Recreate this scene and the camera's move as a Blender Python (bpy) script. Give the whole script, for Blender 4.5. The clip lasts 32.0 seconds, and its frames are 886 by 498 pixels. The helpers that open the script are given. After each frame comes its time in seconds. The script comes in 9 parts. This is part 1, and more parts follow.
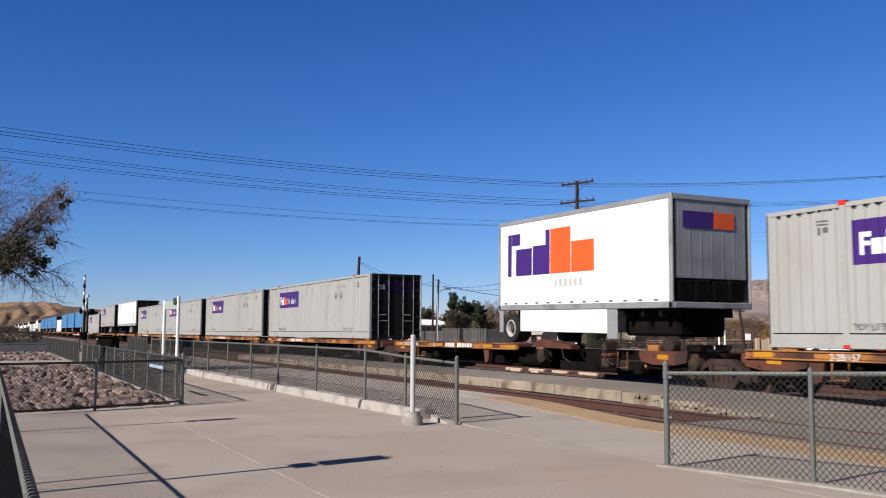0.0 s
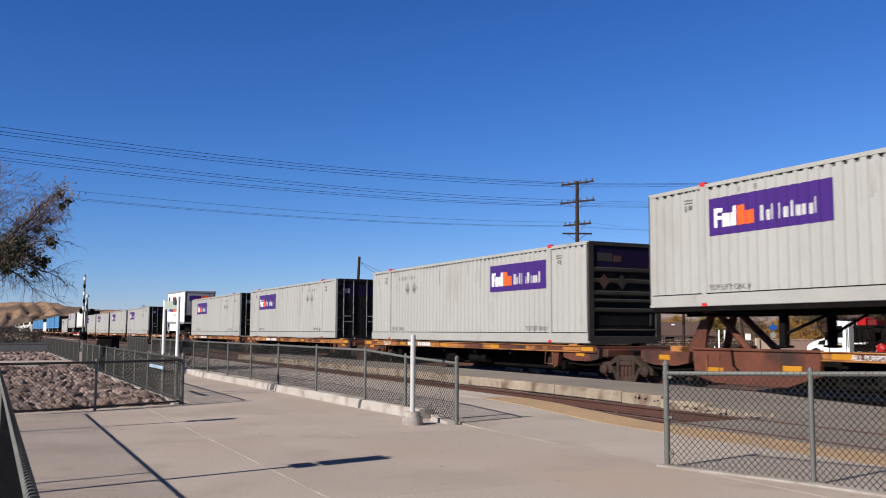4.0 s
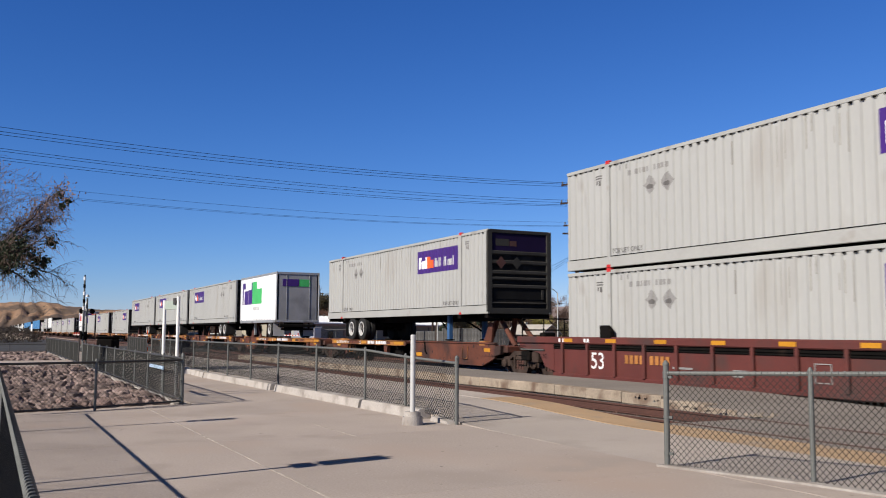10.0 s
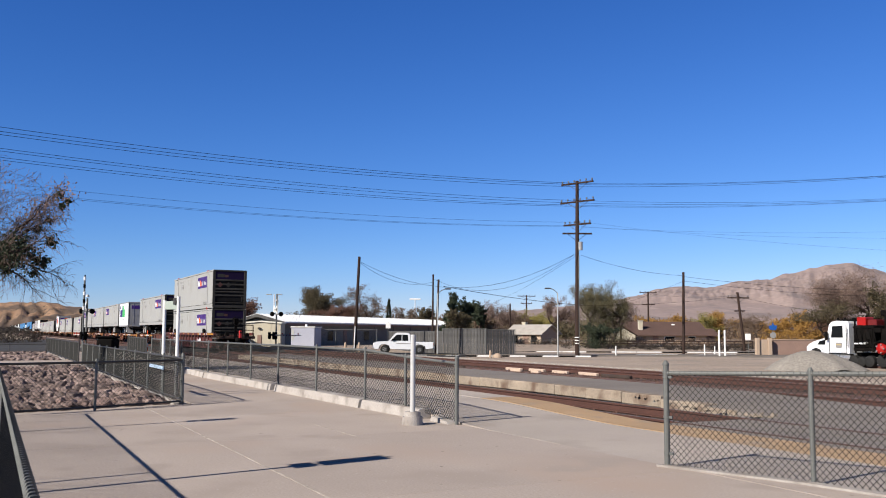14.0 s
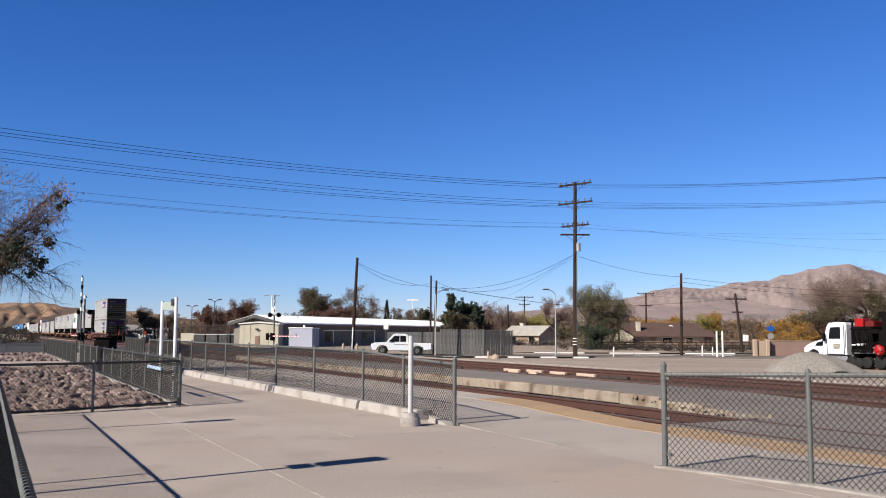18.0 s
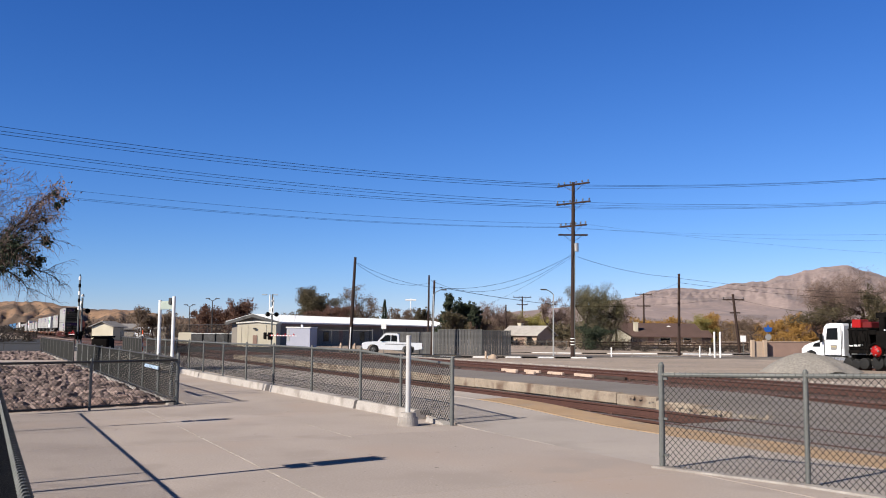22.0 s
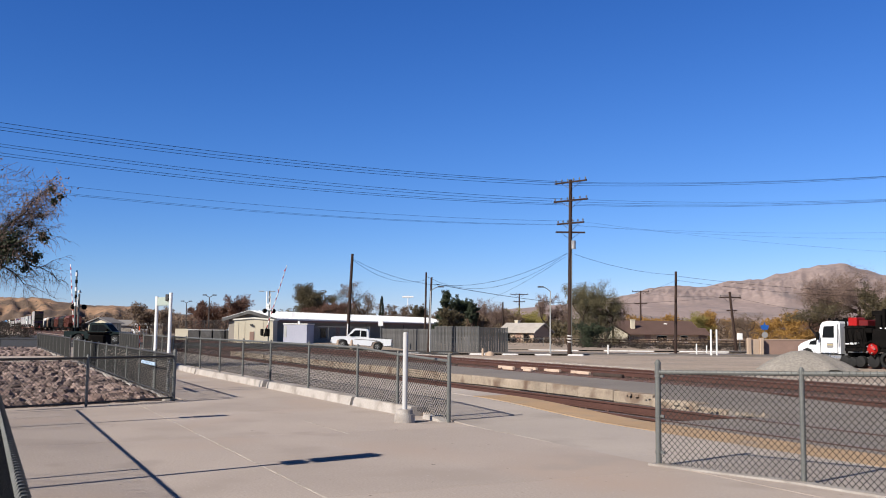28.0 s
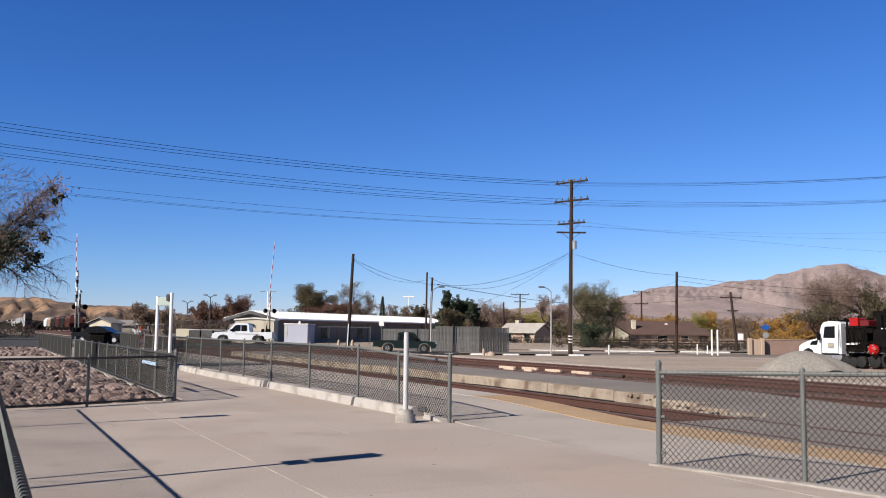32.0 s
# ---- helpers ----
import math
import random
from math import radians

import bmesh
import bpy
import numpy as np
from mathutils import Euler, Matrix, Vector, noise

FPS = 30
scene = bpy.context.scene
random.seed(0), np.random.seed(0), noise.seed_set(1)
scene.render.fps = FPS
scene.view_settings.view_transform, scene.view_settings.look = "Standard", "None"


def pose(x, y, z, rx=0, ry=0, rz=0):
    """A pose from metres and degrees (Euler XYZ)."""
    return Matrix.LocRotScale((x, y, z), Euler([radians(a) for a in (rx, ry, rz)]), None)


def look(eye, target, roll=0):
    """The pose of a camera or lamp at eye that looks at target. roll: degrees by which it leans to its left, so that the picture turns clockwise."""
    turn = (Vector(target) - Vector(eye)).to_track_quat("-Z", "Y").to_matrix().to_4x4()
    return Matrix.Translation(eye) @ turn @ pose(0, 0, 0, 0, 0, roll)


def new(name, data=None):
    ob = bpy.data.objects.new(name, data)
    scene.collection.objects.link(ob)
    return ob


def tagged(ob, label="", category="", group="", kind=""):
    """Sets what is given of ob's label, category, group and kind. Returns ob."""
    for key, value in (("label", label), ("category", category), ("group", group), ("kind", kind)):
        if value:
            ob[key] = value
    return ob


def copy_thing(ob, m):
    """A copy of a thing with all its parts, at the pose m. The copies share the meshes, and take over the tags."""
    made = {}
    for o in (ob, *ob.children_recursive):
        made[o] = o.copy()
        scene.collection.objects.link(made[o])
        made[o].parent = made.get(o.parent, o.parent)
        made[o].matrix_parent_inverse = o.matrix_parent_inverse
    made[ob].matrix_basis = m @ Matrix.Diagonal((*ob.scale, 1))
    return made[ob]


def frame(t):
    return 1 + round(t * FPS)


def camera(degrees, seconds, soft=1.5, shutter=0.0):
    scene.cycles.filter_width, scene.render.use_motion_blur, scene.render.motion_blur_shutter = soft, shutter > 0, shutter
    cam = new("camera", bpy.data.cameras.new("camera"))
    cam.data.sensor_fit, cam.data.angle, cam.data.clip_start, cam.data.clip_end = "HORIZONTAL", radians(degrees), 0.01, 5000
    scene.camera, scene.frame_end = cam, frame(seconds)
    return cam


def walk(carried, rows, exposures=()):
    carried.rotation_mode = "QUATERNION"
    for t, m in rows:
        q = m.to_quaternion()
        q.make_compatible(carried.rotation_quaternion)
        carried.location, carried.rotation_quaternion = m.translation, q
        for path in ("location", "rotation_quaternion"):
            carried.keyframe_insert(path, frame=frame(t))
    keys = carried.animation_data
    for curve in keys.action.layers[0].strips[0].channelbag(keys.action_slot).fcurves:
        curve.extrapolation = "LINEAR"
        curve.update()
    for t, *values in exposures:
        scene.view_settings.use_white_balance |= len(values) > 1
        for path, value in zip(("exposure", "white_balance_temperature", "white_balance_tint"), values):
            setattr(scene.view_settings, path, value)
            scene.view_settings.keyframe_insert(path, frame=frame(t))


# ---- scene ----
# The camera stands on a tripod that slowly turns; x runs along the tracks, y across them, z = 0 is the platform.
cam = camera(52.17, 32.0, soft=1.0, shutter=0.12)


def aim(yaw, pitch, roll):
    return pose(0, 0, 1.34, 95.267 + pitch, 0, 63.457 + yaw) @ pose(0, 0, 0, 0, 0, 0.254 + roll)


TURNS = [
    (0.0, 0, 0, 0), (14.0, 0, 0, 0), (14.5, 0, 0, 0), (16.5, -0.110, 0.030, 0.06), (17.0, -0.127, 0.050, 0.04), (18.0, -0.130, 0.065, 0.03),
    (18.5, -0.130, 0.065, 0.02), (19.0, -0.106, 0.034, 0.05), (19.5, -0.074, 0.0, 0.06), (20.0, -0.084, -0.034, 0.09), (20.5, -0.130, -0.034, 0.10),
    (21.0, -0.156, -0.045, 0.15), (21.5, -0.205, 0.002, 0.175), (22.0, -0.256, 0.056, 0.19), (22.5, -0.312, 0.100, 0.21), (23.0, -0.306, 0.058, 0.215),
    (23.5, -0.298, 0.012, 0.21), (24.5, -0.316, 0.0, 0.21), (25.0, -0.343, -0.019, 0.24), (25.5, -0.354, -0.045, 0.25), (27.5, -0.415, -0.140, 0.31),
    (28.0, -0.435, -0.132, 0.335), (28.5, -0.428, -0.126, 0.35), (29.0, -0.403, -0.138, 0.33), (30.0, -0.397, -0.128, 0.33), (31.0, -0.389, -0.141, 0.325),
    (32.0, -0.383, -0.125, 0.36)]
walk(cam, [(t, aim(a, b, c)) for t, a, b, c in TURNS],
     [(0.0, 0.50), (3.5, 0.54), (5.5, 0.60), (7.0, 0.62), (8.0, 0.58), (9.0, 0.48), (10.0, 0.52), (11.0, 0.62), (12.5, 0.70), (32.0, 0.70)])

# ---- light ----
SUN_EL, SUN_AZ = 32.5, 167.5
world = bpy.data.worlds.new("sky")
scene.world = world
world.use_nodes = True
sky = world.node_tree.nodes.new("ShaderNodeTexSky")
sky.sky_type = "NISHITA"
sky.sun_disc = False
sky.sun_elevation, sky.sun_rotation = radians(SUN_EL), radians(SUN_AZ)
sky.altitude, sky.air_density, sky.dust_density, sky.ozone_density = 900, 1.0, 0.0, 1.0
back = world.node_tree.nodes["Background"]
split = world.node_tree.nodes.new("ShaderNodeSeparateColor")      # the clear, deep desert blue of dry air
join = world.node_tree.nodes.new("ShaderNodeCombineColor")
world.node_tree.links.new(sky.outputs[0], split.inputs[0])
for channel, power, gain in ((0, 1.55, 1.34), (1, 1.20, 1.325), (2, 1.0, 1.96)):
    steps = []
    for operation, value in (("MULTIPLY", 0.065), ("POWER", power), ("MULTIPLY", gain * 10.0)):
        node = world.node_tree.nodes.new("ShaderNodeMath")
        node.operation = operation
        node.inputs[1].default_value = value
        steps.append(node)
    world.node_tree.links.new(split.outputs[channel], steps[0].inputs[0])
    world.node_tree.links.new(steps[0].outputs[0], steps[1].inputs[0])
    world.node_tree.links.new(steps[1].outputs[0], steps[2].inputs[0])
    world.node_tree.links.new(steps[2].outputs[0], join.inputs[channel])
world.node_tree.links.new(join.outputs[0], back.inputs[0])
height = world.node_tree.nodes.new("ShaderNodeTexCoord")         # in thin dry air the sky deepens towards the zenith
upward = world.node_tree.nodes.new("ShaderNodeSeparateXYZ")
deepen = world.node_tree.nodes.new("ShaderNodeMapRange")
deepen.interpolation_type = "SMOOTHSTEP"
for key, value in (("From Min", 0.355), ("From Max", 0.78), ("To Min", 0.0605), ("To Max", 0.007)):
    deepen.inputs[key].default_value = value
world.node_tree.links.new(height.outputs["Generated"], upward.inputs[0])
world.node_tree.links.new(upward.outputs["Z"], deepen.inputs["Value"])
world.node_tree.links.new(deepen.outputs["Result"], back.inputs[1])
sun_data = bpy.data.lights.new("sun", "SUN")
sun_data.energy, sun_data.angle, sun_data.color = 5.0, radians(0.53), (1.0, 0.93, 0.83)
sun = new("sun", sun_data)
sun_way = Vector((math.sin(radians(SUN_AZ)) * math.cos(radians(SUN_EL)), math.cos(radians(SUN_AZ)) * math.cos(radians(SUN_EL)), math.sin(radians(SUN_EL))))
sun.matrix_basis = look(sun_way * 300, (0, 0, 0))
scene.view_settings.exposure = 0.50


# ---- materials ----
def surf(name, color, rough=0.7, metal=0.0, fine=(30.0, 0.12), coarse=(1.2, 0.15), stain=None, stain_scale=0.8, stain_cut=(0.55, 0.75), bump=0.0, bump_scale=40.0,
         piece=0.0, spec=0.3, stretch=None, glow=0.0, specks=None):
    """A painted, mineral or metal surface: base colour varied at two scales, stains with a shape of their own, fine relief."""
    k = 0.83 if max(color) > 0.7 else 0.645
    color = tuple(c * k for c in color)
    stain = stain and tuple(c * k for c in stain)
    m = bpy.data.materials.new(name)
    m.use_nodes = True
    nt = m.node_tree
    n, ln = nt.nodes, nt.links
    bsdf = n["Principled BSDF"]
    bsdf.inputs["Metallic"].default_value = metal
    bsdf.inputs["Specular IOR Level"].default_value = spec
    tc = n.new("ShaderNodeTexCoord")
    src = tc.outputs["Object"]
    if stretch:
        mp = n.new("ShaderNodeMapping")
        mp.inputs["Scale"].default_value = stretch
        ln.new(src, mp.inputs["Vector"])
        src = mp.outputs["Vector"]

    def noise_at(scale, detail=4.0):
        t = n.new("ShaderNodeTexNoise")
        t.inputs["Scale"].default_value = scale
        t.inputs["Detail"].default_value = detail
        ln.new(src, t.inputs["Vector"])
        return t.outputs["Fac"]

    def span(fac, lo, hi, a=0.25, b=0.75):
        r = n.new("ShaderNodeMapRange")
        r.inputs["From Min"].default_value, r.inputs["From Max"].default_value = a, b
        r.inputs["To Min"].default_value, r.inputs["To Max"].default_value = lo, hi
        ln.new(fac, r.inputs["Value"])
        return r.outputs["Result"]

    def mul(a, b):
        k = n.new("ShaderNodeMath")
        k.operation = "MULTIPLY"
        ln.new(a, k.inputs[0])
        ln.new(b, k.inputs[1])
        return k.outputs[0]

    f1 = noise_at(fine[0])
    value = mul(span(f1, 1 - fine[1], 1 + fine[1]), span(noise_at(coarse[0], 3.0), 1 - coarse[1], 1 + coarse[1]))
    if piece:
        oi = n.new("ShaderNodeObjectInfo")
        value = mul(value, span(oi.outputs["Random"], 1 - piece, 1 + piece, 0.0, 1.0))
    hsv = n.new("ShaderNodeHueSaturation")
    hsv.inputs["Color"].default_value = (*color, 1)
    ln.new(value, hsv.inputs["Value"])
    out = hsv.outputs["Color"]
    if stain:
        mix = n.new("ShaderNodeMix")
        mix.data_type = "RGBA"
        ln.new(span(noise_at(stain_scale, 6.0), 0.0, 1.0, *stain_cut), mix.inputs["Factor"])
        ln.new(out, mix.inputs["A"])
        mix.inputs["B"].default_value = (*stain, 1)
        out = mix.outputs["Result"]
    for scale, lo, hi, tone in specks or ():
        mix = n.new("ShaderNodeMix")
        mix.data_type = "RGBA"
        ln.new(span(noise_at(scale, 2.0), 0.0, 1.0, lo, hi), mix.inputs["Factor"])
        ln.new(out, mix.inputs["A"])
        mix.inputs["B"].default_value = (*[c * k for c in tone], 1)
        out = mix.outputs["Result"]
    ln.new(out, bsdf.inputs["Base Color"])
    ln.new(span(f1, rough - 0.08, min(1.0, rough + 0.08)), bsdf.inputs["Roughness"])
    if bump:
        bp = n.new("ShaderNodeBump")
        bp.inputs["Strength"].default_value = bump
        bp.inputs["Distance"].default_value = 0.02
        ln.new(noise_at(bump_scale, 6.0), bp.inputs["Height"])
        ln.new(bp.outputs["Normal"], bsdf.inputs["Normal"])
    if glow:
        ln.new(out, bsdf.inputs["Emission Color"])
        bsdf.inputs["Emission Strength"].default_value = glow
    return m


def leafy(name, color, color2, through_light=0.25):
    """Leaves: colour varies from clump to clump, some light passes through."""
    m = bpy.data.materials.new(name)
    m.use_nodes = True
    n, ln = m.node_tree.nodes, m.node_tree.links
    geo = n.new("ShaderNodeNewGeometry")
    mix = n.new("ShaderNodeMix")
    mix.data_type = "RGBA"
    mix.inputs["A"].default_value = (*[0.82 * c for c in color], 1)
    mix.inputs["B"].default_value = (*[0.82 * c for c in color2], 1)
    ln.new(geo.outputs["Random Per Island"], mix.inputs["Factor"])
    bsdf = n["Principled BSDF"]
    bsdf.inputs["Roughness"].default_value = 0.75
    ln.new(mix.outputs["Result"], bsdf.inputs["Base Color"])
    tr = n.new("ShaderNodeBsdfTranslucent")
    ln.new(mix.outputs["Result"], tr.inputs["Color"])
    ms = n.new("ShaderNodeMixShader")
    ms.inputs[0].default_value = through_light
    ln.new(bsdf.outputs[0], ms.inputs[1])
    ln.new(tr.outputs[0], ms.inputs[2])
    ln.new(ms.outputs[0], n["Material Output"].inputs["Surface"])
    return m


CONCRETE = surf("concrete", (0.52, 0.437, 0.383), 0.85, fine=(45, 0.16), coarse=(0.5, 0.10), stain=(0.41, 0.34, 0.295), stain_scale=0.55, stain_cut=(0.50, 0.80), bump=0.10, bump_scale=60, piece=0.035, specks=((0.33, 0.56, 0.72, (0.53, 0.415, 0.345)), (5.0, 0.735, 0.765, (0.20, 0.16, 0.135)), (17.0, 0.72, 0.77, (0.30, 0.25, 0.215)), (1.1, 0.60, 0.70, (0.46, 0.385, 0.335)), (28.0, 0.66, 0.72, (0.60, 0.52, 0.46))))
KERB = surf("kerb_concrete", (0.51, 0.465, 0.425), 0.85, fine=(40, 0.14), coarse=(2.0, 0.14), stain=(0.29, 0.25, 0.22), stain_scale=2.8, stain_cut=(0.48, 0.70), bump=0.4, bump_scale=60, piece=0.06)
OLDWALL = surf("old_platform_wall", (0.37, 0.30, 0.235), 0.9, fine=(18, 0.18), coarse=(1.5, 0.2), stain=(0.16, 0.10, 0.07), stain_scale=1.6, stain_cut=(0.5, 0.68), bump=0.6, bump_scale=30)
PLATGREY = surf("grey_platform_concrete", (0.525, 0.455, 0.405), 0.9, fine=(50, 0.1), coarse=(0.5, 0.1), stain=(0.40, 0.345, 0.305), stain_scale=0.7, bump=0.3, bump_scale=100)
COPING = surf("tan_coping", (0.40, 0.325, 0.25), 0.9, fine=(25, 0.18), coarse=(1.5, 0.2), stain=(0.19, 0.125, 0.09), stain_scale=2.2, stain_cut=(0.48, 0.66), bump=0.6, bump_scale=40, piece=0.08)
ASPHALT = surf("asphalt_grey", (0.275, 0.24, 0.215), 0.9, fine=(70, 0.15), coarse=(0.4, 0.14), stain=(0.22, 0.19, 0.17), stain_scale=0.5, bump=0.4, bump_scale=120)
ROADTAR = surf("road_asphalt", (0.062, 0.06, 0.06), 0.9, fine=(50, 0.18), coarse=(0.3, 0.2), stain=(0.10, 0.095, 0.09), stain_scale=0.3, bump=0.3, bump_scale=80)
SIDETAR = surf("faded_asphalt", (0.21, 0.18, 0.16), 0.9, fine=(30, 0.18), coarse=(0.3, 0.2), stain=(0.29, 0.25, 0.215), stain_scale=0.4, bump=0.3, bump_scale=80)
ORANGE = surf("tactile_orange", (0.54, 0.365, 0.215), 0.85, fine=(50, 0.12), coarse=(1.0, 0.16), stain=(0.42, 0.33, 0.25), stain_scale=1.6, bump=0.5, bump_scale=110)
DIRT = surf("dirt", (0.47, 0.375, 0.30), 0.95, fine=(5, 0.22), coarse=(0.12, 0.16), stain=(0.37, 0.305, 0.255), stain_scale=0.25, stain_cut=(0.5, 0.7), bump=0.8, bump_scale=9, specks=((2.2, 0.60, 0.72, (0.56, 0.47, 0.39)), (4.0, 0.64, 0.72, (0.27, 0.215, 0.18))))
PALESTONE = surf("pale_stones", (0.52, 0.46, 0.40), 0.9, fine=(8, 0.3), coarse=(1, 0.2))
GRAVEL = surf("gravel_grey", (0.33, 0.30, 0.265), 0.95, fine=(9, 0.3), coarse=(0.8, 0.12), bump=1.0, bump_scale=14)
BALLAST = surf("ballast_brown", (0.15, 0.084, 0.067), 0.95, fine=(14, 0.4), coarse=(0.5, 0.2), stain=(0.07, 0.05, 0.045), stain_scale=0.9, bump=1.0, bump_scale=22)
RUST = surf("rusty_rail", (0.098, 0.044, 0.034), 0.8, fine=(25, 0.25), coarse=(1.5, 0.2), bump=0.3)
RAILTOP = surf("worn_rail_top", (0.24, 0.19, 0.165), 0.5, 0.35, fine=(20, 0.15), coarse=(1, 0.1), stretch=(0.2, 6, 1))
TIE = surf("tarred_tie_wood", (0.085, 0.06, 0.05), 0.9, fine=(20, 0.3), coarse=(1.5, 0.3), bump=0.6, piece=0.3, stretch=(4, 1, 4))
ROCK = surf("red_brown_rock", (0.24, 0.165, 0.145), 0.9, fine=(12, 0.2), coarse=(3, 0.25), stain=(0.38, 0.31, 0.27), stain_scale=4, stain_cut=(0.55, 0.75), bump=0.5, bump_scale=25, piece=0.45)
ROCKHEAP = leafy("red_brown_rocks", (0.075, 0.050, 0.043), (0.33, 0.238, 0.208), 0.0)
JOINT = surf("joint_filler", (0.54, 0.475, 0.41), 0.9, fine=(9, 0.35), coarse=(1.5, 0.3))
GALV = surf("galvanised_steel", (0.19, 0.195, 0.185), 0.6, 0.35, fine=(35, 0.14), coarse=(3, 0.15), bump=0.05)
PALESTEEL = surf("pale_grey_steel", (0.50, 0.50, 0.48), 0.55, 0.1, fine=(30, 0.1), coarse=(2, 0.12))
POSTGREY = surf("post_pale_grey", (0.66, 0.655, 0.64), 0.5, 0.1, fine=(30, 0.05), coarse=(3, 0.08), stain=(0.48, 0.45, 0.42), stain_scale=3, stain_cut=(0.6, 0.85))
WIRE = surf("fence_wire", (0.034, 0.034, 0.033), 0.75, 0.0, fine=(30, 0.1), coarse=(2, 0.15), spec=0.12)
DARKFENCE = surf("weathered_dark_steel", (0.105, 0.10, 0.095), 0.6, 0.5, fine=(30, 0.15), coarse=(2, 0.2))
WHITEPAINT = surf("white_paint", (0.80, 0.79, 0.76), 0.5, fine=(30, 0.04), coarse=(1.5, 0.05), stain=(0.55, 0.50, 0.44), stain_scale=1.8, stain_cut=(0.68, 0.85))
TRAILERWHITE = surf("trailer_white", (0.86, 0.86, 0.85), 0.35, fine=(20, 0.02), coarse=(0.6, 0.03), stain=(0.66, 0.64, 0.62), stain_scale=0.7, stain_cut=(0.66, 0.9))
ALU = surf("dull_aluminium", (0.50, 0.50, 0.50), 0.45, 0.45, fine=(20, 0.1), coarse=(1, 0.12), stain=(0.24, 0.23, 0.22), stain_scale=1.2)
BOXGREY = surf("container_grey", (0.475, 0.474, 0.455), 0.55, fine=(12, 0.03), coarse=(0.5, 0.05), stain=(0.36, 0.33, 0.29), stain_scale=0.6, stain_cut=(0.60, 0.85), stretch=(1, 1, 0.35), specks=((1.6, 0.66, 0.82, (0.31, 0.28, 0.245)),))
BOXRAIL = surf("container_rail_grey", (0.45, 0.447, 0.425), 0.55, fine=(15, 0.05), coarse=(0.8, 0.08), stain=(0.30, 0.26, 0.22), stain_scale=1.5, stain_cut=(0.6, 0.8))
# container ends coloured near-black to carry the shade on them; the sides stay light
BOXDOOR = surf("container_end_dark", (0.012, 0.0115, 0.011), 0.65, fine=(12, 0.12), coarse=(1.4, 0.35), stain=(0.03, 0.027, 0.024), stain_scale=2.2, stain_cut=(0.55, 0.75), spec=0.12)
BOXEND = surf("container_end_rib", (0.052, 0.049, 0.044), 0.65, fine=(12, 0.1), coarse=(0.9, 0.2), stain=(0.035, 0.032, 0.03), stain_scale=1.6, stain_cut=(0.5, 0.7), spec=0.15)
# the side panel's purple again, deepened for the shaded container ends
PURPLESHADE = surf("dull_purple_sheet", (0.016, 0.008, 0.042), 0.6, fine=(20, 0.08), coarse=(1, 0.15), spec=0.1)
BOXBLUE = surf("container_blue", (0.075, 0.27, 0.56), 0.5, fine=(12, 0.04), coarse=(0.6, 0.08), stain=(0.10, 0.22, 0.40), stain_scale=0.8)
PURPLE = surf("purple_panel", (0.065, 0.02, 0.21), 0.5, fine=(30, 0.05), coarse=(1, 0.06))
LOGOWHITE = surf("decal_white", (0.78, 0.77, 0.78), 0.5)
LOGOORANGE = surf("decal_orange", (0.80, 0.11, 0.02), 0.5)
LOGOGREEN = surf("decal_green", (0.08, 0.58, 0.16), 0.5)
DECALGREY = surf("decal_grey", (0.16, 0.15, 0.145), 0.6)
PALEBAR = surf("decal_faint_grey", (0.62, 0.62, 0.62), 0.6)
PALEGREY = surf("decal_pale_grey", (0.33, 0.32, 0.31), 0.6)
LOCKROD = surf("lock_rod_steel", (0.34, 0.34, 0.34), 0.5, 0.3, fine=(25, 0.15), coarse=(4, 0.3))
STREAK = surf("dirt_streak", (0.37, 0.355, 0.325), 0.7, fine=(15, 0.15), coarse=(2, 0.2))
# red and orange marks of the end wall, darkened to match its shade
REDPLACARD = surf("faded_red_placard", (0.10, 0.045, 0.038), 0.7, fine=(15, 0.15))
REDMARK = surf("red_mark", (0.62, 0.03, 0.03), 0.5)
SPINE = surf("railcar_orange_brown", (0.145, 0.047, 0.027), 0.7, fine=(14, 0.2), coarse=(0.9, 0.25), stain=(0.05, 0.026, 0.02), stain_scale=1.3, stain_cut=(0.47, 0.66), bump=0.2, specks=((5.0, 0.66, 0.72, (0.028, 0.016, 0.013)),))
DECKYEL = surf("railcar_yellow_deck", (0.46, 0.19, 0.05), 0.65, fine=(14, 0.18), coarse=(0.9, 0.25), stain=(0.14, 0.055, 0.03), stain_scale=1.1, stain_cut=(0.46, 0.60), specks=((6.0, 0.66, 0.72, (0.05, 0.028, 0.02)),))
REFLECT = surf("yellow_reflector", (0.60, 0.27, 0.02), 0.4, fine=(20, 0.08))
WELLRED = surf("wellcar_red_brown", (0.13, 0.033, 0.027), 0.65, fine=(14, 0.15), coarse=(0.7, 0.2), stain=(0.08, 0.04, 0.035), stain_scale=1.0, stain_cut=(0.52, 0.7))
GRIME = surf("black_grime", (0.008, 0.007, 0.0065), 0.9, fine=(20, 0.3), coarse=(2, 0.3), stain=(0.022, 0.015, 0.012), stain_scale=3, stain_cut=(0.58, 0.75), spec=0.06)
DUSTYIRON = surf("dusty_brown_iron", (0.060, 0.040, 0.032), 0.85, fine=(25, 0.25), coarse=(3, 0.3), stain=(0.03, 0.02, 0.016), stain_scale=4, stain_cut=(0.5, 0.7), spec=0.15)
TYRE = surf("tyre_rubber", (0.016, 0.0155, 0.015), 0.8, fine=(30, 0.2), coarse=(3, 0.2))
RIM = surf("wheel_rim", (0.70, 0.69, 0.67), 0.45, 0.1, fine=(20, 0.1), coarse=(4, 0.15), stain=(0.25, 0.17, 0.12), stain_scale=4)
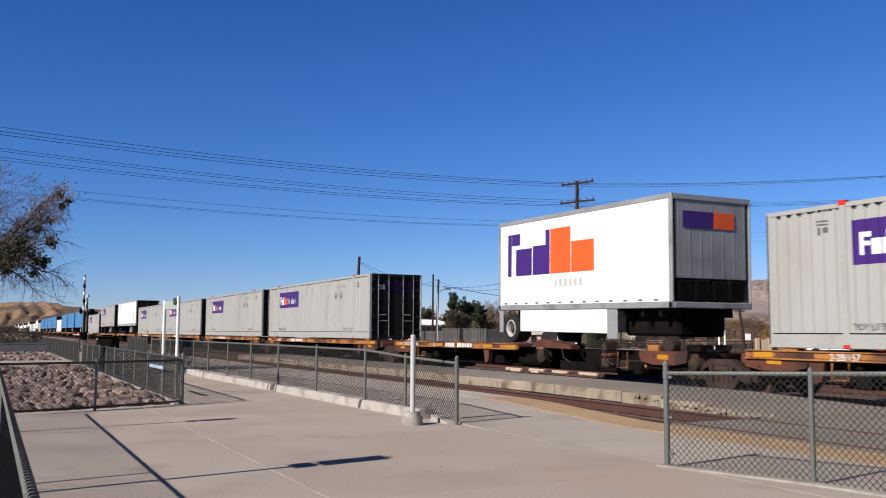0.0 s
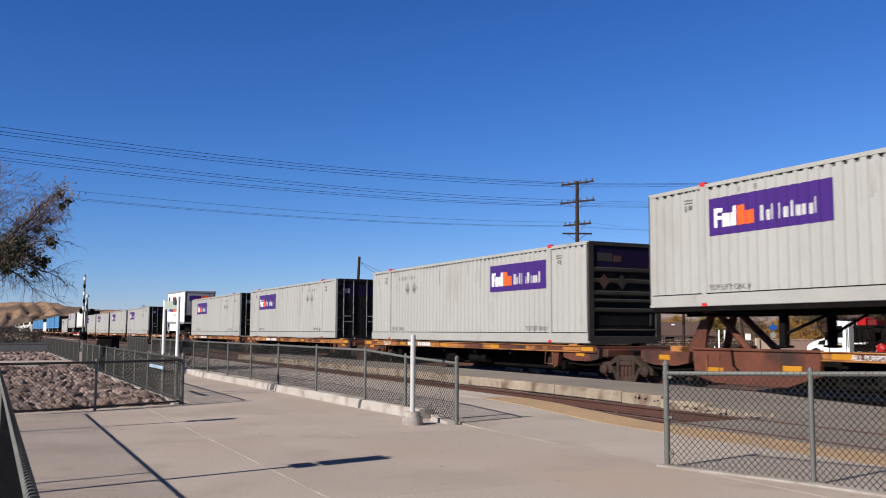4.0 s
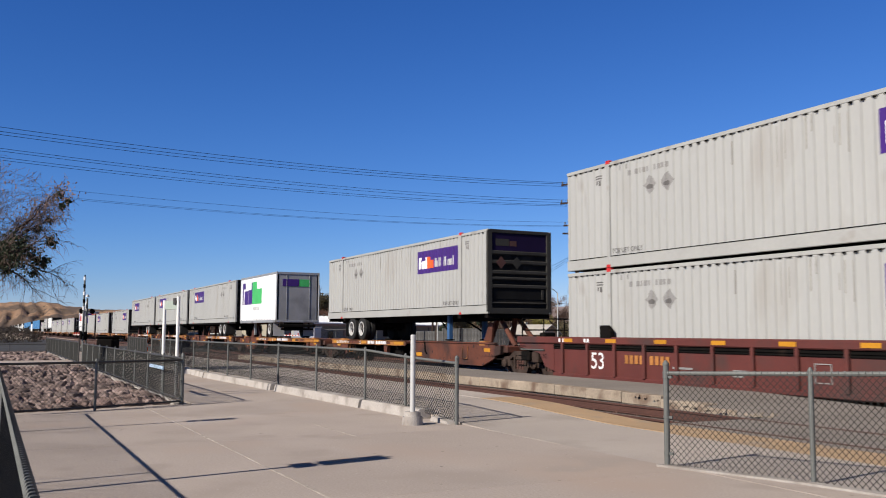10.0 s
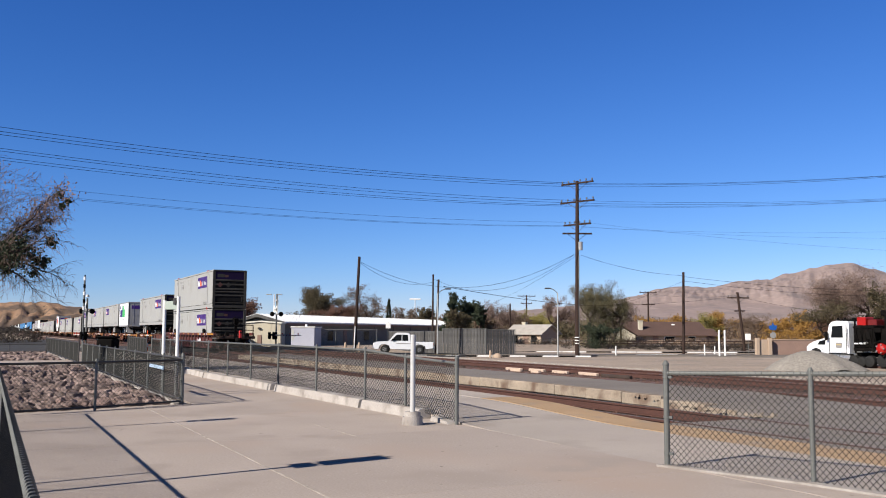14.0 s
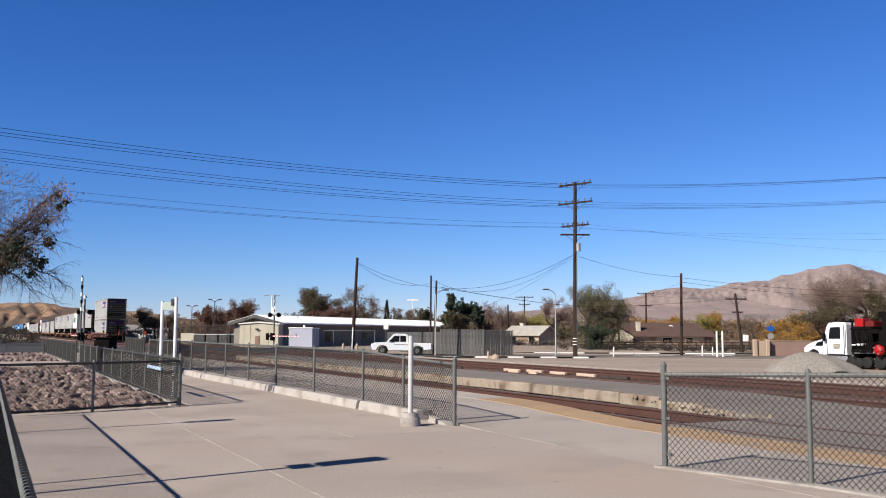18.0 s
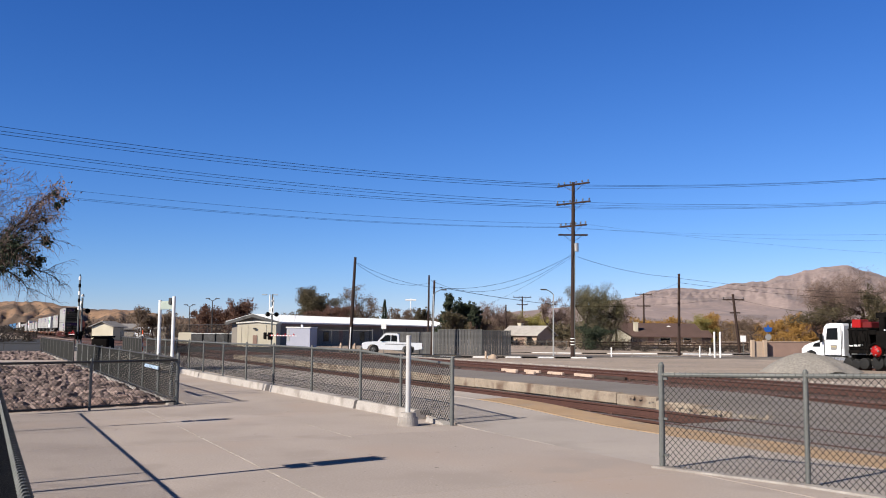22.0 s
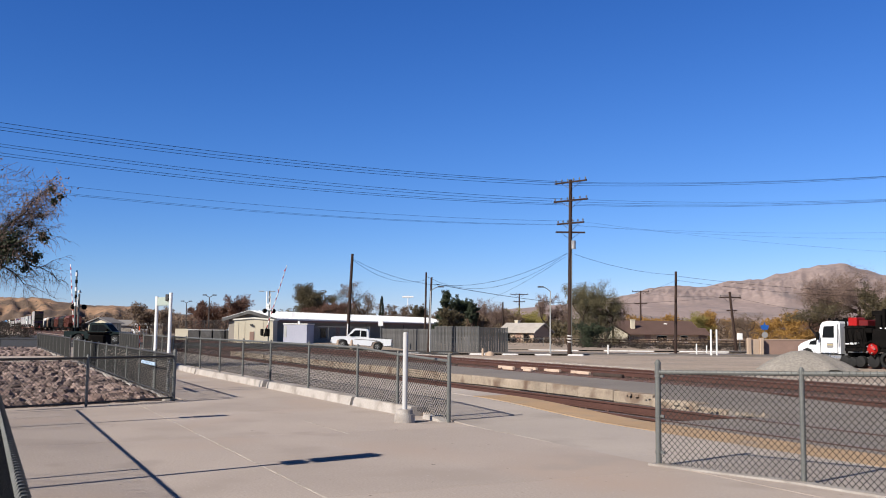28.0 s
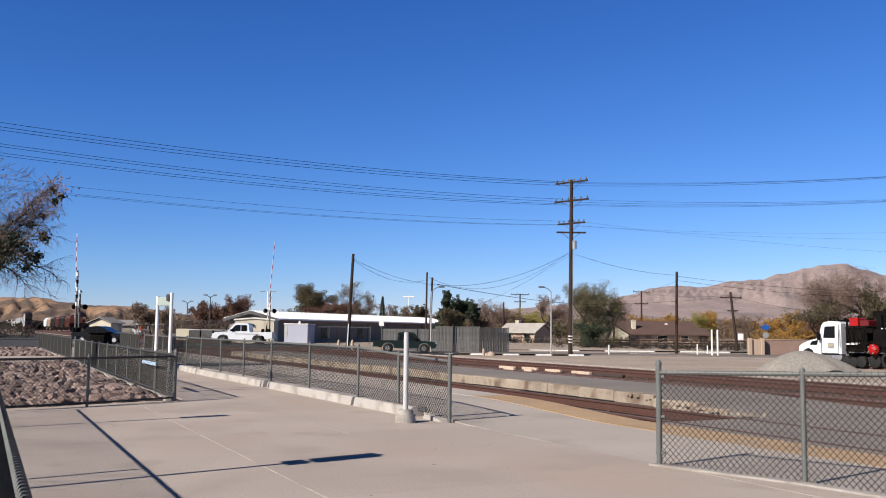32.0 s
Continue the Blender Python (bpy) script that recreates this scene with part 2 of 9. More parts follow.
POLEWOOD = surf("pole_wood", (0.048, 0.027, 0.020), 0.9, fine=(20, 0.25), coarse=(1.0, 0.2), stretch=(6, 6, 0.4), bump=0.4)
ROOFWHITE = surf("white_metal_roof", (0.83, 0.83, 0.82), 0.4, fine=(10, 0.03), coarse=(0.5, 0.04), stain=(0.6, 0.58, 0.55), stain_scale=0.4, stain_cut=(0.66, 0.85))
WALLTAN = surf("cream_wall", (0.69, 0.62, 0.475), 0.8, fine=(10, 0.05), coarse=(0.6, 0.08))
WALLGREY = surf("grey_wall", (0.29, 0.258, 0.222), 0.8, fine=(10, 0.06), coarse=(0.6, 0.1))
BEIGE = surf("beige_stucco", (0.56, 0.42, 0.31), 0.85, fine=(14, 0.06), coarse=(0.8, 0.08))
BROWNWALL = surf("brown_block_wall", (0.36, 0.235, 0.185), 0.9, fine=(10, 0.1), coarse=(0.8, 0.1))
ROOFBROWN = surf("brown_shingles", (0.14, 0.085, 0.07), 0.9, fine=(12, 0.25), coarse=(0.8, 0.12), bump=0.5, bump_scale=15)
GLASS = surf("dark_glass", (0.010, 0.011, 0.012), 0.22, fine=(5, 0.1), coarse=(1, 0.1), spec=0.16)
TINTED = surf("tinted_windscreen", (0.006, 0.006, 0.007), 0.6, fine=(5, 0.1), coarse=(1, 0.1), spec=0.03)
CARWHITE = surf("car_white", (0.72, 0.73, 0.75), 0.25, fine=(5, 0.02), coarse=(1, 0.03))
CARGREEN = surf("car_dark_green", (0.005, 0.015, 0.012), 0.42, fine=(5, 0.05), coarse=(1, 0.05))
CARBLACK = surf("car_black", (0.012, 0.012, 0.014), 0.2, fine=(5, 0.05), coarse=(1, 0.05))
CHROME = surf("chrome", (0.6, 0.6, 0.6), 0.3, 0.7, fine=(5, 0.03), coarse=(1, 0.03))
LAMPRED = surf("red_lamp", (0.55, 0.02, 0.02), 0.3, fine=(10, 0.05))
TRUCKRED = surf("machine_red", (0.45, 0.012, 0.010), 0.35, fine=(10, 0.06), coarse=(1, 0.08))
SIGNBLUE = surf("sign_blue", (0.02, 0.11, 0.42), 0.4)
TOILET = surf("toilet_plastic", (0.47, 0.48, 0.57), 0.5, fine=(8, 0.05), coarse=(0.8, 0.06))
SLATS = surf("grey_fence_slats", (0.12, 0.117, 0.115), 0.75, fine=(12, 0.2), coarse=(0.6, 0.2), stain=(0.075, 0.07, 0.066), stain_scale=1.3, stain_cut=(0.48, 0.7), piece=0.2, spec=0.15)
MOUNTAIN = surf("desert_mountain", (0.41, 0.315, 0.29), 0.95, fine=(0.07, 0.16), coarse=(0.006, 0.14), stain=(0.29, 0.235, 0.225), stain_scale=0.012, stain_cut=(0.5, 0.66), bump=1.0, bump_scale=0.05, specks=((0.02, 0.62, 0.72, (0.48, 0.38, 0.345)),))
HILL = surf("tan_hill", (0.38, 0.235, 0.145), 0.95, fine=(0.12, 0.28), coarse=(0.012, 0.2), stain=(0.16, 0.11, 0.08), stain_scale=0.022, stain_cut=(0.45, 0.53), bump=1.0, bump_scale=0.15, specks=((0.25, 0.60, 0.66, (0.10, 0.075, 0.055)),))
BARK = surf("bark", (0.085, 0.06, 0.048), 0.95, fine=(15, 0.3), coarse=(1, 0.25), bump=0.5, bump_scale=20)
PALEBARK = surf("pale_bark", (0.22, 0.165, 0.135), 0.95, fine=(15, 0.25), coarse=(1, 0.2))
LEAFOLIVE = leafy("leaves_olive", (0.06, 0.05, 0.025), (0.125, 0.095, 0.045))
LEAFDARK = leafy("leaves_dark_green", (0.022, 0.035, 0.018), (0.05, 0.065, 0.03))
LEAFWILLOW = leafy("leaves_willow", (0.12, 0.108, 0.055), (0.205, 0.175, 0.092))
LEAFGOLD = leafy("leaves_gold", (0.27, 0.135, 0.03), (0.43, 0.245, 0.055))
LEAFRUST = leafy("leaves_rust", (0.10, 0.048, 0.032), (0.18, 0.088, 0.058))
LEAFDRY = leafy("leaves_dry_brown", (0.12, 0.08, 0.052), (0.22, 0.15, 0.10))
LEAFPINK = leafy("leaves_pinkish_dry", (0.14, 0.085, 0.07), (0.36, 0.24, 0.20))
LEAFYG = leafy("leaves_yellow_green", (0.20, 0.18, 0.045), (0.32, 0.26, 0.07))
LEAFBRUSH = leafy("brush_dark_brown", (0.022, 0.016, 0.012), (0.06, 0.043, 0.03))
TWIG = leafy("twigs", (0.15, 0.10, 0.078), (0.30, 0.205, 0.165))


# ---- mesh helpers ----
class Shape:
    """Collects corners and faces, and becomes one mesh."""

    def __init__(self):
        self.v, self.f = [], []

    def add(self, vs, fs):
        k = len(self.v)
        self.v += [tuple(p) for p in vs]
        self.f += [tuple(i + k for i in q) for q in fs]
        return self

    def box(self, x0, x1, y0, y1, z0, z1, m=None):
        vs = [(x0, y0, z0), (x1, y0, z0), (x1, y1, z0), (x0, y1, z0), (x0, y0, z1), (x1, y0, z1), (x1, y1, z1), (x0, y1, z1)]
        if m is not None:
            vs = [m @ Vector(p) for p in vs]
        return self.add(vs, [(3, 2, 1, 0), (4, 5, 6, 7), (0, 1, 5, 4), (1, 2, 6, 5), (2, 3, 7, 6), (3, 0, 4, 7)])

    def cbox(self, x0, x1, y0, y1, z0, z1, c=0.02, m=None):
        """A box with chamfered edges."""
        X, Y, Z = (x0, x1), (y0, y1), (z0, z1)
        c = min(c, (x1 - x0) / 2.1, (y1 - y0) / 2.1, (z1 - z0) / 2.1)
        vs, idx = [], {}
        for i in (0, 1):
            for j in (0, 1):
                for k in (0, 1):
                    sx, sy, sz = 1 - 2 * i, 1 - 2 * j, 1 - 2 * k
                    idx[i, j, k] = len(vs)
                    vs += [(X[i], Y[j] + sy * c, Z[k] + sz * c), (X[i] + sx * c, Y[j], Z[k] + sz * c), (X[i] + sx * c, Y[j] + sy * c, Z[k])]
        fs = []

        def g(i, j, k, a):
            return idx[i, j, k] + a

        for i in (0, 1):
            q = [g(i, 0, 0, 0), g(i, 1, 0, 0), g(i, 1, 1, 0), g(i, 0, 1, 0)]
            fs.append(q if i else q[::-1])
            q = [g(0, i, 0, 1), g(1, i, 0, 1), g(1, i, 1, 1), g(0, i, 1, 1)]
            fs.append(q[::-1] if i else q)
            q = [g(0, 0, i, 2), g(1, 0, i, 2), g(1, 1, i, 2), g(0, 1, i, 2)]
            fs.append(q if i else q[::-1])
        for a in (0, 1):
            for b in (0, 1):
                q = [g(0, a, b, 1), g(1, a, b, 1), g(1, a, b, 2), g(0, a, b, 2)]
                fs.append(q if a == b else q[::-1])
                q = [g(a, 0, b, 2), g(a, 1, b, 2), g(a, 1, b, 0), g(a, 0, b, 0)]
                fs.append(q if a == b else q[::-1])
                q = [g(a, b, 0, 0), g(a, b, 1, 0), g(a, b, 1, 1), g(a, b, 0, 1)]
                fs.append(q if a == b else q[::-1])
        for (i, j, k), s in idx.items():
            fs.append((s, s + 1, s + 2) if (i + j + k) % 2 == 0 else (s + 2, s + 1, s))
        if m is not None:
            vs = [m @ Vector(p) for p in vs]
        return self.add(vs, fs)

    def tube(self, p, q, r, r2=None, n=8, caps=True):
        p, q = Vector(p), Vector(q)
        r2 = r if r2 is None else r2
        d = (q - p).normalized()
        a = d.orthogonal().normalized()
        b = d.cross(a)
        vs = []
        for o, rad in ((p, r), (q, r2)):
            vs += [o + (a * math.cos(2 * math.pi * i / n) + b * math.sin(2 * math.pi * i / n)) * rad for i in range(n)]
        fs = [(i, (i + 1) % n, n + (i + 1) % n, n + i) for i in range(n)]
        if caps:
            fs += [tuple(range(n - 1, -1, -1)), tuple(range(n, 2 * n))]
        return self.add(vs, fs)

    def path(self, pts, r, n=5):
        """One bent tube through the points."""
        pts = [Vector(p) for p in pts]
        vs = []
        for i, p in enumerate(pts):
            d = (pts[min(i + 1, len(pts) - 1)] - pts[max(i - 1, 0)]).normalized()
            a = d.cross(Vector((0.31, 0.17, 0.93))).normalized()
            b = d.cross(a)
            rr = r[i] if isinstance(r, (list, tuple)) else r
            vs += [p + (a * math.cos(2 * math.pi * k / n) + b * math.sin(2 * math.pi * k / n)) * rr for k in range(n)]
        fs = [(i * n + k, i * n + (k + 1) % n, (i + 1) * n + (k + 1) % n, (i + 1) * n + k) for i in range(len(pts) - 1) for k in range(n)]
        return self.add(vs, fs + [tuple(range(n)), tuple(range(len(vs) - 1, len(vs) - n - 1, -1))])

    def disc_y(self, x, y0, y1, z, rings, n=20, caps=True):
        """A wheel-like body about the y axis: rings of (share of the way from y0 to y1, radius)."""
        vs, fs = [], []
        for s, r in rings:
            vs += [(x + r * math.cos(2 * math.pi * i / n), y0 + (y1 - y0) * s, z + r * math.sin(2 * math.pi * i / n)) for i in range(n)]
        for k in range(len(rings) - 1):
            fs += [(k * n + i, k * n + (i + 1) % n, (k + 1) * n + (i + 1) % n, (k + 1) * n + i) for i in range(n)]
        if caps:
            fs += [tuple(range(n - 1, -1, -1)), tuple(range((len(rings) - 1) * n, len(rings) * n))]
        return self.add(vs, fs)

    def prism(self, outline, y0, y1):
        """An outline of (x, z) drawn out along y."""
        n = len(outline)
        vs = [(x, y0, z) for x, z in outline] + [(x, y1, z) for x, z in outline]
        return self.add(vs, [(i, (i + 1) % n, n + (i + 1) % n, n + i) for i in range(n)] + [tuple(range(n - 1, -1, -1)), tuple(range(n, 2 * n))])

    def slab(self, outline, z0, z1):
        """An outline of (x, y) drawn out upwards."""
        n = len(outline)
        vs = [(x, y, z0) for x, y in outline] + [(x, y, z1) for x, y in outline]
        return self.add(vs, [(i, (i + 1) % n, n + (i + 1) % n, n + i) for i in range(n)] + [tuple(range(n - 1, -1, -1)), tuple(range(n, 2 * n))])

    def mesh(self, name, material, smooth=False):
        me = bpy.data.meshes.new(name)
        me.from_pydata(self.v, [], self.f)
        me.materials.append(material)
        if smooth:
            me.polygons.foreach_set("use_smooth", [True] * len(me.polygons))
        me.update()
        bm = bmesh.new()
        bm.from_mesh(me)
        bmesh.ops.recalc_face_normals(bm, faces=bm.faces)
        bm.to_mesh(me)
        bm.free()
        return me


def part(name, shape, material, parent=None, label="", m=None, smooth=False):
    """One mesh object, under a thing or under a part of it."""
    data = shape if isinstance(shape, bpy.types.Mesh) else shape.mesh(name, material, smooth)
    ob = new(name, data)
    if parent:
        ob.parent = parent
    if m is not None:
        ob.matrix_basis = m
    if label:
        ob["label"] = label
    return ob


def thing(name, m, label, category, group="", kind=""):
    """An empty at a thing's base."""
    ob = new(name)
    ob.empty_display_size = 0.2
    ob.matrix_basis = m
    return tagged(ob, label, category, group, kind)


def setting(name, shape, material, label="", smooth=False):
    ob = part(name, shape, material, smooth=smooth)
    return tagged(ob, label or name.replace("_", " "), "", "", "structure")


def lettering(text, size, material, parent, m, name="lettering"):
    cu = bpy.data.curves.new(name, "FONT")
    cu.body, cu.size, cu.extrude, cu.align_x = text, size, 0.002, "LEFT"
    tmp = new(name, cu)
    me = bpy.data.meshes.new_from_object(tmp.evaluated_get(bpy.context.evaluated_depsgraph_get()))
    bpy.data.objects.remove(tmp)
    me.materials.clear()
    me.materials.append(material)
    return part(name, me, material, parent, m=m)


def smoothstep(a, b, x):
    t = min(1.0, max(0.0, (x - a) / (b - a)))
    return t * t * (3 - 2 * t)


# ---- ground, tracks, platforms ----
RAIL_Z = -0.07          # top of the rails
NEAR_TRACK, MAIN_TRACK, FAR_TRACK = 10.70, 16.365, 21.6
ISLAND_Z = 0.12


def ground_z(x, y):
    """Height of the land: level by the tracks and the road crossing, lower over the lot beyond."""
    low = smoothstep(23.5, 34.0, y) * smoothstep(-97.0, -74.0, x)
    z = -0.22 - 0.45 * low
    if y < 23:
        z = -0.34 + 0.10 * smoothstep(-60, -75, x) if y < 9 else -0.30
        if y < 9:
            z += 0.18 * smoothstep(-56.0, -64.0, x)
    return z


def build_ground():
    s = Shape()
    xs = [-4500, -2500, -1400, -900, -600, -420, -300, -230, -180, -150, -130, -115, -105] + [-100 + 2.5 * i for i in range(45)] + [20, 40, 80, 160, 300, 600, 1500, 4500]
    ys = [-4500, -1500, -600, -300, -150, -80, -40, -20, -10, 0, 4, 9, 9.3, 14, 18, 22.9, 23.2] + [24 + 1.5 * i for i in range(24)] + [64, 75, 90, 110, 140, 180, 250, 350, 500, 800, 1500, 3000, 4500]
    n = len(ys)
    s.v = [(x, y, ground_z(x, y) + (0.03 * noise.noise(Vector((x * 0.3, y * 0.3, 0))) if abs(x) < 100 and y > 23 else 0)) for x in xs for y in ys]
    s.f = [(i * n + j, (i + 1) * n + j, (i + 1) * n + j + 1, i * n + j + 1) for i in range(len(xs) - 1) for j in range(n - 1)]
    setting("ground", s, DIRT, "tan bare dirt and gravel ground", True)


def build_track(name, y, x0, x1, ties):
    bed = Shape()
    zb = RAIL_Z - 0.19
    bed.slab([(x0, y - 1.9), (x1, y - 1.9), (x1, y + 1.9), (x0, y + 1.9)], zb - 0.3, zb)
    trk = setting(name, bed, BALLAST, "railway track on dark brown ballast")
    rail = Shape()
    prof = [(-0.07, -0.17), (0.07, -0.17), (0.07, -0.155), (0.012, -0.13), (0.012, -0.045), (0.036, -0.035), (0.036, -0.004), (0.03, 0.0), (-0.03, 0.0), (-0.036, -0.004), (-0.036, -0.035), (-0.012, -0.045), (-0.012, -0.13), (-0.07, -0.155)]
    k = len(prof)
    vs = [(x, a, b) for x in (x0, x1) for a, b in prof]
    rail.add(vs, [(i, (i + 1) % k, k + (i + 1) % k, k + i) for i in range(k)] + [tuple(range(k)), tuple(range(2 * k - 1, k - 1, -1))])
    me = rail.mesh("rail", RUST)
    top = Shape().box(x0, x1, -0.026, 0.026, 0.001, 0.004).mesh("rail_top", RAILTOP)
    for side in (-0.754, 0.754):
        r = part("rail", me, RUST, trk, m=pose(0, y + side, RAIL_Z))
        part("worn_top", top, RAILTOP, r)
    tie = Shape().cbox(-0.115, 0.115, -1.3, 1.3, -0.12, 0.012, 0.02).mesh("tie", TIE)
    a, b = ties
    i = 0
    x = a
    while x < b:
        part("tie", tie, TIE, trk, m=pose(x, y + random.uniform(-0.05, 0.05), zb, 0, 0, random.uniform(-1, 1)))
        x += 0.52
        i += 1
    rest = Shape()
    x = x0
    while x < a - 0.3:
        rest.box(x - 0.115, x + 0.115, y - 1.3, y + 1.3, zb - 0.05, zb + 0.012)
        x += 0.52
    ob = part("ties", rest, TIE, trk)
    ob["kind"] = "stuff"
    # stones of the ballast
    st = Shape()
    rnd = random.Random(int(y))
    for _ in range(2600):
        px, py = rnd.uniform(a, b), y + rnd.uniform(-1.85, 1.85)
        if abs(abs(py - y) - 0.754) < 0.09:
            continue
        r = rnd.uniform(0.025, 0.05)
        c = Vector((px, py, zb + r * 0.3))
        pts = [c + Vector((rnd.uniform(0.6, 1) * r * sx, rnd.uniform(0.6, 1) * r * sy, rnd.uniform(0.6, 1) * r * sz)) for sx, sy, sz in ((1, 0, 0), (-1, 0, 0), (0, 1, 0), (0, -1, 0), (0, 0, 1), (0, 0, -1))]
        st.add(pts, [(0, 2, 4), (2, 1, 4), (1, 3, 4), (3, 0, 4), (2, 0, 5), (1, 2, 5), (3, 1, 5), (0, 3, 5)])
    ob = part("ballast_stones", st, BALLAST, trk)
    ob["kind"] = "stuff"


EDGE_Y = 9.05           # edge of the station platform at the near track


def build_platform():
    """Concrete station platform in slabs, with an asphalt strip and an orange tactile edge towards the near track."""
    base = Shape()
    base.slab([(-66, -9), (14, -9), (14, EDGE_Y - 0.08), (-66, EDGE_Y - 0.08)], -0.6, -0.25)
    plat = setting("platform", base, OLDWALL, "raised concrete station platform base")
    # grey strip between fence kerb and tactile edge; its western part is raised, with a ramp down to the gate
    def rise(x):
        return 0.12 * (1 - smoothstep(-14.6, -10.6, x))
    xs = [-56, -40, -30, -24, -20, -17.5] + [-15 + 0.5 * i for i in range(11)] + [-8, -4, 0, 4, 8, 12, 14]
    for i, (a, b) in enumerate(zip(xs, xs[1:])):
        for nm, y0, y1, mat, dz in (("walking_slab", 6.25, 8.28, PLATGREY, -0.004), ("tactile_tile", 8.285, EDGE_Y, ORANGE, 0.004)):
            s = Shape()
            g = 0.0 if -15 < a < -9.9 else 0.006
            s.add([(x, y, z) for x, top in ((a + g, rise(a) + dz), (b - g, rise(b) + dz)) for y in (y0, y1) for z in (-0.3, top)], [(0, 1, 3, 2), (4, 6, 7, 5), (1, 5, 7, 3), (0, 2, 6, 4), (0, 4, 5, 1), (2, 3, 7, 6)])
            part(nm, s, PLATGREY if mat is ORANGE and a < -15.5 else mat, plat, "worn orange tactile edge tile" if mat is ORANGE and a >= -15.5 else "")
    return plat


def build_slabs():
    """Joints run along the tracks at y = 2.5, and across them."""
    plat = bpy.data.objects["platform"]
    ys = [-9, -5.5, -2.2, 2.53, 6.245]
    xs = [-17.3, -14.75, -11.3, -7.0, -3.4, 0.6, 4.6, 8.6]
    g = 0.004
    for j in range(len(ys) - 1):
        for i in range(len(xs) - 1):
            part("slab", Shape().cbox(xs[i] + g, xs[i + 1] - g, ys[j] + g, ys[j + 1] - g, -0.26, 0.0, 0.003), CONCRETE, plat)
    # walkway past the rock bed, then on towards the crossing
    x = -17.3
    while x > -63:
        part("slab", Shape().cbox(x - 3.05 + g, x - g, 3.45 + g, 6.245 - g, -0.26, 0.0, 0.003), CONCRETE, plat)
        x -= 3.05
    for a, b in ((-45.0, -42.1), (-42.1, -39.2), (-39.2, -36.36)):
        part("slab", Shape().cbox(a + g, b - g, -9, 3.42, -0.26, 0.0, 0.003), CONCRETE, plat)
    part("slab", Shape().cbox(14 - 5.4, 14, -9, 6.24, -0.26, 0.0, 0.003), CONCRETE, plat)
    # pale joint filler lines, worn away here and there
    for y, spans in ((2.53, ((-16.6, -12.4), (-12.1, -9.9), (-9.7, -8.2), (-8.05, -3))), (4.30, ((-12.85, -11.9), (-11.82, -11.0))), (6.247, ((-11.6, -9.3),))):
        for a, b in spans:
            part("joint_line", Shape().box(a, b, y - 0.009, y + 0.009, -0.05, 0.002), JOINT, plat)


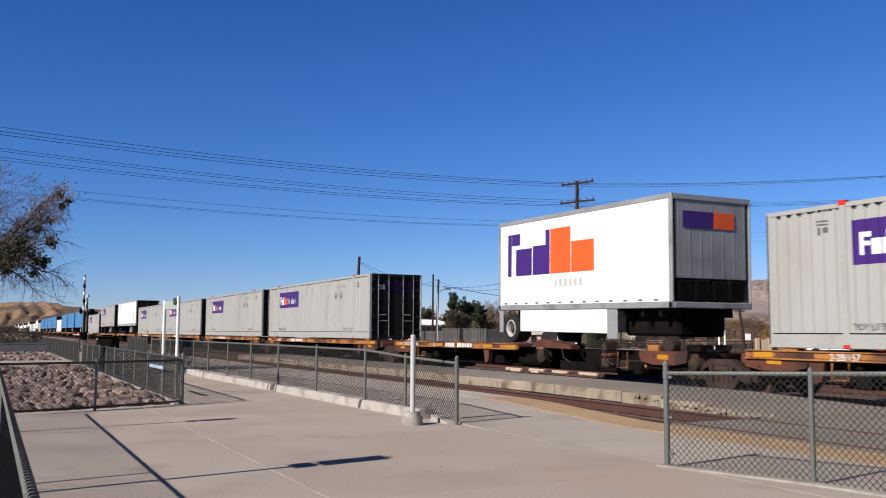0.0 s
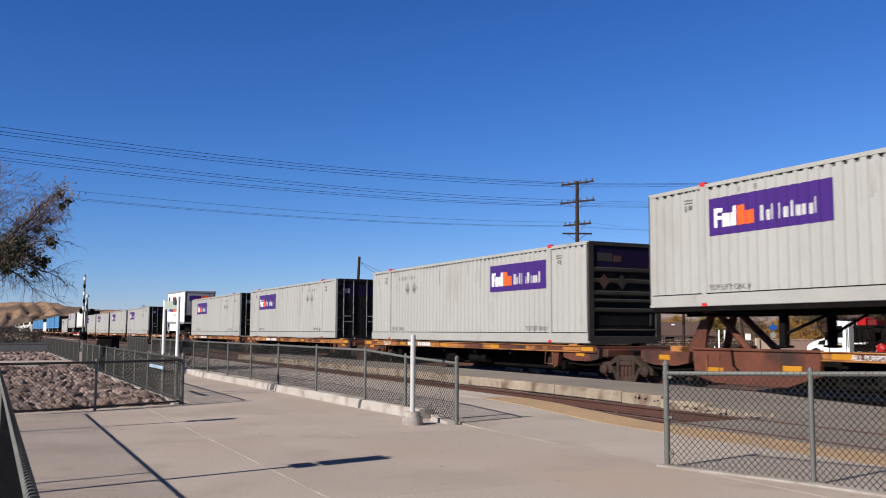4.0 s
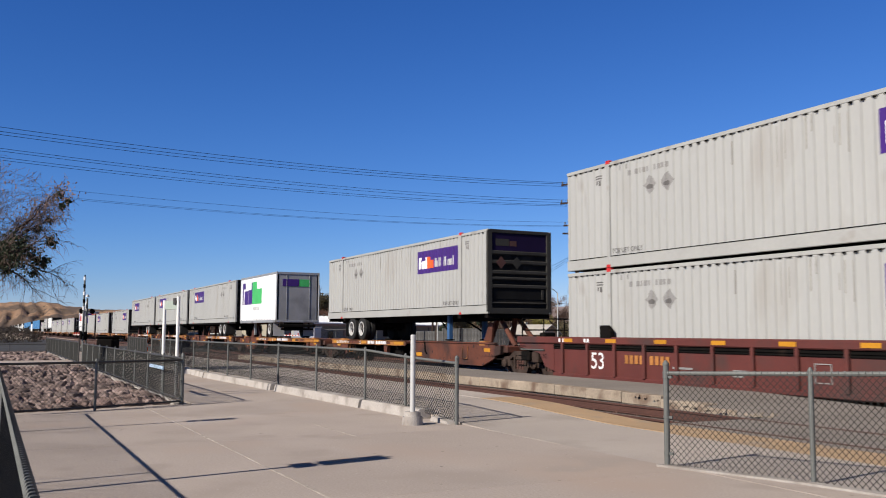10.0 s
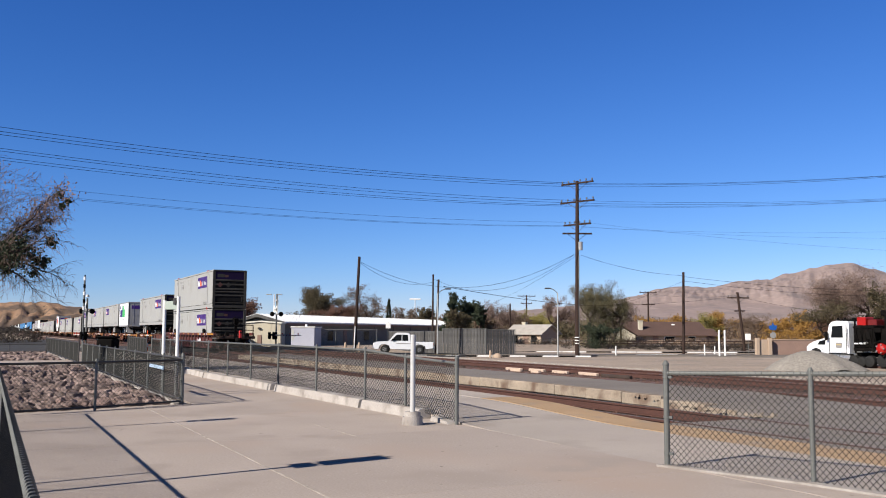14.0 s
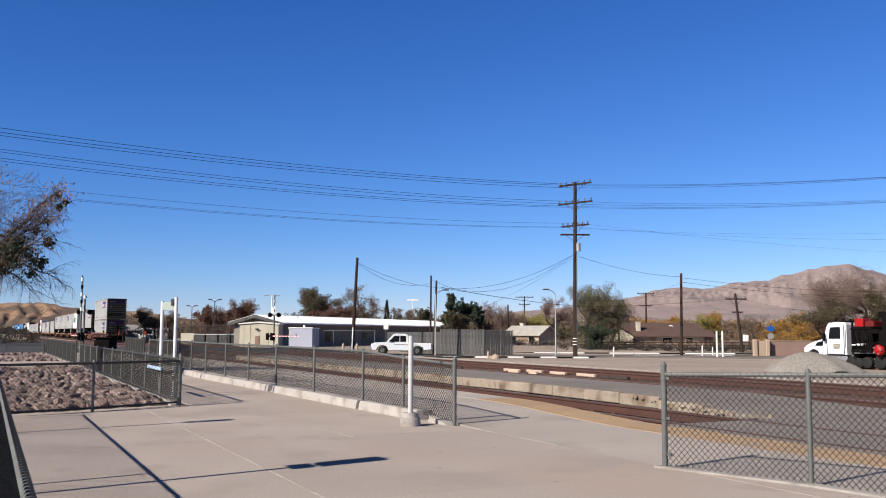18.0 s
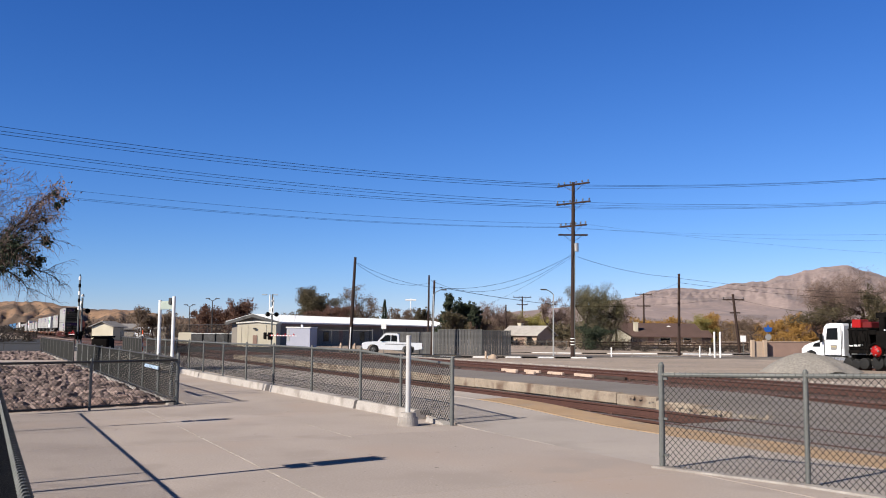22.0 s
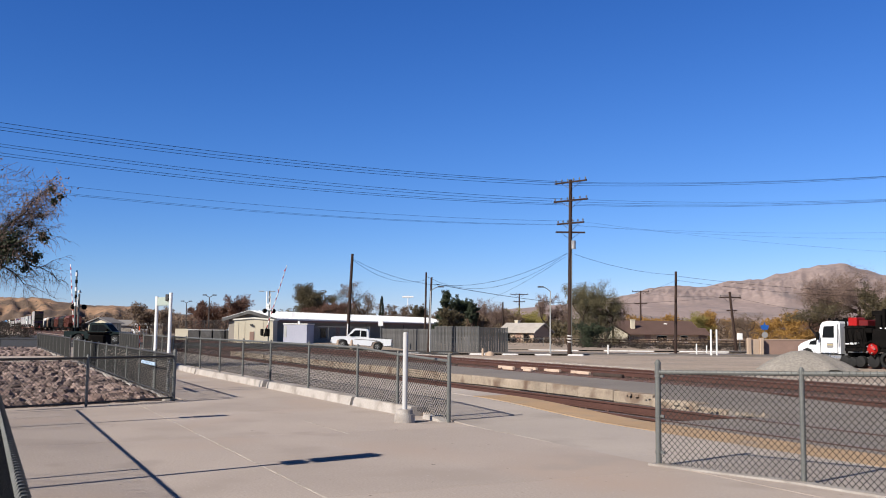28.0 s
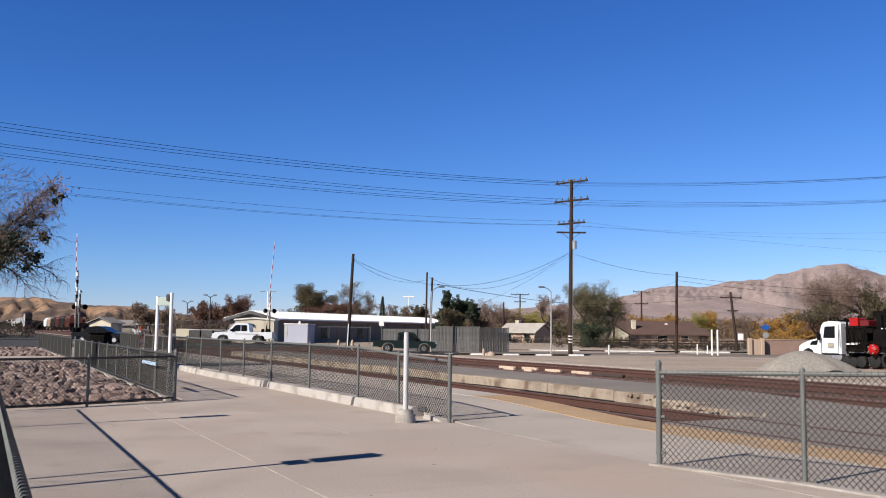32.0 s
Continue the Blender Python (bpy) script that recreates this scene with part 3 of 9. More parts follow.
def build_island():
    s = Shape()
    y0, y1 = 11.95, 14.62
    FAR_END = -48.0
    s.slab([(FAR_END, y0), (-15.7, y0), (-14.5, y1), (FAR_END, y1)], -0.35, ISLAND_Z - 0.03)
    isl = setting("island_platform", s, OLDWALL, "narrow island platform of weathered concrete and asphalt")
    top = Shape()
    top.v = [(FAR_END, y0 + 0.12, ISLAND_Z), (-15.6, y0 + 0.12, ISLAND_Z), (-14.4, y1, ISLAND_Z), (FAR_END, y1, ISLAND_Z), (-10.6, y0 + 0.1, RAIL_Z - 0.012), (-8.2, y1, RAIL_Z - 0.012), (14, y1, RAIL_Z - 0.01), (14, y0 + 0.1, RAIL_Z - 0.01)]
    top.f = [(0, 1, 2, 3), (1, 4, 5, 2), (4, 7, 6, 5)]
    part("asphalt_top", top, ASPHALT, isl, "grey asphalt top sloping down to the crossing")
    x = FAR_END
    i = 0
    rnd = random.Random(4)
    while x < -12.6:
        w = 2.4 if x < -19.5 else 1.25
        dz = rnd.uniform(-0.012, 0.012)
        e = min(x + w, -12.2)
        sink = 0.15 * smoothstep(-16.2, -12.3, x) + (rnd.uniform(0, 0.03) if x > -16 else 0)
        part("edge_stone", Shape().cbox(x + 0.003, e - 0.003, y0 - 0.06 + rnd.uniform(-0.01, 0.01), y0 + 0.16 + sink, -0.10 + dz - sink, ISLAND_Z + 0.012 + dz - sink, 0.016), COPING, isl, "stained concrete coping" if i == 0 else "")
        x += w
        i += 1
    rubble = Shape()
    for _ in range(110):
        cx, cy, r = rnd.uniform(-15.0, -11.4), y0 + rnd.uniform(-0.12, 0.35), rnd.uniform(0.02, 0.07)
        c = Vector((cx, cy, RAIL_Z + 0.14 * smoothstep(-12.0, -15.5, cx) + r * 0.2))
        rubble.add([c + Vector(k) * r * rnd.uniform(0.7, 1.3) for k in ((1, 0, -0.3), (-1, 0, -0.3), (0, 1, -0.3), (0, -1, -0.3), (0.2, 0.1, 0.8))], [(0, 2, 4), (2, 1, 4), (1, 3, 4), (3, 0, 4), (0, 3, 1, 2)])
    part("rubble", rubble, COPING, isl)["kind"] = "stuff"
    w = Shape()
    lip = RAIL_Z - 0.02
    y0, y1 = y0 - 0.004, y1 + 0.004
    w.add([(-12.9, y0, lip), (-10.5, y0, lip), (-8.1, y1, lip), (-11.5, y1, lip), (-15.6, y0, ISLAND_Z - 0.004), (-14.4, y1, ISLAND_Z - 0.004), (-10.5, y0, -0.4), (-8.1, y1, -0.4), (-15.6, y0, -0.4), (-14.4, y1, -0.4)],
          [(4, 1, 2, 5), (8, 6, 1, 4), (9, 5, 2, 7), (6, 7, 2, 1)])
    part("ramp_side", w, ASPHALT, isl)
    # crossing panels between and beside the rails of the near track
    for a, b in ((9.12, 9.86), (10.04, 10.66), (10.70, 11.36), (11.54, 12.02)):
        part("crossing_panel", Shape().cbox(-11.4, 14, a, b, -0.3, RAIL_Z - 0.005, 0.015), ASPHALT, isl)
    for a, b in ((14.64, 15.5), (15.72, 16.34), (16.38, 17.0), (17.24, 18.3)):
        part("crossing_panel", Shape().cbox(-7.0, 14, a, b, -0.3, RAIL_Z - 0.005, 0.015), ASPHALT, isl)


def chain_link(x0, x1, z0, z1, step=0.05, r=0.0022):
    """Two families of slanting wires in the plane y = 0."""
    s = Shape()
    h, L = z1 - z0, x1 - x0

    def wire(a, b, off):
        p, q = Vector((a[0], off, a[1])), Vector((b[0], off, b[1]))
        d = (q - p).normalized()
        e, g = Vector((0, 1, 0)) * r, d.cross(Vector((0, 1, 0))) * r
        vs = [o + k for o in (p, q) for k in (e, -0.5 * e + 0.87 * g, -0.5 * e - 0.87 * g)]
        s.add(vs, [(0, 1, 4, 3), (1, 2, 5, 4), (2, 0, 3, 5)])

    u = -h
    while u < L:
        a0, a1 = max(0, u), min(L, u + h)
        if a1 - a0 > 0.01:
            wire((x0 + a0, z0 + a0 - u), (x0 + a1, z0 + a1 - u), 0.002)
            wire((x0 + a0, z1 - (a0 - u)), (x0 + a1, z1 - (a1 - u)), -0.002)
        u += step * 1.41
    return s


def build_fence(name, pts, height, label, wire=0.05, r=0.0022, post_r=0.024, end_r=0.030, bottom=True, spacing=2.2, mat=None, base=0.0, group="platform fences", rail_mat=None, first=True, last=True, zs=None, end_up=0.03, coil=False, mesh_from=0.05, caps=True, rail_r=0.021):
    """A chain-link fence along a line of plan points: posts with caps, top and bottom rails, wire mesh."""
    mat = mat or GALV
    f = thing(name, pose(pts[0][0], pts[0][1], base), label, "fence", group)
    o = Vector((pts[0][0], pts[0][1], 0))
    for k, (p, q) in enumerate(zip(pts, pts[1:])):
        p, q = Vector((*p, zs[k] if zs else 0)) - o, Vector((*q, zs[k + 1] if zs else 0)) - o
        d = q - p
        L = d.length
        turn = Matrix.Rotation(math.atan2(d.y, d.x), 4, "Z")
        m = Matrix.Translation(p) @ turn @ Matrix.Rotation(-math.asin(d.z / L), 4, "Y")
        n = max(1, round(L / spacing))
        for i in range(n + 1):
            if i == 0 and (k > 0 or not first):
                continue
            if i == n and k == len(pts) - 2 and not last:
                continue
            big = (k == 0 and i == 0) or (k == len(pts) - 2 and i == n)
            rr = end_r if big else post_r
            at = Matrix.Translation(p.lerp(q, i / n)) @ turn
            top = height + (end_up if big else -0.02 if caps else -0.045)
            post = part("post", Shape().tube((0, 0, -0.2), (0, 0, top), rr, n=12), mat, f, m=at, smooth=False)
            cap = Shape().tube((0, 0, top), (0, 0, top + 0.02), rr * 1.12, n=12).tube((0, 0, top + 0.02), (0, 0, top + 0.05), rr * 1.1, rr * 0.45, n=12)
            if caps or big:
                part("cap", cap, mat, post)
            if big:
                bands = Shape()
                for z in (0.12, height * 0.5, height - 0.08):
                    bands.tube((0, 0, z), (0, 0, z + 0.025), rr * 1.15, n=12)
                    bands.box(rr, rr + 0.04, -0.012, 0.012, z, z + 0.025)
                part("clamps", bands, mat, post)["kind"] = "stuff"
        part("top_rail", Shape().tube((0, 0, height - 0.03), (L, 0, height - 0.03), rail_r, n=8), rail_mat or mat, f, m=m)
        if bottom:
            part("bottom_rail", Shape().tube((0, 0, 0.06), (L, 0, 0.06), 0.017, n=8), rail_mat or mat, f, m=m)
        if wire:
            part("wire_mesh", chain_link(0, L, mesh_from, height - 0.02, wire, r), WIRE, f, m=m)
        if coil:
            # the mesh's top strands wind round the rail
            c, x, k = [], 0.04, 0
            while x < min(L, 14.6) - 0.04:
                c.append((x, (rail_r + 0.005) * math.cos(k * math.pi / 3), height - 0.03 + (rail_r + 0.005) * math.sin(k * math.pi / 3)))
                x, k = x + 0.062 / 6, k + 1
            part("coil_wire", Shape().path(c, 0.0045, 3), rail_mat or mat, f, m=m)
    return f


def build_kerb():
    """Concrete kerb under the curving fence, in lengths with gaps."""
    k = thing("fence_kerb", pose(0, 0, 0), "worn concrete kerb in lengths under the chain-link fence", "kerb")
    line = [(-12.9, 6.16), (-15.1, 6.08), (-15.2, 6.07), (-20.2, 5.98), (-20.5, 5.97), (-26.9, 5.80), (-27.0, 5.8), (-30.2, 5.85), (-30.3, 5.85), (-38, 5.9)]
    for a, b in zip(line[::2], line[1::2]):
        d = Vector((b[0] - a[0], b[1] - a[1], 0))
        m = Matrix.Translation((*a, 0)) @ Matrix.Rotation(math.atan2(d.y, d.x), 4, "Z")
        s = Shape()
        L = d.length
        out = [(-0.16, 0), (-0.15, 0.13), (-0.13, 0.15), (0.11, 0.15), (0.13, 0.13), (0.16, 0)]
        n = len(out)
        s.add([(x, y, z) for x in (0, L) for y, z in out], [(i, (i + 1) % n, n + (i + 1) % n, n + i) for i in range(n)] + [tuple(range(n)), tuple(range(2 * n - 1, n - 1, -1))])
        part("kerb_length", s, KERB, k, m=m)
    part("kerb_stub", Shape().prism([(-12.56, -0.02), (-12.5, 0.075), (-12.2, 0.06), (-11.98, 0.03), (-11.93, -0.02)], 6.06, 6.27), KERB, k)
    part("kerb_length", Shape().slab([(-7.36, 6.10), (-5.92, 6.55), (-4.02, 6.87), (4, 6.87), (4, 7.02), (-4.0, 7.03), (-5.94, 6.70), (-7.36, 6.25)], -0.05, 0.022), KERB, k)
    part("slab", Shape().slab([(-7.3, 6.246), (4, 6.246), (4, 6.86), (-4.02, 6.86), (-5.92, 6.54), (-7.0, 6.246)], -0.05, 0.003), CONCRETE, bpy.data.objects["platform"])


def build_rock_beds():
    """Planting beds filled with red-brown stones, one each side of a crossing path."""
    rnd = random.Random(11)
    metas = []
    for _ in range(6):
        s = Shape()
        bm = bmesh.new()
        bmesh.ops.create_icosphere(bm, subdivisions=2, radius=1)
        off = Vector((rnd.uniform(0, 50), rnd.uniform(0, 50), rnd.uniform(0, 50)))
        vs = [v.co * (1 + 0.55 * noise.noise(v.co * 1.1 + off) + 0.08 * rnd.uniform(-1, 1)) for v in bm.verts]
        vs = [Vector((v.x * 1.12, v.y * 0.82, v.z * 0.66)) for v in vs]
        s.add(vs, [tuple(v.index for v in q.verts) for q in bm.faces])
        bm.free()
        metas.append(s)
    meshes = [s.mesh("stone", ROCK) for s in metas]
    for name, x0, x1, slant, n_single, n_joined in (("rock_bed", -36.2, -16.3, 1.0, 300, 3600), ("rock_bed_beyond", -60.0, -45.0, 0.0, 0, 1900)):
        y0, y1 = -5.0, 3.05
        bed = Shape()
        bed.slab([(x0, y0), (x1 + 0.6, y0), (x1 - 0.85 * slant, y1), (x0, y1)], -0.3, -0.12)
        b = setting(name, bed, BALLAST, "planting bed of rough red-brown stones")
        rest = Shape()
        for i in range(n_single + n_joined):
            near = i < n_single
            if near:
                x, y = rnd.uniform(x1 - 2.6, x1), rnd.uniform(-0.4, y1)
            else:
                x, y = x1 + (x0 - x1) * rnd.random() ** 1.2, rnd.uniform(-1.6, y1)
            lim = x1 - 0.15 - slant * 0.37 * max(0.0, y - 0.4)
            if x > lim:
                x = lim - rnd.uniform(0, 0.8)
            r = rnd.uniform(0.07, 0.14) * (1.4 if rnd.random() < 0.12 else 1)
            z = rnd.uniform(-0.10, 0.04)
            m = Matrix.Translation((x, min(y, y1 - 0.1), z)) @ Euler((rnd.uniform(-0.5, 0.5), rnd.uniform(-0.5, 0.5), rnd.uniform(0, 6.3))).to_matrix().to_4x4() @ Matrix.Scale(r, 4)
            if near:
                part("stone", rnd.choice(meshes), ROCK, b, m=m)
            else:
                k = rnd.choice(metas)
                rest.add([m @ Vector(v) for v in k.v], k.f)
        ob = part("stones", rest, ROCKHEAP, b)
        ob["kind"] = "stuff"
        part("bed_kerb", Shape().cbox(x0, x1 - 0.9 * slant, y1 + 0.01, y1 + 0.16, -0.1, 0.06, 0.03), KERB, b, "low concrete border")
        part("bed_kerb", Shape().cbox(x0 - 0.15, x0, y0, y1 + 0.16, -0.1, 0.05, 0.03), KERB, b)


build_ground()
build_platform()
build_island()
build_track("near_track", NEAR_TRACK, -800, 30, (-48, -6.5))
build_track("main_track", MAIN_TRACK, -2000, 60, (-48, -5))
build_track("far_track", FAR_TRACK, -800, 60, (-60, -8))
build_slabs()
build_kerb()
build_rock_beds()
setting("access_lane", Shape().slab([(-67.0, -40), (-66.2, 8.6), (-150, 8.6), (-150, -40)], -0.4, -0.02), ROADTAR, "dark asphalt lane beyond the planting beds")
FENCE = "chain-link fence with grey galvanised posts on the platform"
build_fence("chain_link_fence", [(-7.31, 6.20), (-5.90, 6.67), (-4.0, 7.0), (2.0, 7.0)], 0.965, FENCE, wire=0.046, r=0.0034, spacing=1.5, end_up=0.05, zs=(0, 0.045, 0.12, 0.2), bottom=False, coil=True, mesh_from=-0.16)
build_fence("chain_link_fence", [(-11.88, 6.17), (-13.6, 6.12), (-15.2, 6.05), (-20.3, 5.95), (-27.0, 5.80), (-38.0, 5.9)], 0.92, FENCE, wire=0.05, r=0.0036, spacing=2.05, zs=(0, 0.05, 0.13, 0.14, 0.14, 0.14), bottom=False)
build_fence("chain_link_fence", [(-40.0, 6.0), (-58, 7.6)], 0.92, FENCE, wire=0.08, r=0.004, spacing=2.2, zs=(0.14, 0.1), bottom=False, mat=DARKFENCE)
build_fence("chain_link_fence", [(-17.22, 3.24), (-16.45, 1.66), (-15.9, 0.15)], 0.84, FENCE, wire=0.05, r=0.003, spacing=1.8, rail_mat=DARKFENCE)
build_fence("chain_link_fence", [(-17.45, 3.28), (-38.5, 3.35)], 0.86, FENCE, wire=0.05, r=0.004, spacing=2.1, rail_mat=DARKFENCE)
build_fence("chain_link_fence", [(-40.2, 3.35), (-64.0, 3.35)], 0.9, FENCE, wire=0.06, r=0.005, spacing=2.4, mat=DARKFENCE)
build_fence("chain_link_fence", [(-60.3, 3.2), (-60.3, -3.0)], 0.55, FENCE, wire=0, spacing=2.4, mat=DARKFENCE)
build_fence("chain_link_fence", [(-15.6, 0.13), (4.8, 0.13)], 0.90, "chain-link fence with a thick rail close beside the camera", wire=0.05, r=0.003, spacing=6.8, coil=True, caps=False, bottom=False, rail_r=0.013)


def build_bollard_pole():
    p = thing("white_post", pose(-12.14, 5.58, 0), "pale grey steel post in a round concrete foot", "post")
    part("concrete_foot", Shape().tube((0, 0, -0.02), (0, 0, 0.12), 0.155, 0.145, n=24).tube((0, 0, 0.12), (0, 0, 0.19), 0.12, 0.115, n=24), KERB, p)
    part("shaft", Shape().tube((0, 0, 0.18), (0, 0, 1.29), 0.037, n=20), POSTGREY, p)
    part("cap", Shape().tube((0, 0, 1.29), (0, 0, 1.305), 0.039, 0.030, n=20), POSTGREY, p)


def build_gate_frame():
    """Two tall white posts with a small green-grey board between them, by the fence gap."""
    g = thing("station_sign", pose(-19.85, 3.46, 0, 0, 0, 19), "tall white posts holding a small grey-green sign board", "sign")
    for x, h in ((-0.29, 2.0), (0.29, 2.07)):
        part("post", Shape().tube((x, 0, 0), (x, 0, h), 0.036, n=12), WHITEPAINT, g)
    part("board", Shape().cbox(-0.25, 0.25, -0.014, 0.014, 1.80, 1.98, 0.006), surf("sign_grey_green", (0.42, 0.48, 0.42), 0.5), g)
    part("bracket", Shape().cbox(0.14, 0.24, -0.05, -0.015, 1.9, 2.04, 0.01), DARKFENCE, g)


def build_shadow_signs():
    """Two tall sign posts behind the near fence; their shadows fall across the platform."""
    for x, y, h, w, hh in ((-8.28, 0.0, 2.56, 0.3, 0.74), (-13.35, 0.05, 2.24, 0.22, 0.48)):
        g = thing("sign_post", pose(x, y, 0), "thin steel post with a small flat sign beside the fence", "sign", "platform signs")
        part("post", Shape().tube((0, 0, 0), (0, 0, h), 0.032, n=10), GALV, g)
        part("plate", Shape().cbox(-w / 2, w / 2, -0.035, -0.024, h - hh * 0.72, h, 0.006), WHITEPAINT, g)
        part("lower_plate", Shape().cbox(-w / 2, w / 2 * 0.9, -0.035, -0.024, h - hh, h - hh * 0.76, 0.006), WHITEPAINT, g)


plate = thing("fence_plate", pose(-19.7, 3.22, 0.56), "pale flat plate fixed on the wire fence", "plate")
part("panel", Shape().cbox(-1.1, 0.6, -0.03, 0.0, 0.0, 0.07, 0.01), surf("pale_blue_plate", (0.42, 0.55, 0.72), 0.5, fine=(9, 0.2), coarse=(3, 0.2)), plate)
for x in (-0.7, 0.15):
    part("bracket", Shape().cbox(x, x + 0.04, 0.0, 0.08, 0.0, 0.07, 0.005), GALV, plate)
build_bollard_pole()
build_gate_frame()
build_shadow_signs()


# ---- the freight train ----
TAIL = [(0.0, 150.9), (3.5, 96.2), (7.0, 41.3), (10.5, -13.7), (14.5, -77.3), (17.0, -118.5), (19.0, -152.0), (22.0, -203.5), (25.0, -256.0), (28.0, -310.0), (32.0, -384.0)]
MOVERS = []             # (thing, distance ahead of the train's end, y, z, turn, tilt)
NEAR_SIDE = MAIN_TRACK - 1.295
L53, W53, H53 = 16.15, 2.59, 2.90


def on_train(ob, q, z, turn=0.0, tilt=0.0):
    MOVERS.append((ob, q, MAIN_TRACK, z, turn, tilt))
    ob.matrix_basis = pose(TAIL[0][1] - q, MAIN_TRACK, z, 0, tilt, turn)
    return ob


def corrugated(x0, x1, y, z0, z1, depth=0.038, pitch=0.29):
    """A trapezoid-ribbed sheet in the plane y, ribs upright."""
    s = Shape()
    n = max(1, round((x1 - x0) / pitch))
    p = (x1 - x0) / n
    xs = []
    for i in range(n):
        a = x0 + i * p
        xs += [(a, 0), (a + 0.52 * p, 0), (a + 0.62 * p, depth), (a + 0.90 * p, depth)]
    xs.append((x1, 0))
    k = len(xs)
    sg = 1 if y < 0 else -1
    s.v = [(x, y + sg * d, z) for z in (z0, z1) for x, d in xs]
    s.f = [(i, i + 1, k + i + 1, k + i) for i in range(k - 1)]
    return s


def rib_knots(x0, x1, depth=0.038, pitch=0.29):
    """Corners of the rib section along x: (x, depth)."""
    n = max(1, round((x1 - x0) / pitch))
    p = (x1 - x0) / n
    ks = []
    for i in range(n):
        a = x0 + i * p
        ks += [(a, 0.0), (a + 0.52 * p, 0.0), (a + 0.62 * p, depth), (a + 0.90 * p, depth)]
    return ks + [(x1, 0.0)]


BAY = (-6.095 + 0.06, 6.095 - 0.06)
SIDE_BAY = (6.095 + 0.06, L53 / 2 - 0.1)


def film_on_ribs(s, sg, off, xa, xb, lo, hi, bay=BAY, extra=()):
    """A thin printed film lying on the ribbed side sg, from xa to xb between the heights lo(x) and hi(x)."""
    ks = rib_knots(*bay)

    def deep(x):
        for (a, da), (b, db) in zip(ks, ks[1:]):
            if a <= x <= b:
                return da + (db - da) * (x - a) / (b - a)
        return 0.0
    xs = sorted({xa, xb, *extra, *[k for k, _ in ks if xa < k < xb]})
    vs = []
    for x in xs:
        y = sg * (W53 / 2 - 0.012 - deep(x) + off)
        vs += [(x, y, lo(x)), (x, y, hi(x))]
    s.add(vs, [(2 * i, 2 * i + 2, 2 * i + 3, 2 * i + 1) for i in range(len(xs) - 1)])
    return s


def film_rect(s, sg, off, xa, xb, z0, z1, bay=BAY):
    return film_on_ribs(s, sg, off, min(xa, xb), max(xa, xb), lambda x: z0, lambda x: z1, bay)


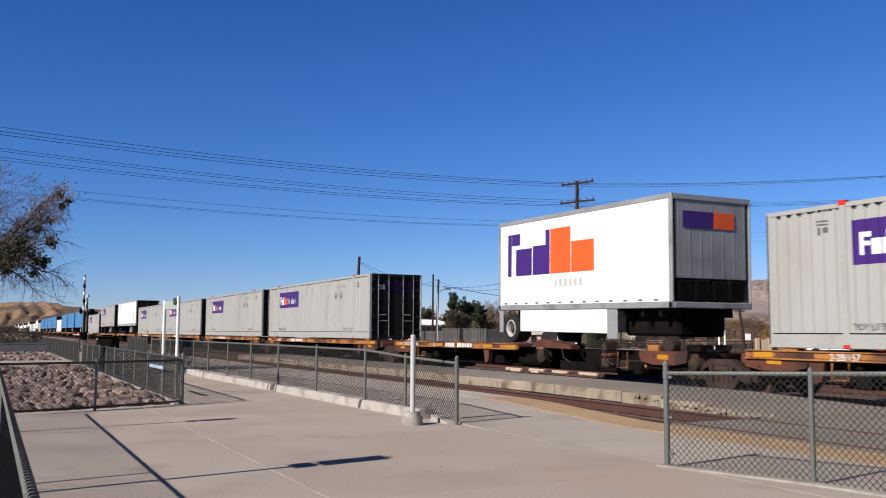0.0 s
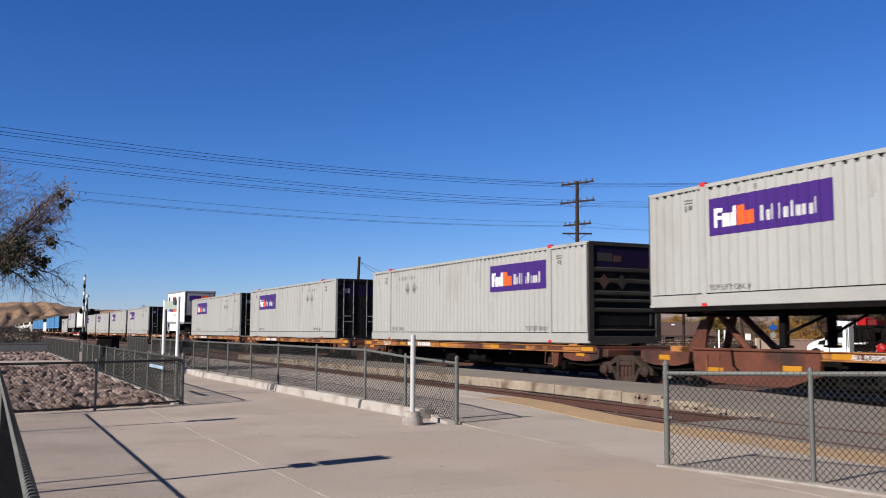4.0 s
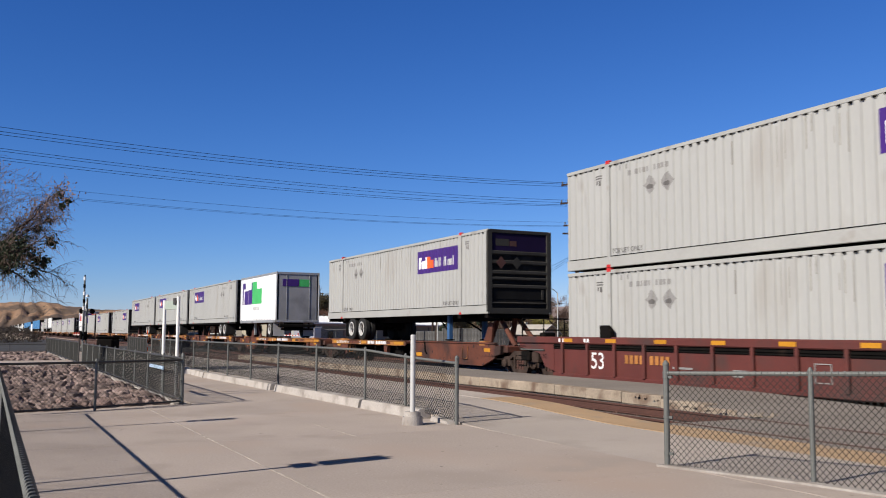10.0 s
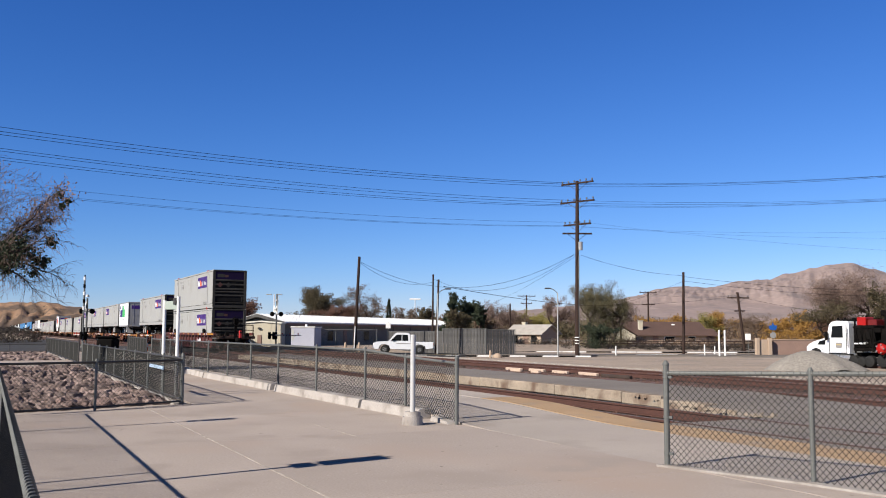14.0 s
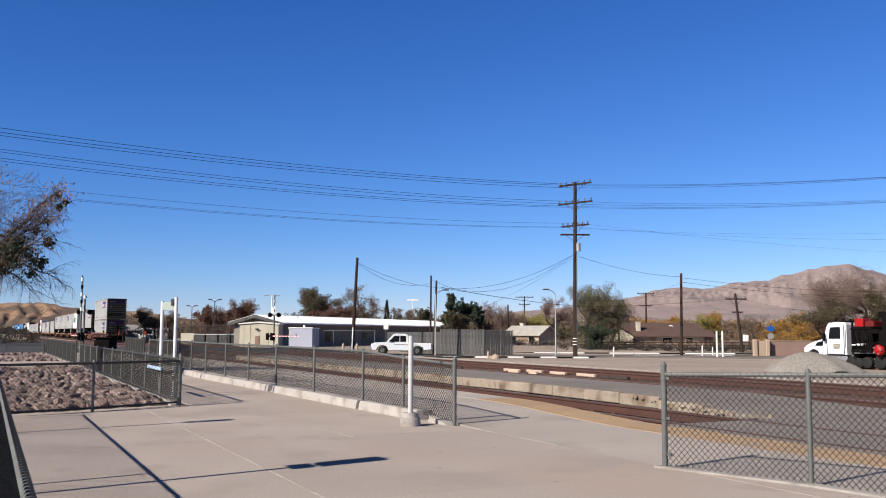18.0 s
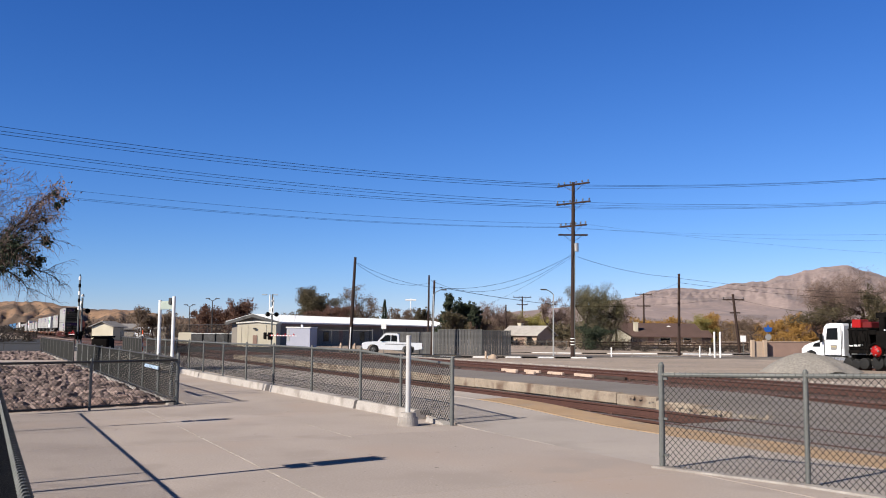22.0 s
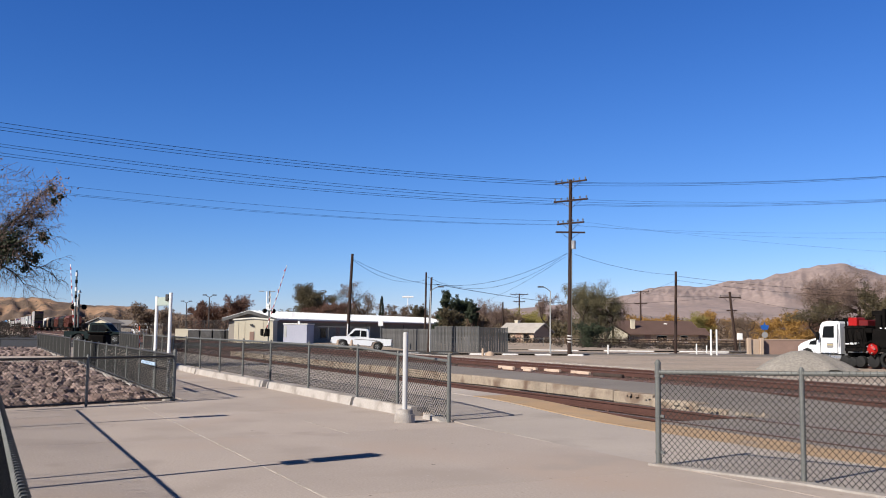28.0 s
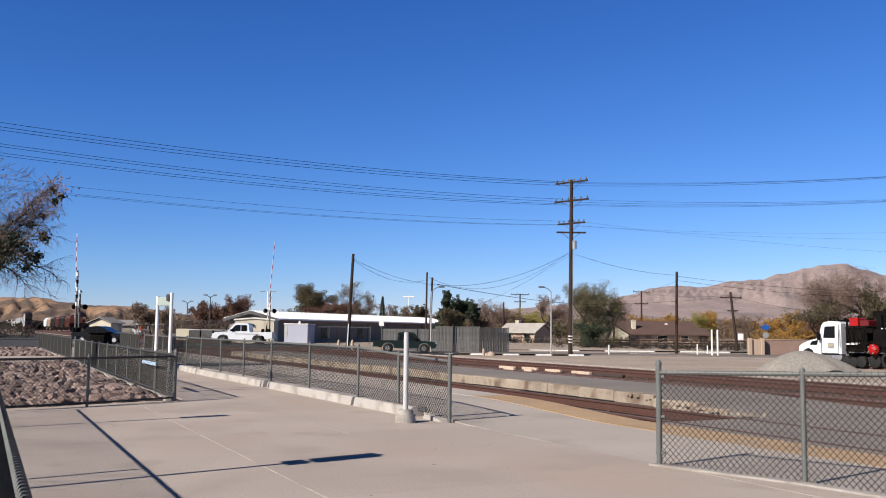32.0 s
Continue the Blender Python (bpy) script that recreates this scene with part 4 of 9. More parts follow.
def make_container(name, label, group, side_mat, rail_mat, end_mat, panel=True, simple=False, face=-1):
    """A 53 foot container about its middle: doors at +x, plain front wall at -x, lift posts 12.19 m apart; face: the printed side."""
    c = thing(name, pose(0, 0, 0), label, "container", group)
    a, b = L53 / 2, W53 / 2
    post = 6.095
    for sg in (-1, 1):
        y = sg * b
        lo, hi = (y, y + 0.09) if sg < 0 else (y - 0.09, y)
        part("bottom_rail", Shape().cbox(-a, a, lo, hi, 0.0, 0.29, 0.012), rail_mat, c)
        part("top_rail", Shape().cbox(-a, a, lo, hi, H53 - 0.10, H53, 0.012), rail_mat, c)
        for x0, x1 in ((-a + 0.1, -post - 0.06), BAY, SIDE_BAY):
            part("side_panel", corrugated(x0, x1, y + (0.012 if sg < 0 else -0.012), 0.28, H53 - 0.09), side_mat, c)
        for px in (-post, post):
            o = 0.012
            lo2, hi2 = (y - o, y + 0.10) if sg < 0 else (y - 0.10, y + o)
            lp = part("lift_post", Shape().cbox(px - 0.075, px + 0.075, lo2, hi2, 0.01, H53 + 0.02, 0.012), rail_mat, c)
            if not simple and sg == face:
                part("casting", Shape().cbox(px - 0.09, px + 0.09, lo2 - 0.004, hi2 + 0.004, H53 - 0.06, H53 + 0.05, 0.012), REDMARK, lp, "red corner casting")
                part("foot_casting", Shape().cbox(px - 0.085, px + 0.085, lo2 - 0.004, hi2 + 0.004, -0.008, 0.085, 0.012), REDMARK, lp, "red foot casting")
        for px in (-a, a - 0.12):
            part("corner_post", Shape().cbox(px, px + 0.12, lo - 0.002, hi + 0.03 * -sg, 0.0, H53, 0.012), rail_mat, c)
        if simple or sg != face:
            continue
        # slots in the top rail, and the dark gap over the bottom rail
        slots = Shape()
        x = -a + 0.3
        while x < a - 0.3:
            slots.box(x, x + 0.085, y - 0.003 if sg < 0 else y - 0.01, y + 0.01 if sg < 0 else y + 0.003, H53 - 0.128, H53 - 0.096)
            x += 0.27
        part("slot_row", slots, GRIME, c)["kind"] = "stuff"
        fl = 1 if sg < 0 else -1
        base = -post + 0.20 if sg < 0 else -post + 3.70
        if panel:
            pn = part("brand_panel", film_rect(Shape(), sg, 0.003, -post + 0.20, -post + 3.70, H53 - 1.26, H53 - 0.38), PURPLE, c, "purple panel with a plain block mark")
            zt = H53 - 0.86
            white, orange, bars = Shape(), Shape(), Shape()
            for u0, u1, za, zb in ((0.17, 0.265, -0.22, 0.23), (0.265, 0.42, 0.13, 0.23), (0.265, 0.38, -0.04, 0.05), (0.41, 0.63, -0.22, 0.09), (0.655, 0.86, -0.22, 0.09), (0.765, 0.86, 0.09, 0.23)):
                film_rect(white, sg, 0.006, base + fl * u0, base + fl * u1, zt + za, zt + zb)
            for u0, u1, za, zb in ((0.88, 1.12, -0.22, 0.23), (1.14, 1.40, -0.22, 0.09)):
                film_rect(orange, sg, 0.006, base + fl * u0, base + fl * u1, zt + za, zt + zb)
            for k in range(10):
                w = 0.035 if k in (2, 3, 9) else 0.10
                film_rect(bars, sg, 0.006, base + fl * (1.58 + 0.165 * k), base + fl * (1.58 + 0.165 * k + w), zt - 0.20, zt + (0.14 if k in (0, 2, 3, 5, 9) else 0.03))
            part("white_blocks", white, LOGOWHITE, pn)
            part("orange_blocks", orange, LOGOORANGE, pn)
            part("white_bars", bars, PALEBAR, pn)
        # hazard diamonds and small marks near the doors
        for dx in (1.75, 2.42):
            cx, cz, r = post - dx, H53 - 0.86, 0.26
            part("diamond_placard", film_on_ribs(Shape(), sg, 0.004, cx - r, cx + r, lambda x: cz - (r - abs(x - cx)), lambda x: cz + (r - abs(x - cx)), extra=(cx,)), PALEGREY, c, "grey diamond placard")
            part("placard_core", film_on_ribs(Shape(), sg, 0.007, cx - 0.10, cx + 0.13, lambda x: cz - 0.12 + 0.2 * abs(x - cx), lambda x: cz + 0.02 - 0.4 * abs(x - cx), extra=(cx,)), DECALGREY, c)
        mk = Shape()
        for i in range(11):
            if i not in (4, 9):
                film_rect(mk, sg, 0.004, post - 2.45 + i * 0.15, post - 2.45 + i * 0.15 + 0.085, H53 - 0.50, H53 - 0.36)
        for i in range(2):
            film_rect(mk, sg, 0.004, post - 0.85 + i * 0.28, post - 0.85 + i * 0.28 + 0.07, H53 - 0.30, H53 - 0.16)
            film_rect(mk, sg, 0.004, -post + 1.1 + i * 0.5, -post + 1.1 + i * 0.5 + 0.08, H53 - 0.32, H53 - 0.20)
        part("number_stencil", mk, PALEGREY, c)["kind"] = "stuff"
        rm = Shape()
        for px, bay in ((-post - 0.65, (-a + 0.1, -post - 0.06)), (post + 0.32, SIDE_BAY)):
            film_rect(rm, sg, 0.004, px, px + 0.30, H53 - 0.34, H53 - 0.305, bay)
            film_rect(rm, sg, 0.004, px, px + 0.30, H53 - 0.41, H53 - 0.375, bay)
            film_rect(rm, sg, 0.004, px + 0.03, px + 0.10, H53 - 0.60, H53 - 0.45, bay)
            film_rect(rm, sg, 0.004, px + 0.15, px + 0.26, H53 - 0.56, H53 - 0.45, bay)
        part("stencil_mark", rm, DECALGREY, c)["kind"] = "stuff"
        rot = pose(0, y - sg * 0.009, 0.37, 90, 0, 0) if sg < 0 else pose(0, y - sg * 0.009, 0.37, 90, 0, 180)
        for px in (-post + 0.15, post - 1.42):
            lettering("TOP LIFT ONLY", 0.185, DECALGREY, c, Matrix.Translation((px if sg < 0 else px + 1.27, 0, 0)) @ rot)
        seam = Shape()
        for x0, x1 in ((-a + 0.13, -post - 0.08), (-post + 0.08, post - 0.08), (post + 0.08, a - 0.13)):
            seam.box(x0, x1, y - 0.004 if sg < 0 else y - 0.01, y + 0.01 if sg < 0 else y + 0.004, 0.292, 0.312)
        part("seam", seam, GRIME, c)
        streak = Shape()
        rnd = random.Random(8)
        for _ in range(9):
            x = rnd.uniform(BAY[0] + 4.2, BAY[1] - 2.8)
            w, top = rnd.uniform(0.015, 0.05), H53 - rnd.uniform(0.10, 0.5)
            film_rect(streak, sg, 0.003, x, x + w, top - rnd.uniform(0.2, 0.9), top)
        part("dirt_film", streak, STREAK, c)["kind"] = "stuff"
    part("roof", Shape().cbox(-a + 0.02, a - 0.02, -b + 0.03, b - 0.03, H53 - 0.06, H53 - 0.01, 0.01), rail_mat, c)
    part("floor", Shape().box(-a + 0.05, a - 0.05, -b + 0.05, b - 0.05, 0.03, 0.16), GRIME, c)
    # doors with four bright lock rods; the end's shade is in the door colour
    for sg in (-1, 1):
        y0, y1 = (-b + 0.10, -0.01) if sg < 0 else (0.01, b - 0.10)
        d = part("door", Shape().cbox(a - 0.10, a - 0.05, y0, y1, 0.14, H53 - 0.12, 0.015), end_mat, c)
        if not simple:
            for yy in (y0 + 0.34, y1 - 0.34):
                part("lock_rod", Shape().tube((a - 0.015, yy, 0.04), (a - 0.015, yy, H53 - 0.04), 0.021, n=8), LOCKROD, d)
            hs = Shape()
            for z in (0.35, 0.95, 1.55, 2.15, 2.6):
                yo = y0 if sg < 0 else y1 - 0.16
                hs.cbox(a - 0.05, a - 0.005, yo, yo + 0.16, z, z + 0.08, 0.015)
                for yy in (y0 + 0.34, y1 - 0.34):
                    hs.cbox(a - 0.04, a + 0.012, yy - 0.05, yy + 0.05, z + 0.10, z + 0.15, 0.01)
            part("hinges", hs, BOXEND, d)["kind"] = "stuff"
            part("handle", Shape().cbox(a - 0.02, a + 0.02, y0 + 0.34, y0 + 0.72, 1.05, 1.09, 0.01).cbox(a - 0.02, a + 0.02, y0 + 0.4, y0 + 0.8, 0.78, 0.81, 0.01), ALU, d)
            for z in (0.45, 0.8, 1.2, 1.75):
                part("press_rib", Shape().cbox(a - 0.052, a - 0.04, y0 + 0.08, y1 - 0.06, z, z + 0.10, 0.005), end_mat, d)
    # brand sheet and block on the doors, both toned down for shade
    if not simple and panel:
        dp = part("door_panel", Shape().box(a - 0.05, a - 0.046, -b + 0.3, b - 0.25, H53 - 0.82, H53 - 0.34), PURPLESHADE, c, "purple sheet on the doors, coloured as in shade")
        part("white_block", Shape().box(a - 0.046, a - 0.042, -b + 0.42, -b + 0.75, H53 - 0.70, H53 - 0.48), PALEGREY, dp)
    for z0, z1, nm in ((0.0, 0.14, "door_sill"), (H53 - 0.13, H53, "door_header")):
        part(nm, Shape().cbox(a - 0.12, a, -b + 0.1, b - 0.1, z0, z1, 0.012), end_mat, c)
    # front wall, its shade put into the colours: a brand panel over uneven level ribs, a plain plate and a deep sill
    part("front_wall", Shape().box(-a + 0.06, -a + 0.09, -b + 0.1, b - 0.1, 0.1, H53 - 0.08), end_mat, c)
    if not simple:
        for z0, z1 in ((2.03, 2.17), (1.71, 1.85), (1.36, 1.50), (1.16, 1.27), (0.88, 1.01), (0.34, 0.41)):
            part("wall_rib", Shape().cbox(-a + 0.0, -a + 0.06, -b + 0.16, b - 0.16, z0, z1, 0.03), BOXEND, c)
        part("wall_plate", Shape().cbox(-a + 0.045, -a + 0.06, -b + 0.22, b - 0.22, 0.5, 0.84, 0.01), end_mat, c)
        part("document_box", Shape().cbox(-a + 0.02, -a + 0.05, -b + 0.30, -b + 0.40, 0.5, 0.86, 0.01), BOXEND, c)
        for sg in (-1, 1):
            part("front_post", Shape().cbox(-a - 0.004, -a + 0.07, *sorted((sg * (b - 0.20), sg * (b + 0.004))), 0.05, H53 - 0.02, 0.02), BOXEND, c)
        for yy, mat in ((0.75, REDPLACARD), (0.12, BOXEND)):
            part("diamond_placard", Shape().add([(-a - 0.006, yy, 1.55), (-a - 0.006, yy + 0.2, 1.76), (-a - 0.006, yy, 1.97), (-a - 0.006, yy - 0.2, 1.76), (-a + 0.002, yy, 1.55), (-a + 0.002, yy + 0.2, 1.76), (-a + 0.002, yy, 1.97), (-a + 0.002, yy - 0.2, 1.76)], [(0, 1, 2, 3), (7, 6, 5, 4), (0, 4, 5, 1), (1, 5, 6, 2), (2, 6, 7, 3), (3, 7, 4, 0)]), mat, c, "diamond placard coloured as in shade")
        if panel:
            p2 = part("front_panel", Shape().box(-a + 0.035, -a + 0.06, -b + 0.2, b - 0.2, H53 - 0.74, H53 - 0.13), PURPLESHADE, c, "purple sheet on the end wall, coloured as in shade")
            # white and orange mark blocks, in colours lowered for the end's shade
            part("white_block", Shape().box(-a + 0.028, -a + 0.035, 0.42, 0.95, H53 - 0.56, H53 - 0.32), BOXEND, p2)
            part("orange_block", Shape().box(-a + 0.028, -a + 0.035, 0.12, 0.38, H53 - 0.56, H53 - 0.38), REDPLACARD, p2)
    for z0, z1, nm in ((0.0, 0.20, "front_sill"), (H53 - 0.12, H53, "front_header")):
        part(nm, Shape().cbox(-a, -a + 0.12, -b + 0.1, b - 0.1, z0, z1, 0.012), BOXEND, c)
    return c


def make_wheel(parent, x, y0, y1, z, r=0.51, rim=None):
    """A dual road wheel: tyre, deep-dished rim, hub and the inner tyre's shoulder."""
    s = 1 if y1 > y0 else -1
    t = part("tyre", Shape().disc_y(x, y0, y1, z, [(0.32, r * 0.50), (0.0, r * 0.645), (0.01, r * 0.72), (0.03, r * 0.93), (0.10, r), (0.4, r), (0.5, r * 0.88), (0.6, r), (0.85, r), (0.98, r * 0.93), (1, r * 0.62)], 28), TYRE, parent)
    part("rim", Shape().disc_y(x, y0 - 0.008 * s, y0 + 0.15 * s, z, [(0.9, r * 0.44), (0.75, r * 0.47), (0.08, r * 0.53), (0.0, r * 0.55), (0.0, r * 0.615), (0.12, r * 0.64)], 24, False), rim or RIM, t)
    part("dish", Shape().disc_y(x, y0 + 0.10 * s, y0 + 0.13 * s, z, [(0.0, r * 0.42), (1, r * 0.46)], 20), DUSTYIRON, t)
    part("hub", Shape().disc_y(x, y0 + 0.01 * s, y0 + 0.12 * s, z, [(0, r * 0.13), (0.2, r * 0.19), (0.9, r * 0.21), (1, r * 0.30)], 16), DARKFENCE, t)
    return t


def make_chassis(legs=None):
    """A container chassis trailer: frame, bolsters, landing legs, tandem axles near the doors' end (+x)."""
    c = thing("container_chassis", pose(0, 0, 0), "dark road chassis with tandem wheels under a container", "chassis", "road chassis on the train")
    for y in (-0.45, 0.45):
        part("frame_beam", Shape().cbox(-7.6, 8.0, y - 0.07, y + 0.07, 0.78, 1.02, 0.01), GRIME, c)
    for x in (-7.9, -5.9, 5.9, 7.9):
        part("bolster", Shape().cbox(x - 0.1, x + 0.1, -1.25, 1.25, 0.86, 1.03, 0.01), GRIME, c)
    for x in (-5, -3, -1, 1, 3, 5):
        part("cross_member", Shape().box(x - 0.05, x + 0.05, -0.45, 0.45, 0.82, 0.98), GRIME, c)
    for y in (-0.75, 0.75):
        leg = part("landing_leg", Shape().cbox(-4.32, -4.14, y - 0.08, y + 0.08, 0.05, 1.0, 0.01), legs or GRIME, c)
        part("foot", Shape().cbox(-4.4, -4.06, y - 0.12, y + 0.12, 0.06, 0.11, 0.01), GRIME, leg)
        part("brace", Shape().tube((-4.2, y, 0.35), (-2.9, y * 0.7, 0.9), 0.035, n=6), GRIME, leg)
    for x in (3.6, 4.85):
        part("axle", Shape().tube((x, -1.1, 0.51), (x, 1.1, 0.51), 0.07, n=8), GRIME, c)
        make_wheel(c, x, -1.27, -0.72, 0.51)
        make_wheel(c, x, 1.27, 0.72, 0.51)
    part("suspension", Shape().cbox(3.2, 5.3, -0.7, -0.3, 0.5, 0.8, 0.05).cbox(3.2, 5.3, 0.3, 0.7, 0.5, 0.8, 0.05), GRIME, c)
    part("side_beam", Shape().cbox(-7.9, 7.9, -1.27, -1.17, 0.88, 1.02, 0.01), GRIME, c)
    for y in (-1.25, 0.65):
        part("mud_flap", Shape().box(5.6, 5.62, y, y + 0.6, 0.15, 0.8), TYRE, c)
    return c


def make_bogie():
    b = thing("bogie", pose(0, 0, 0), "dusty brown two-axle railway bogie with open side frames", "bogie", "train bogies")
    r = 0.42
    for x in (-0.87, 0.87):
        part("axle", Shape().tube((x, -1.0, r), (x, 1.0, r), 0.075, n=10), GRIME, b)
        for y0, y1 in ((-0.82, -0.69), (0.82, 0.69)):
            part("wheel", Shape().disc_y(x, y0, y1, r, [(0, r * 0.2), (0.3, r * 0.35), (0.3, r * 0.8), (0.0, r * 0.86), (0.1, r), (0.75, r * 1.0), (0.8, r * 1.07), (1, r * 1.05)], 24), RUST, b)
    for y in (-1.0, 1.0):
        sf = Shape()
        y0, y1 = y - 0.09, y + 0.09
        sf.prism([(-1.14, 0.50), (-1.10, 0.60), (-0.62, 0.66), (-0.35, 0.82), (0.35, 0.82), (0.62, 0.66), (1.10, 0.60), (1.14, 0.50), (0.62, 0.54), (0.30, 0.68), (-0.30, 0.68), (-0.62, 0.54)], y0, y1)
        sf.prism([(-0.66, 0.50), (-0.40, 0.13), (0.40, 0.13), (0.66, 0.50), (0.54, 0.52), (0.34, 0.24), (-0.34, 0.24), (-0.54, 0.52)], y0, y1)
        for sx in (-1, 1):
            sf.box(*sorted((sx * 0.27, sx * 0.38)), y0, y1, 0.2, 0.70)
            sf.box(*sorted((sx * 1.00, sx * 1.14)), y0, y1, 0.33, 0.55)
            sf.box(*sorted((sx * 0.60, sx * 0.74)), y0, y1, 0.33, 0.56)
        fr = part("side_frame", sf, DUSTYIRON, b)
        spr = Shape()
        for x in (-0.16, 0.0, 0.16):
            for k in range(5):
                spr.tube((x, y * 1.03, 0.24 + 0.056 * k), (x, y * 1.03, 0.275 + 0.056 * k), 0.075, n=8)
            spr.tube((x, y * 1.03, 0.22), (x, y * 1.03, 0.54), 0.055, n=8)
        part("springs", spr, RUST, fr)
        part("bolster_end", Shape().cbox(-0.24, 0.24, y - 0.11, y + 0.13, 0.53, 0.67, 0.03), DUSTYIRON, fr)
        for x in (-0.87, 0.87):
            part("bearing", Shape().disc_y(x, y * 1.02, y * 1.20, r, [(0, 0.15), (0.8, 0.14), (1, 0.08)], 12), DUSTYIRON, fr)
        part("brake_beam", Shape().cbox(-0.5, 0.5, y * 0.6 - 0.05, y * 0.6 + 0.05, 0.2, 0.3, 0.02), GRIME, b)
    part("bolster", Shape().cbox(-0.2, 0.2, -0.95, 0.95, 0.42, 0.78, 0.04), GRIME, b)
    return b


BEARER = Shape().box(0, 0.14, -1.2, 1.2, 0.72, 0.93).mesh("cross_bearer", GRIME)


def make_platform_car(L, deck_from, deck_to, hitch, plate=None, road=False, seed=0):
    """One spine-car unit from x = 0 (its rear end) to x = -L; heights above the rail. plate: a deep rusty side from one x to another."""
    rnd = random.Random(seed)
    c = thing("spine_car", pose(0, 0, 0), "orange-brown spine railcar with yellow-edged decks, rust and grime", "railcar", "spine railcars")
    part("centre_sill", Shape().cbox(-L + 0.6, -0.6, -0.36, 0.36, 0.42, 0.92, 0.03), GRIME, c)
    for x0, x1 in ((-L + 0.7, -L + 2.9), (-2.9, -0.7)):
        e = part("end_structure", Shape().cbox(x0, x1, -1.15, 1.15, 0.74, 0.97, 0.03), SPINE, c)
        part("end_plate", Shape().prism([(x0 + 0.2, 0.97), (x1 - 0.2, 0.97), (x1 - 0.25, 0.70), (x1 - 0.7, 0.62), (x0 + 0.7, 0.62), (x0 + 0.25, 0.70)], -1.27, -1.14), SPINE, e)
        part("reflector", Shape().box(x0 + 0.9, x0 + 1.3, -1.282, -1.27, 0.76, 0.88), REFLECT, e)
        part("pipe", Shape().path([(x0, -0.9, 0.70), (x0 + 0.5, -1.18, 0.55), (x0 + 1.2, -1.2, 0.5), (x1, -1.0, 0.58)], 0.03, 6), GRIME, e)
    for y in (-0.62, 0.40):
        part("side_sill", Shape().cbox(-L + 2.9, -2.9, y, y + 0.22, 0.30, 0.92, 0.03), GRIME, c)
    # deck with its worn yellow edges, marks and brackets
    d0, d1 = deck_from, deck_to
    dk = part("deck", Shape().cbox(d1, d0, -1.28, 1.28, 0.95, 1.04, 0.015), SPINE, c)
    edge = Shape().cbox(d1, d0, -1.30, -1.22, 0.90, 1.045, 0.015).cbox(d1, d0, -1.34, -1.26, 1.03, 1.06, 0.01).cbox(d1, d0, -1.33, -1.26, 0.86, 0.90, 0.01)
    part("side_rail", edge, DECKYEL, dk, "worn yellow deck edge")
    part("side_rail", Shape().cbox(d1, d0, 1.24, 1.30, 0.84, 1.045, 0.015), DECKYEL, dk)
    for k, x in enumerate((d1 + 0.25, d1 + 3.9, d1 + 7.6, d1 + 11.4, d0 - 0.7)):
        if x < d0 - 0.5:
            part("reflector", Shape().box(x, x + 0.55, -1.312, -1.302, 0.905, 1.02), REFLECT, dk)
    nb = Shape()
    for i in range(11):
        if i != 4:
            nb.box(d1 + 4.75 + i * 0.19, d1 + 4.75 + i * 0.19 + 0.12, -1.345, -1.302, 0.90, 1.03)
    part("number_stencil", nb, LOGOWHITE, dk)["kind"] = "stuff"
    patch = Shape()
    for _ in range(7):
        x = rnd.uniform(d1 + 0.3, d0 - 1.6)
        patch.box(x, x + rnd.uniform(0.3, 1.1), -1.3085, -1.30, 0.905, 1.02)
    part("rust_film", patch, SPINE, dk)["kind"] = "stuff"
    if road:
        lettering("53", 0.20, LOGOWHITE, dk, pose(d1 + 3.75, -1.346, 0.885, 90, 0, 0))
        lettering("ALL PURPOSE SPINE CAR", 0.15, LOGOWHITE, dk, pose(d1 + 0.75, -1.346, 0.905, 90, 0, 0))
    else:
        lettering("2-28/157", 0.20, LOGOWHITE, dk, pose(d1 + 2.3, -1.346, 0.885, 90, 0, 0))
    x = d1 + 0.4
    while x < d0:
        part("cross_bearer", BEARER, GRIME, dk, m=pose(x, 0, 0))
        x += 2.4
    for x in (d1 + 1.9, d0 - 2.1):
        part("bracket", Shape().prism([(x - 0.22, 0.92), (x + 0.22, 0.92), (x + 0.12, 0.45), (x - 0.08, 0.38)], -1.27, -1.12), SPINE, c)
    if plate:
        p0, p1 = plate
        rp = part("rust_plate", Shape().prism([(p0, 1.02), (p1, 1.02), (p1 - 0.05, 0.55), (p1 - 0.9, 0.28), (p0 + 0.7, 0.28), (p0 + 0.05, 0.42)], -1.25, -1.15), SPINE, c, "deep rust-brown side plate")
        part("reflector", Shape().box(p0 + 0.5, p0 + 1.0, -1.262, -1.25, 0.50, 0.63), REFLECT, rp)
        part("reflector", Shape().box(p1 - 1.0, p1 - 0.5, -1.262, -1.25, 0.62, 0.74), REFLECT, rp)
        part("chord", Shape().cbox(p0, p1, -1.29, -1.15, 1.02, 1.08, 0.015), SPINE, rp)
        part("chain", Shape().path([(p0 + 1.3, -1.29, 1.05), (p0 + 1.36, -1.3, 0.7), (p0 + 1.5, -1.3, 0.6)], 0.025, 5), GRIME, rp)
    for x in (-2.2, -L + 2.2):
        part("pedestal", Shape().cbox(x - 0.2, x + 0.2, -1.26, -1.0, 0.9, 1.11, 0.02).cbox(x - 0.2, x + 0.2, 1.0, 1.26, 0.9, 1.11, 0.02), DECKYEL, c)["kind"] = "stuff"
    if hitch:
        h = part("hitch", Shape().cbox(-0.25, 0.25, -0.55, 0.55, 1.92, 2.02, 0.03), SPINE, c, "folding trailer hitch stand", m=pose(-L + hitch, 0, 0))
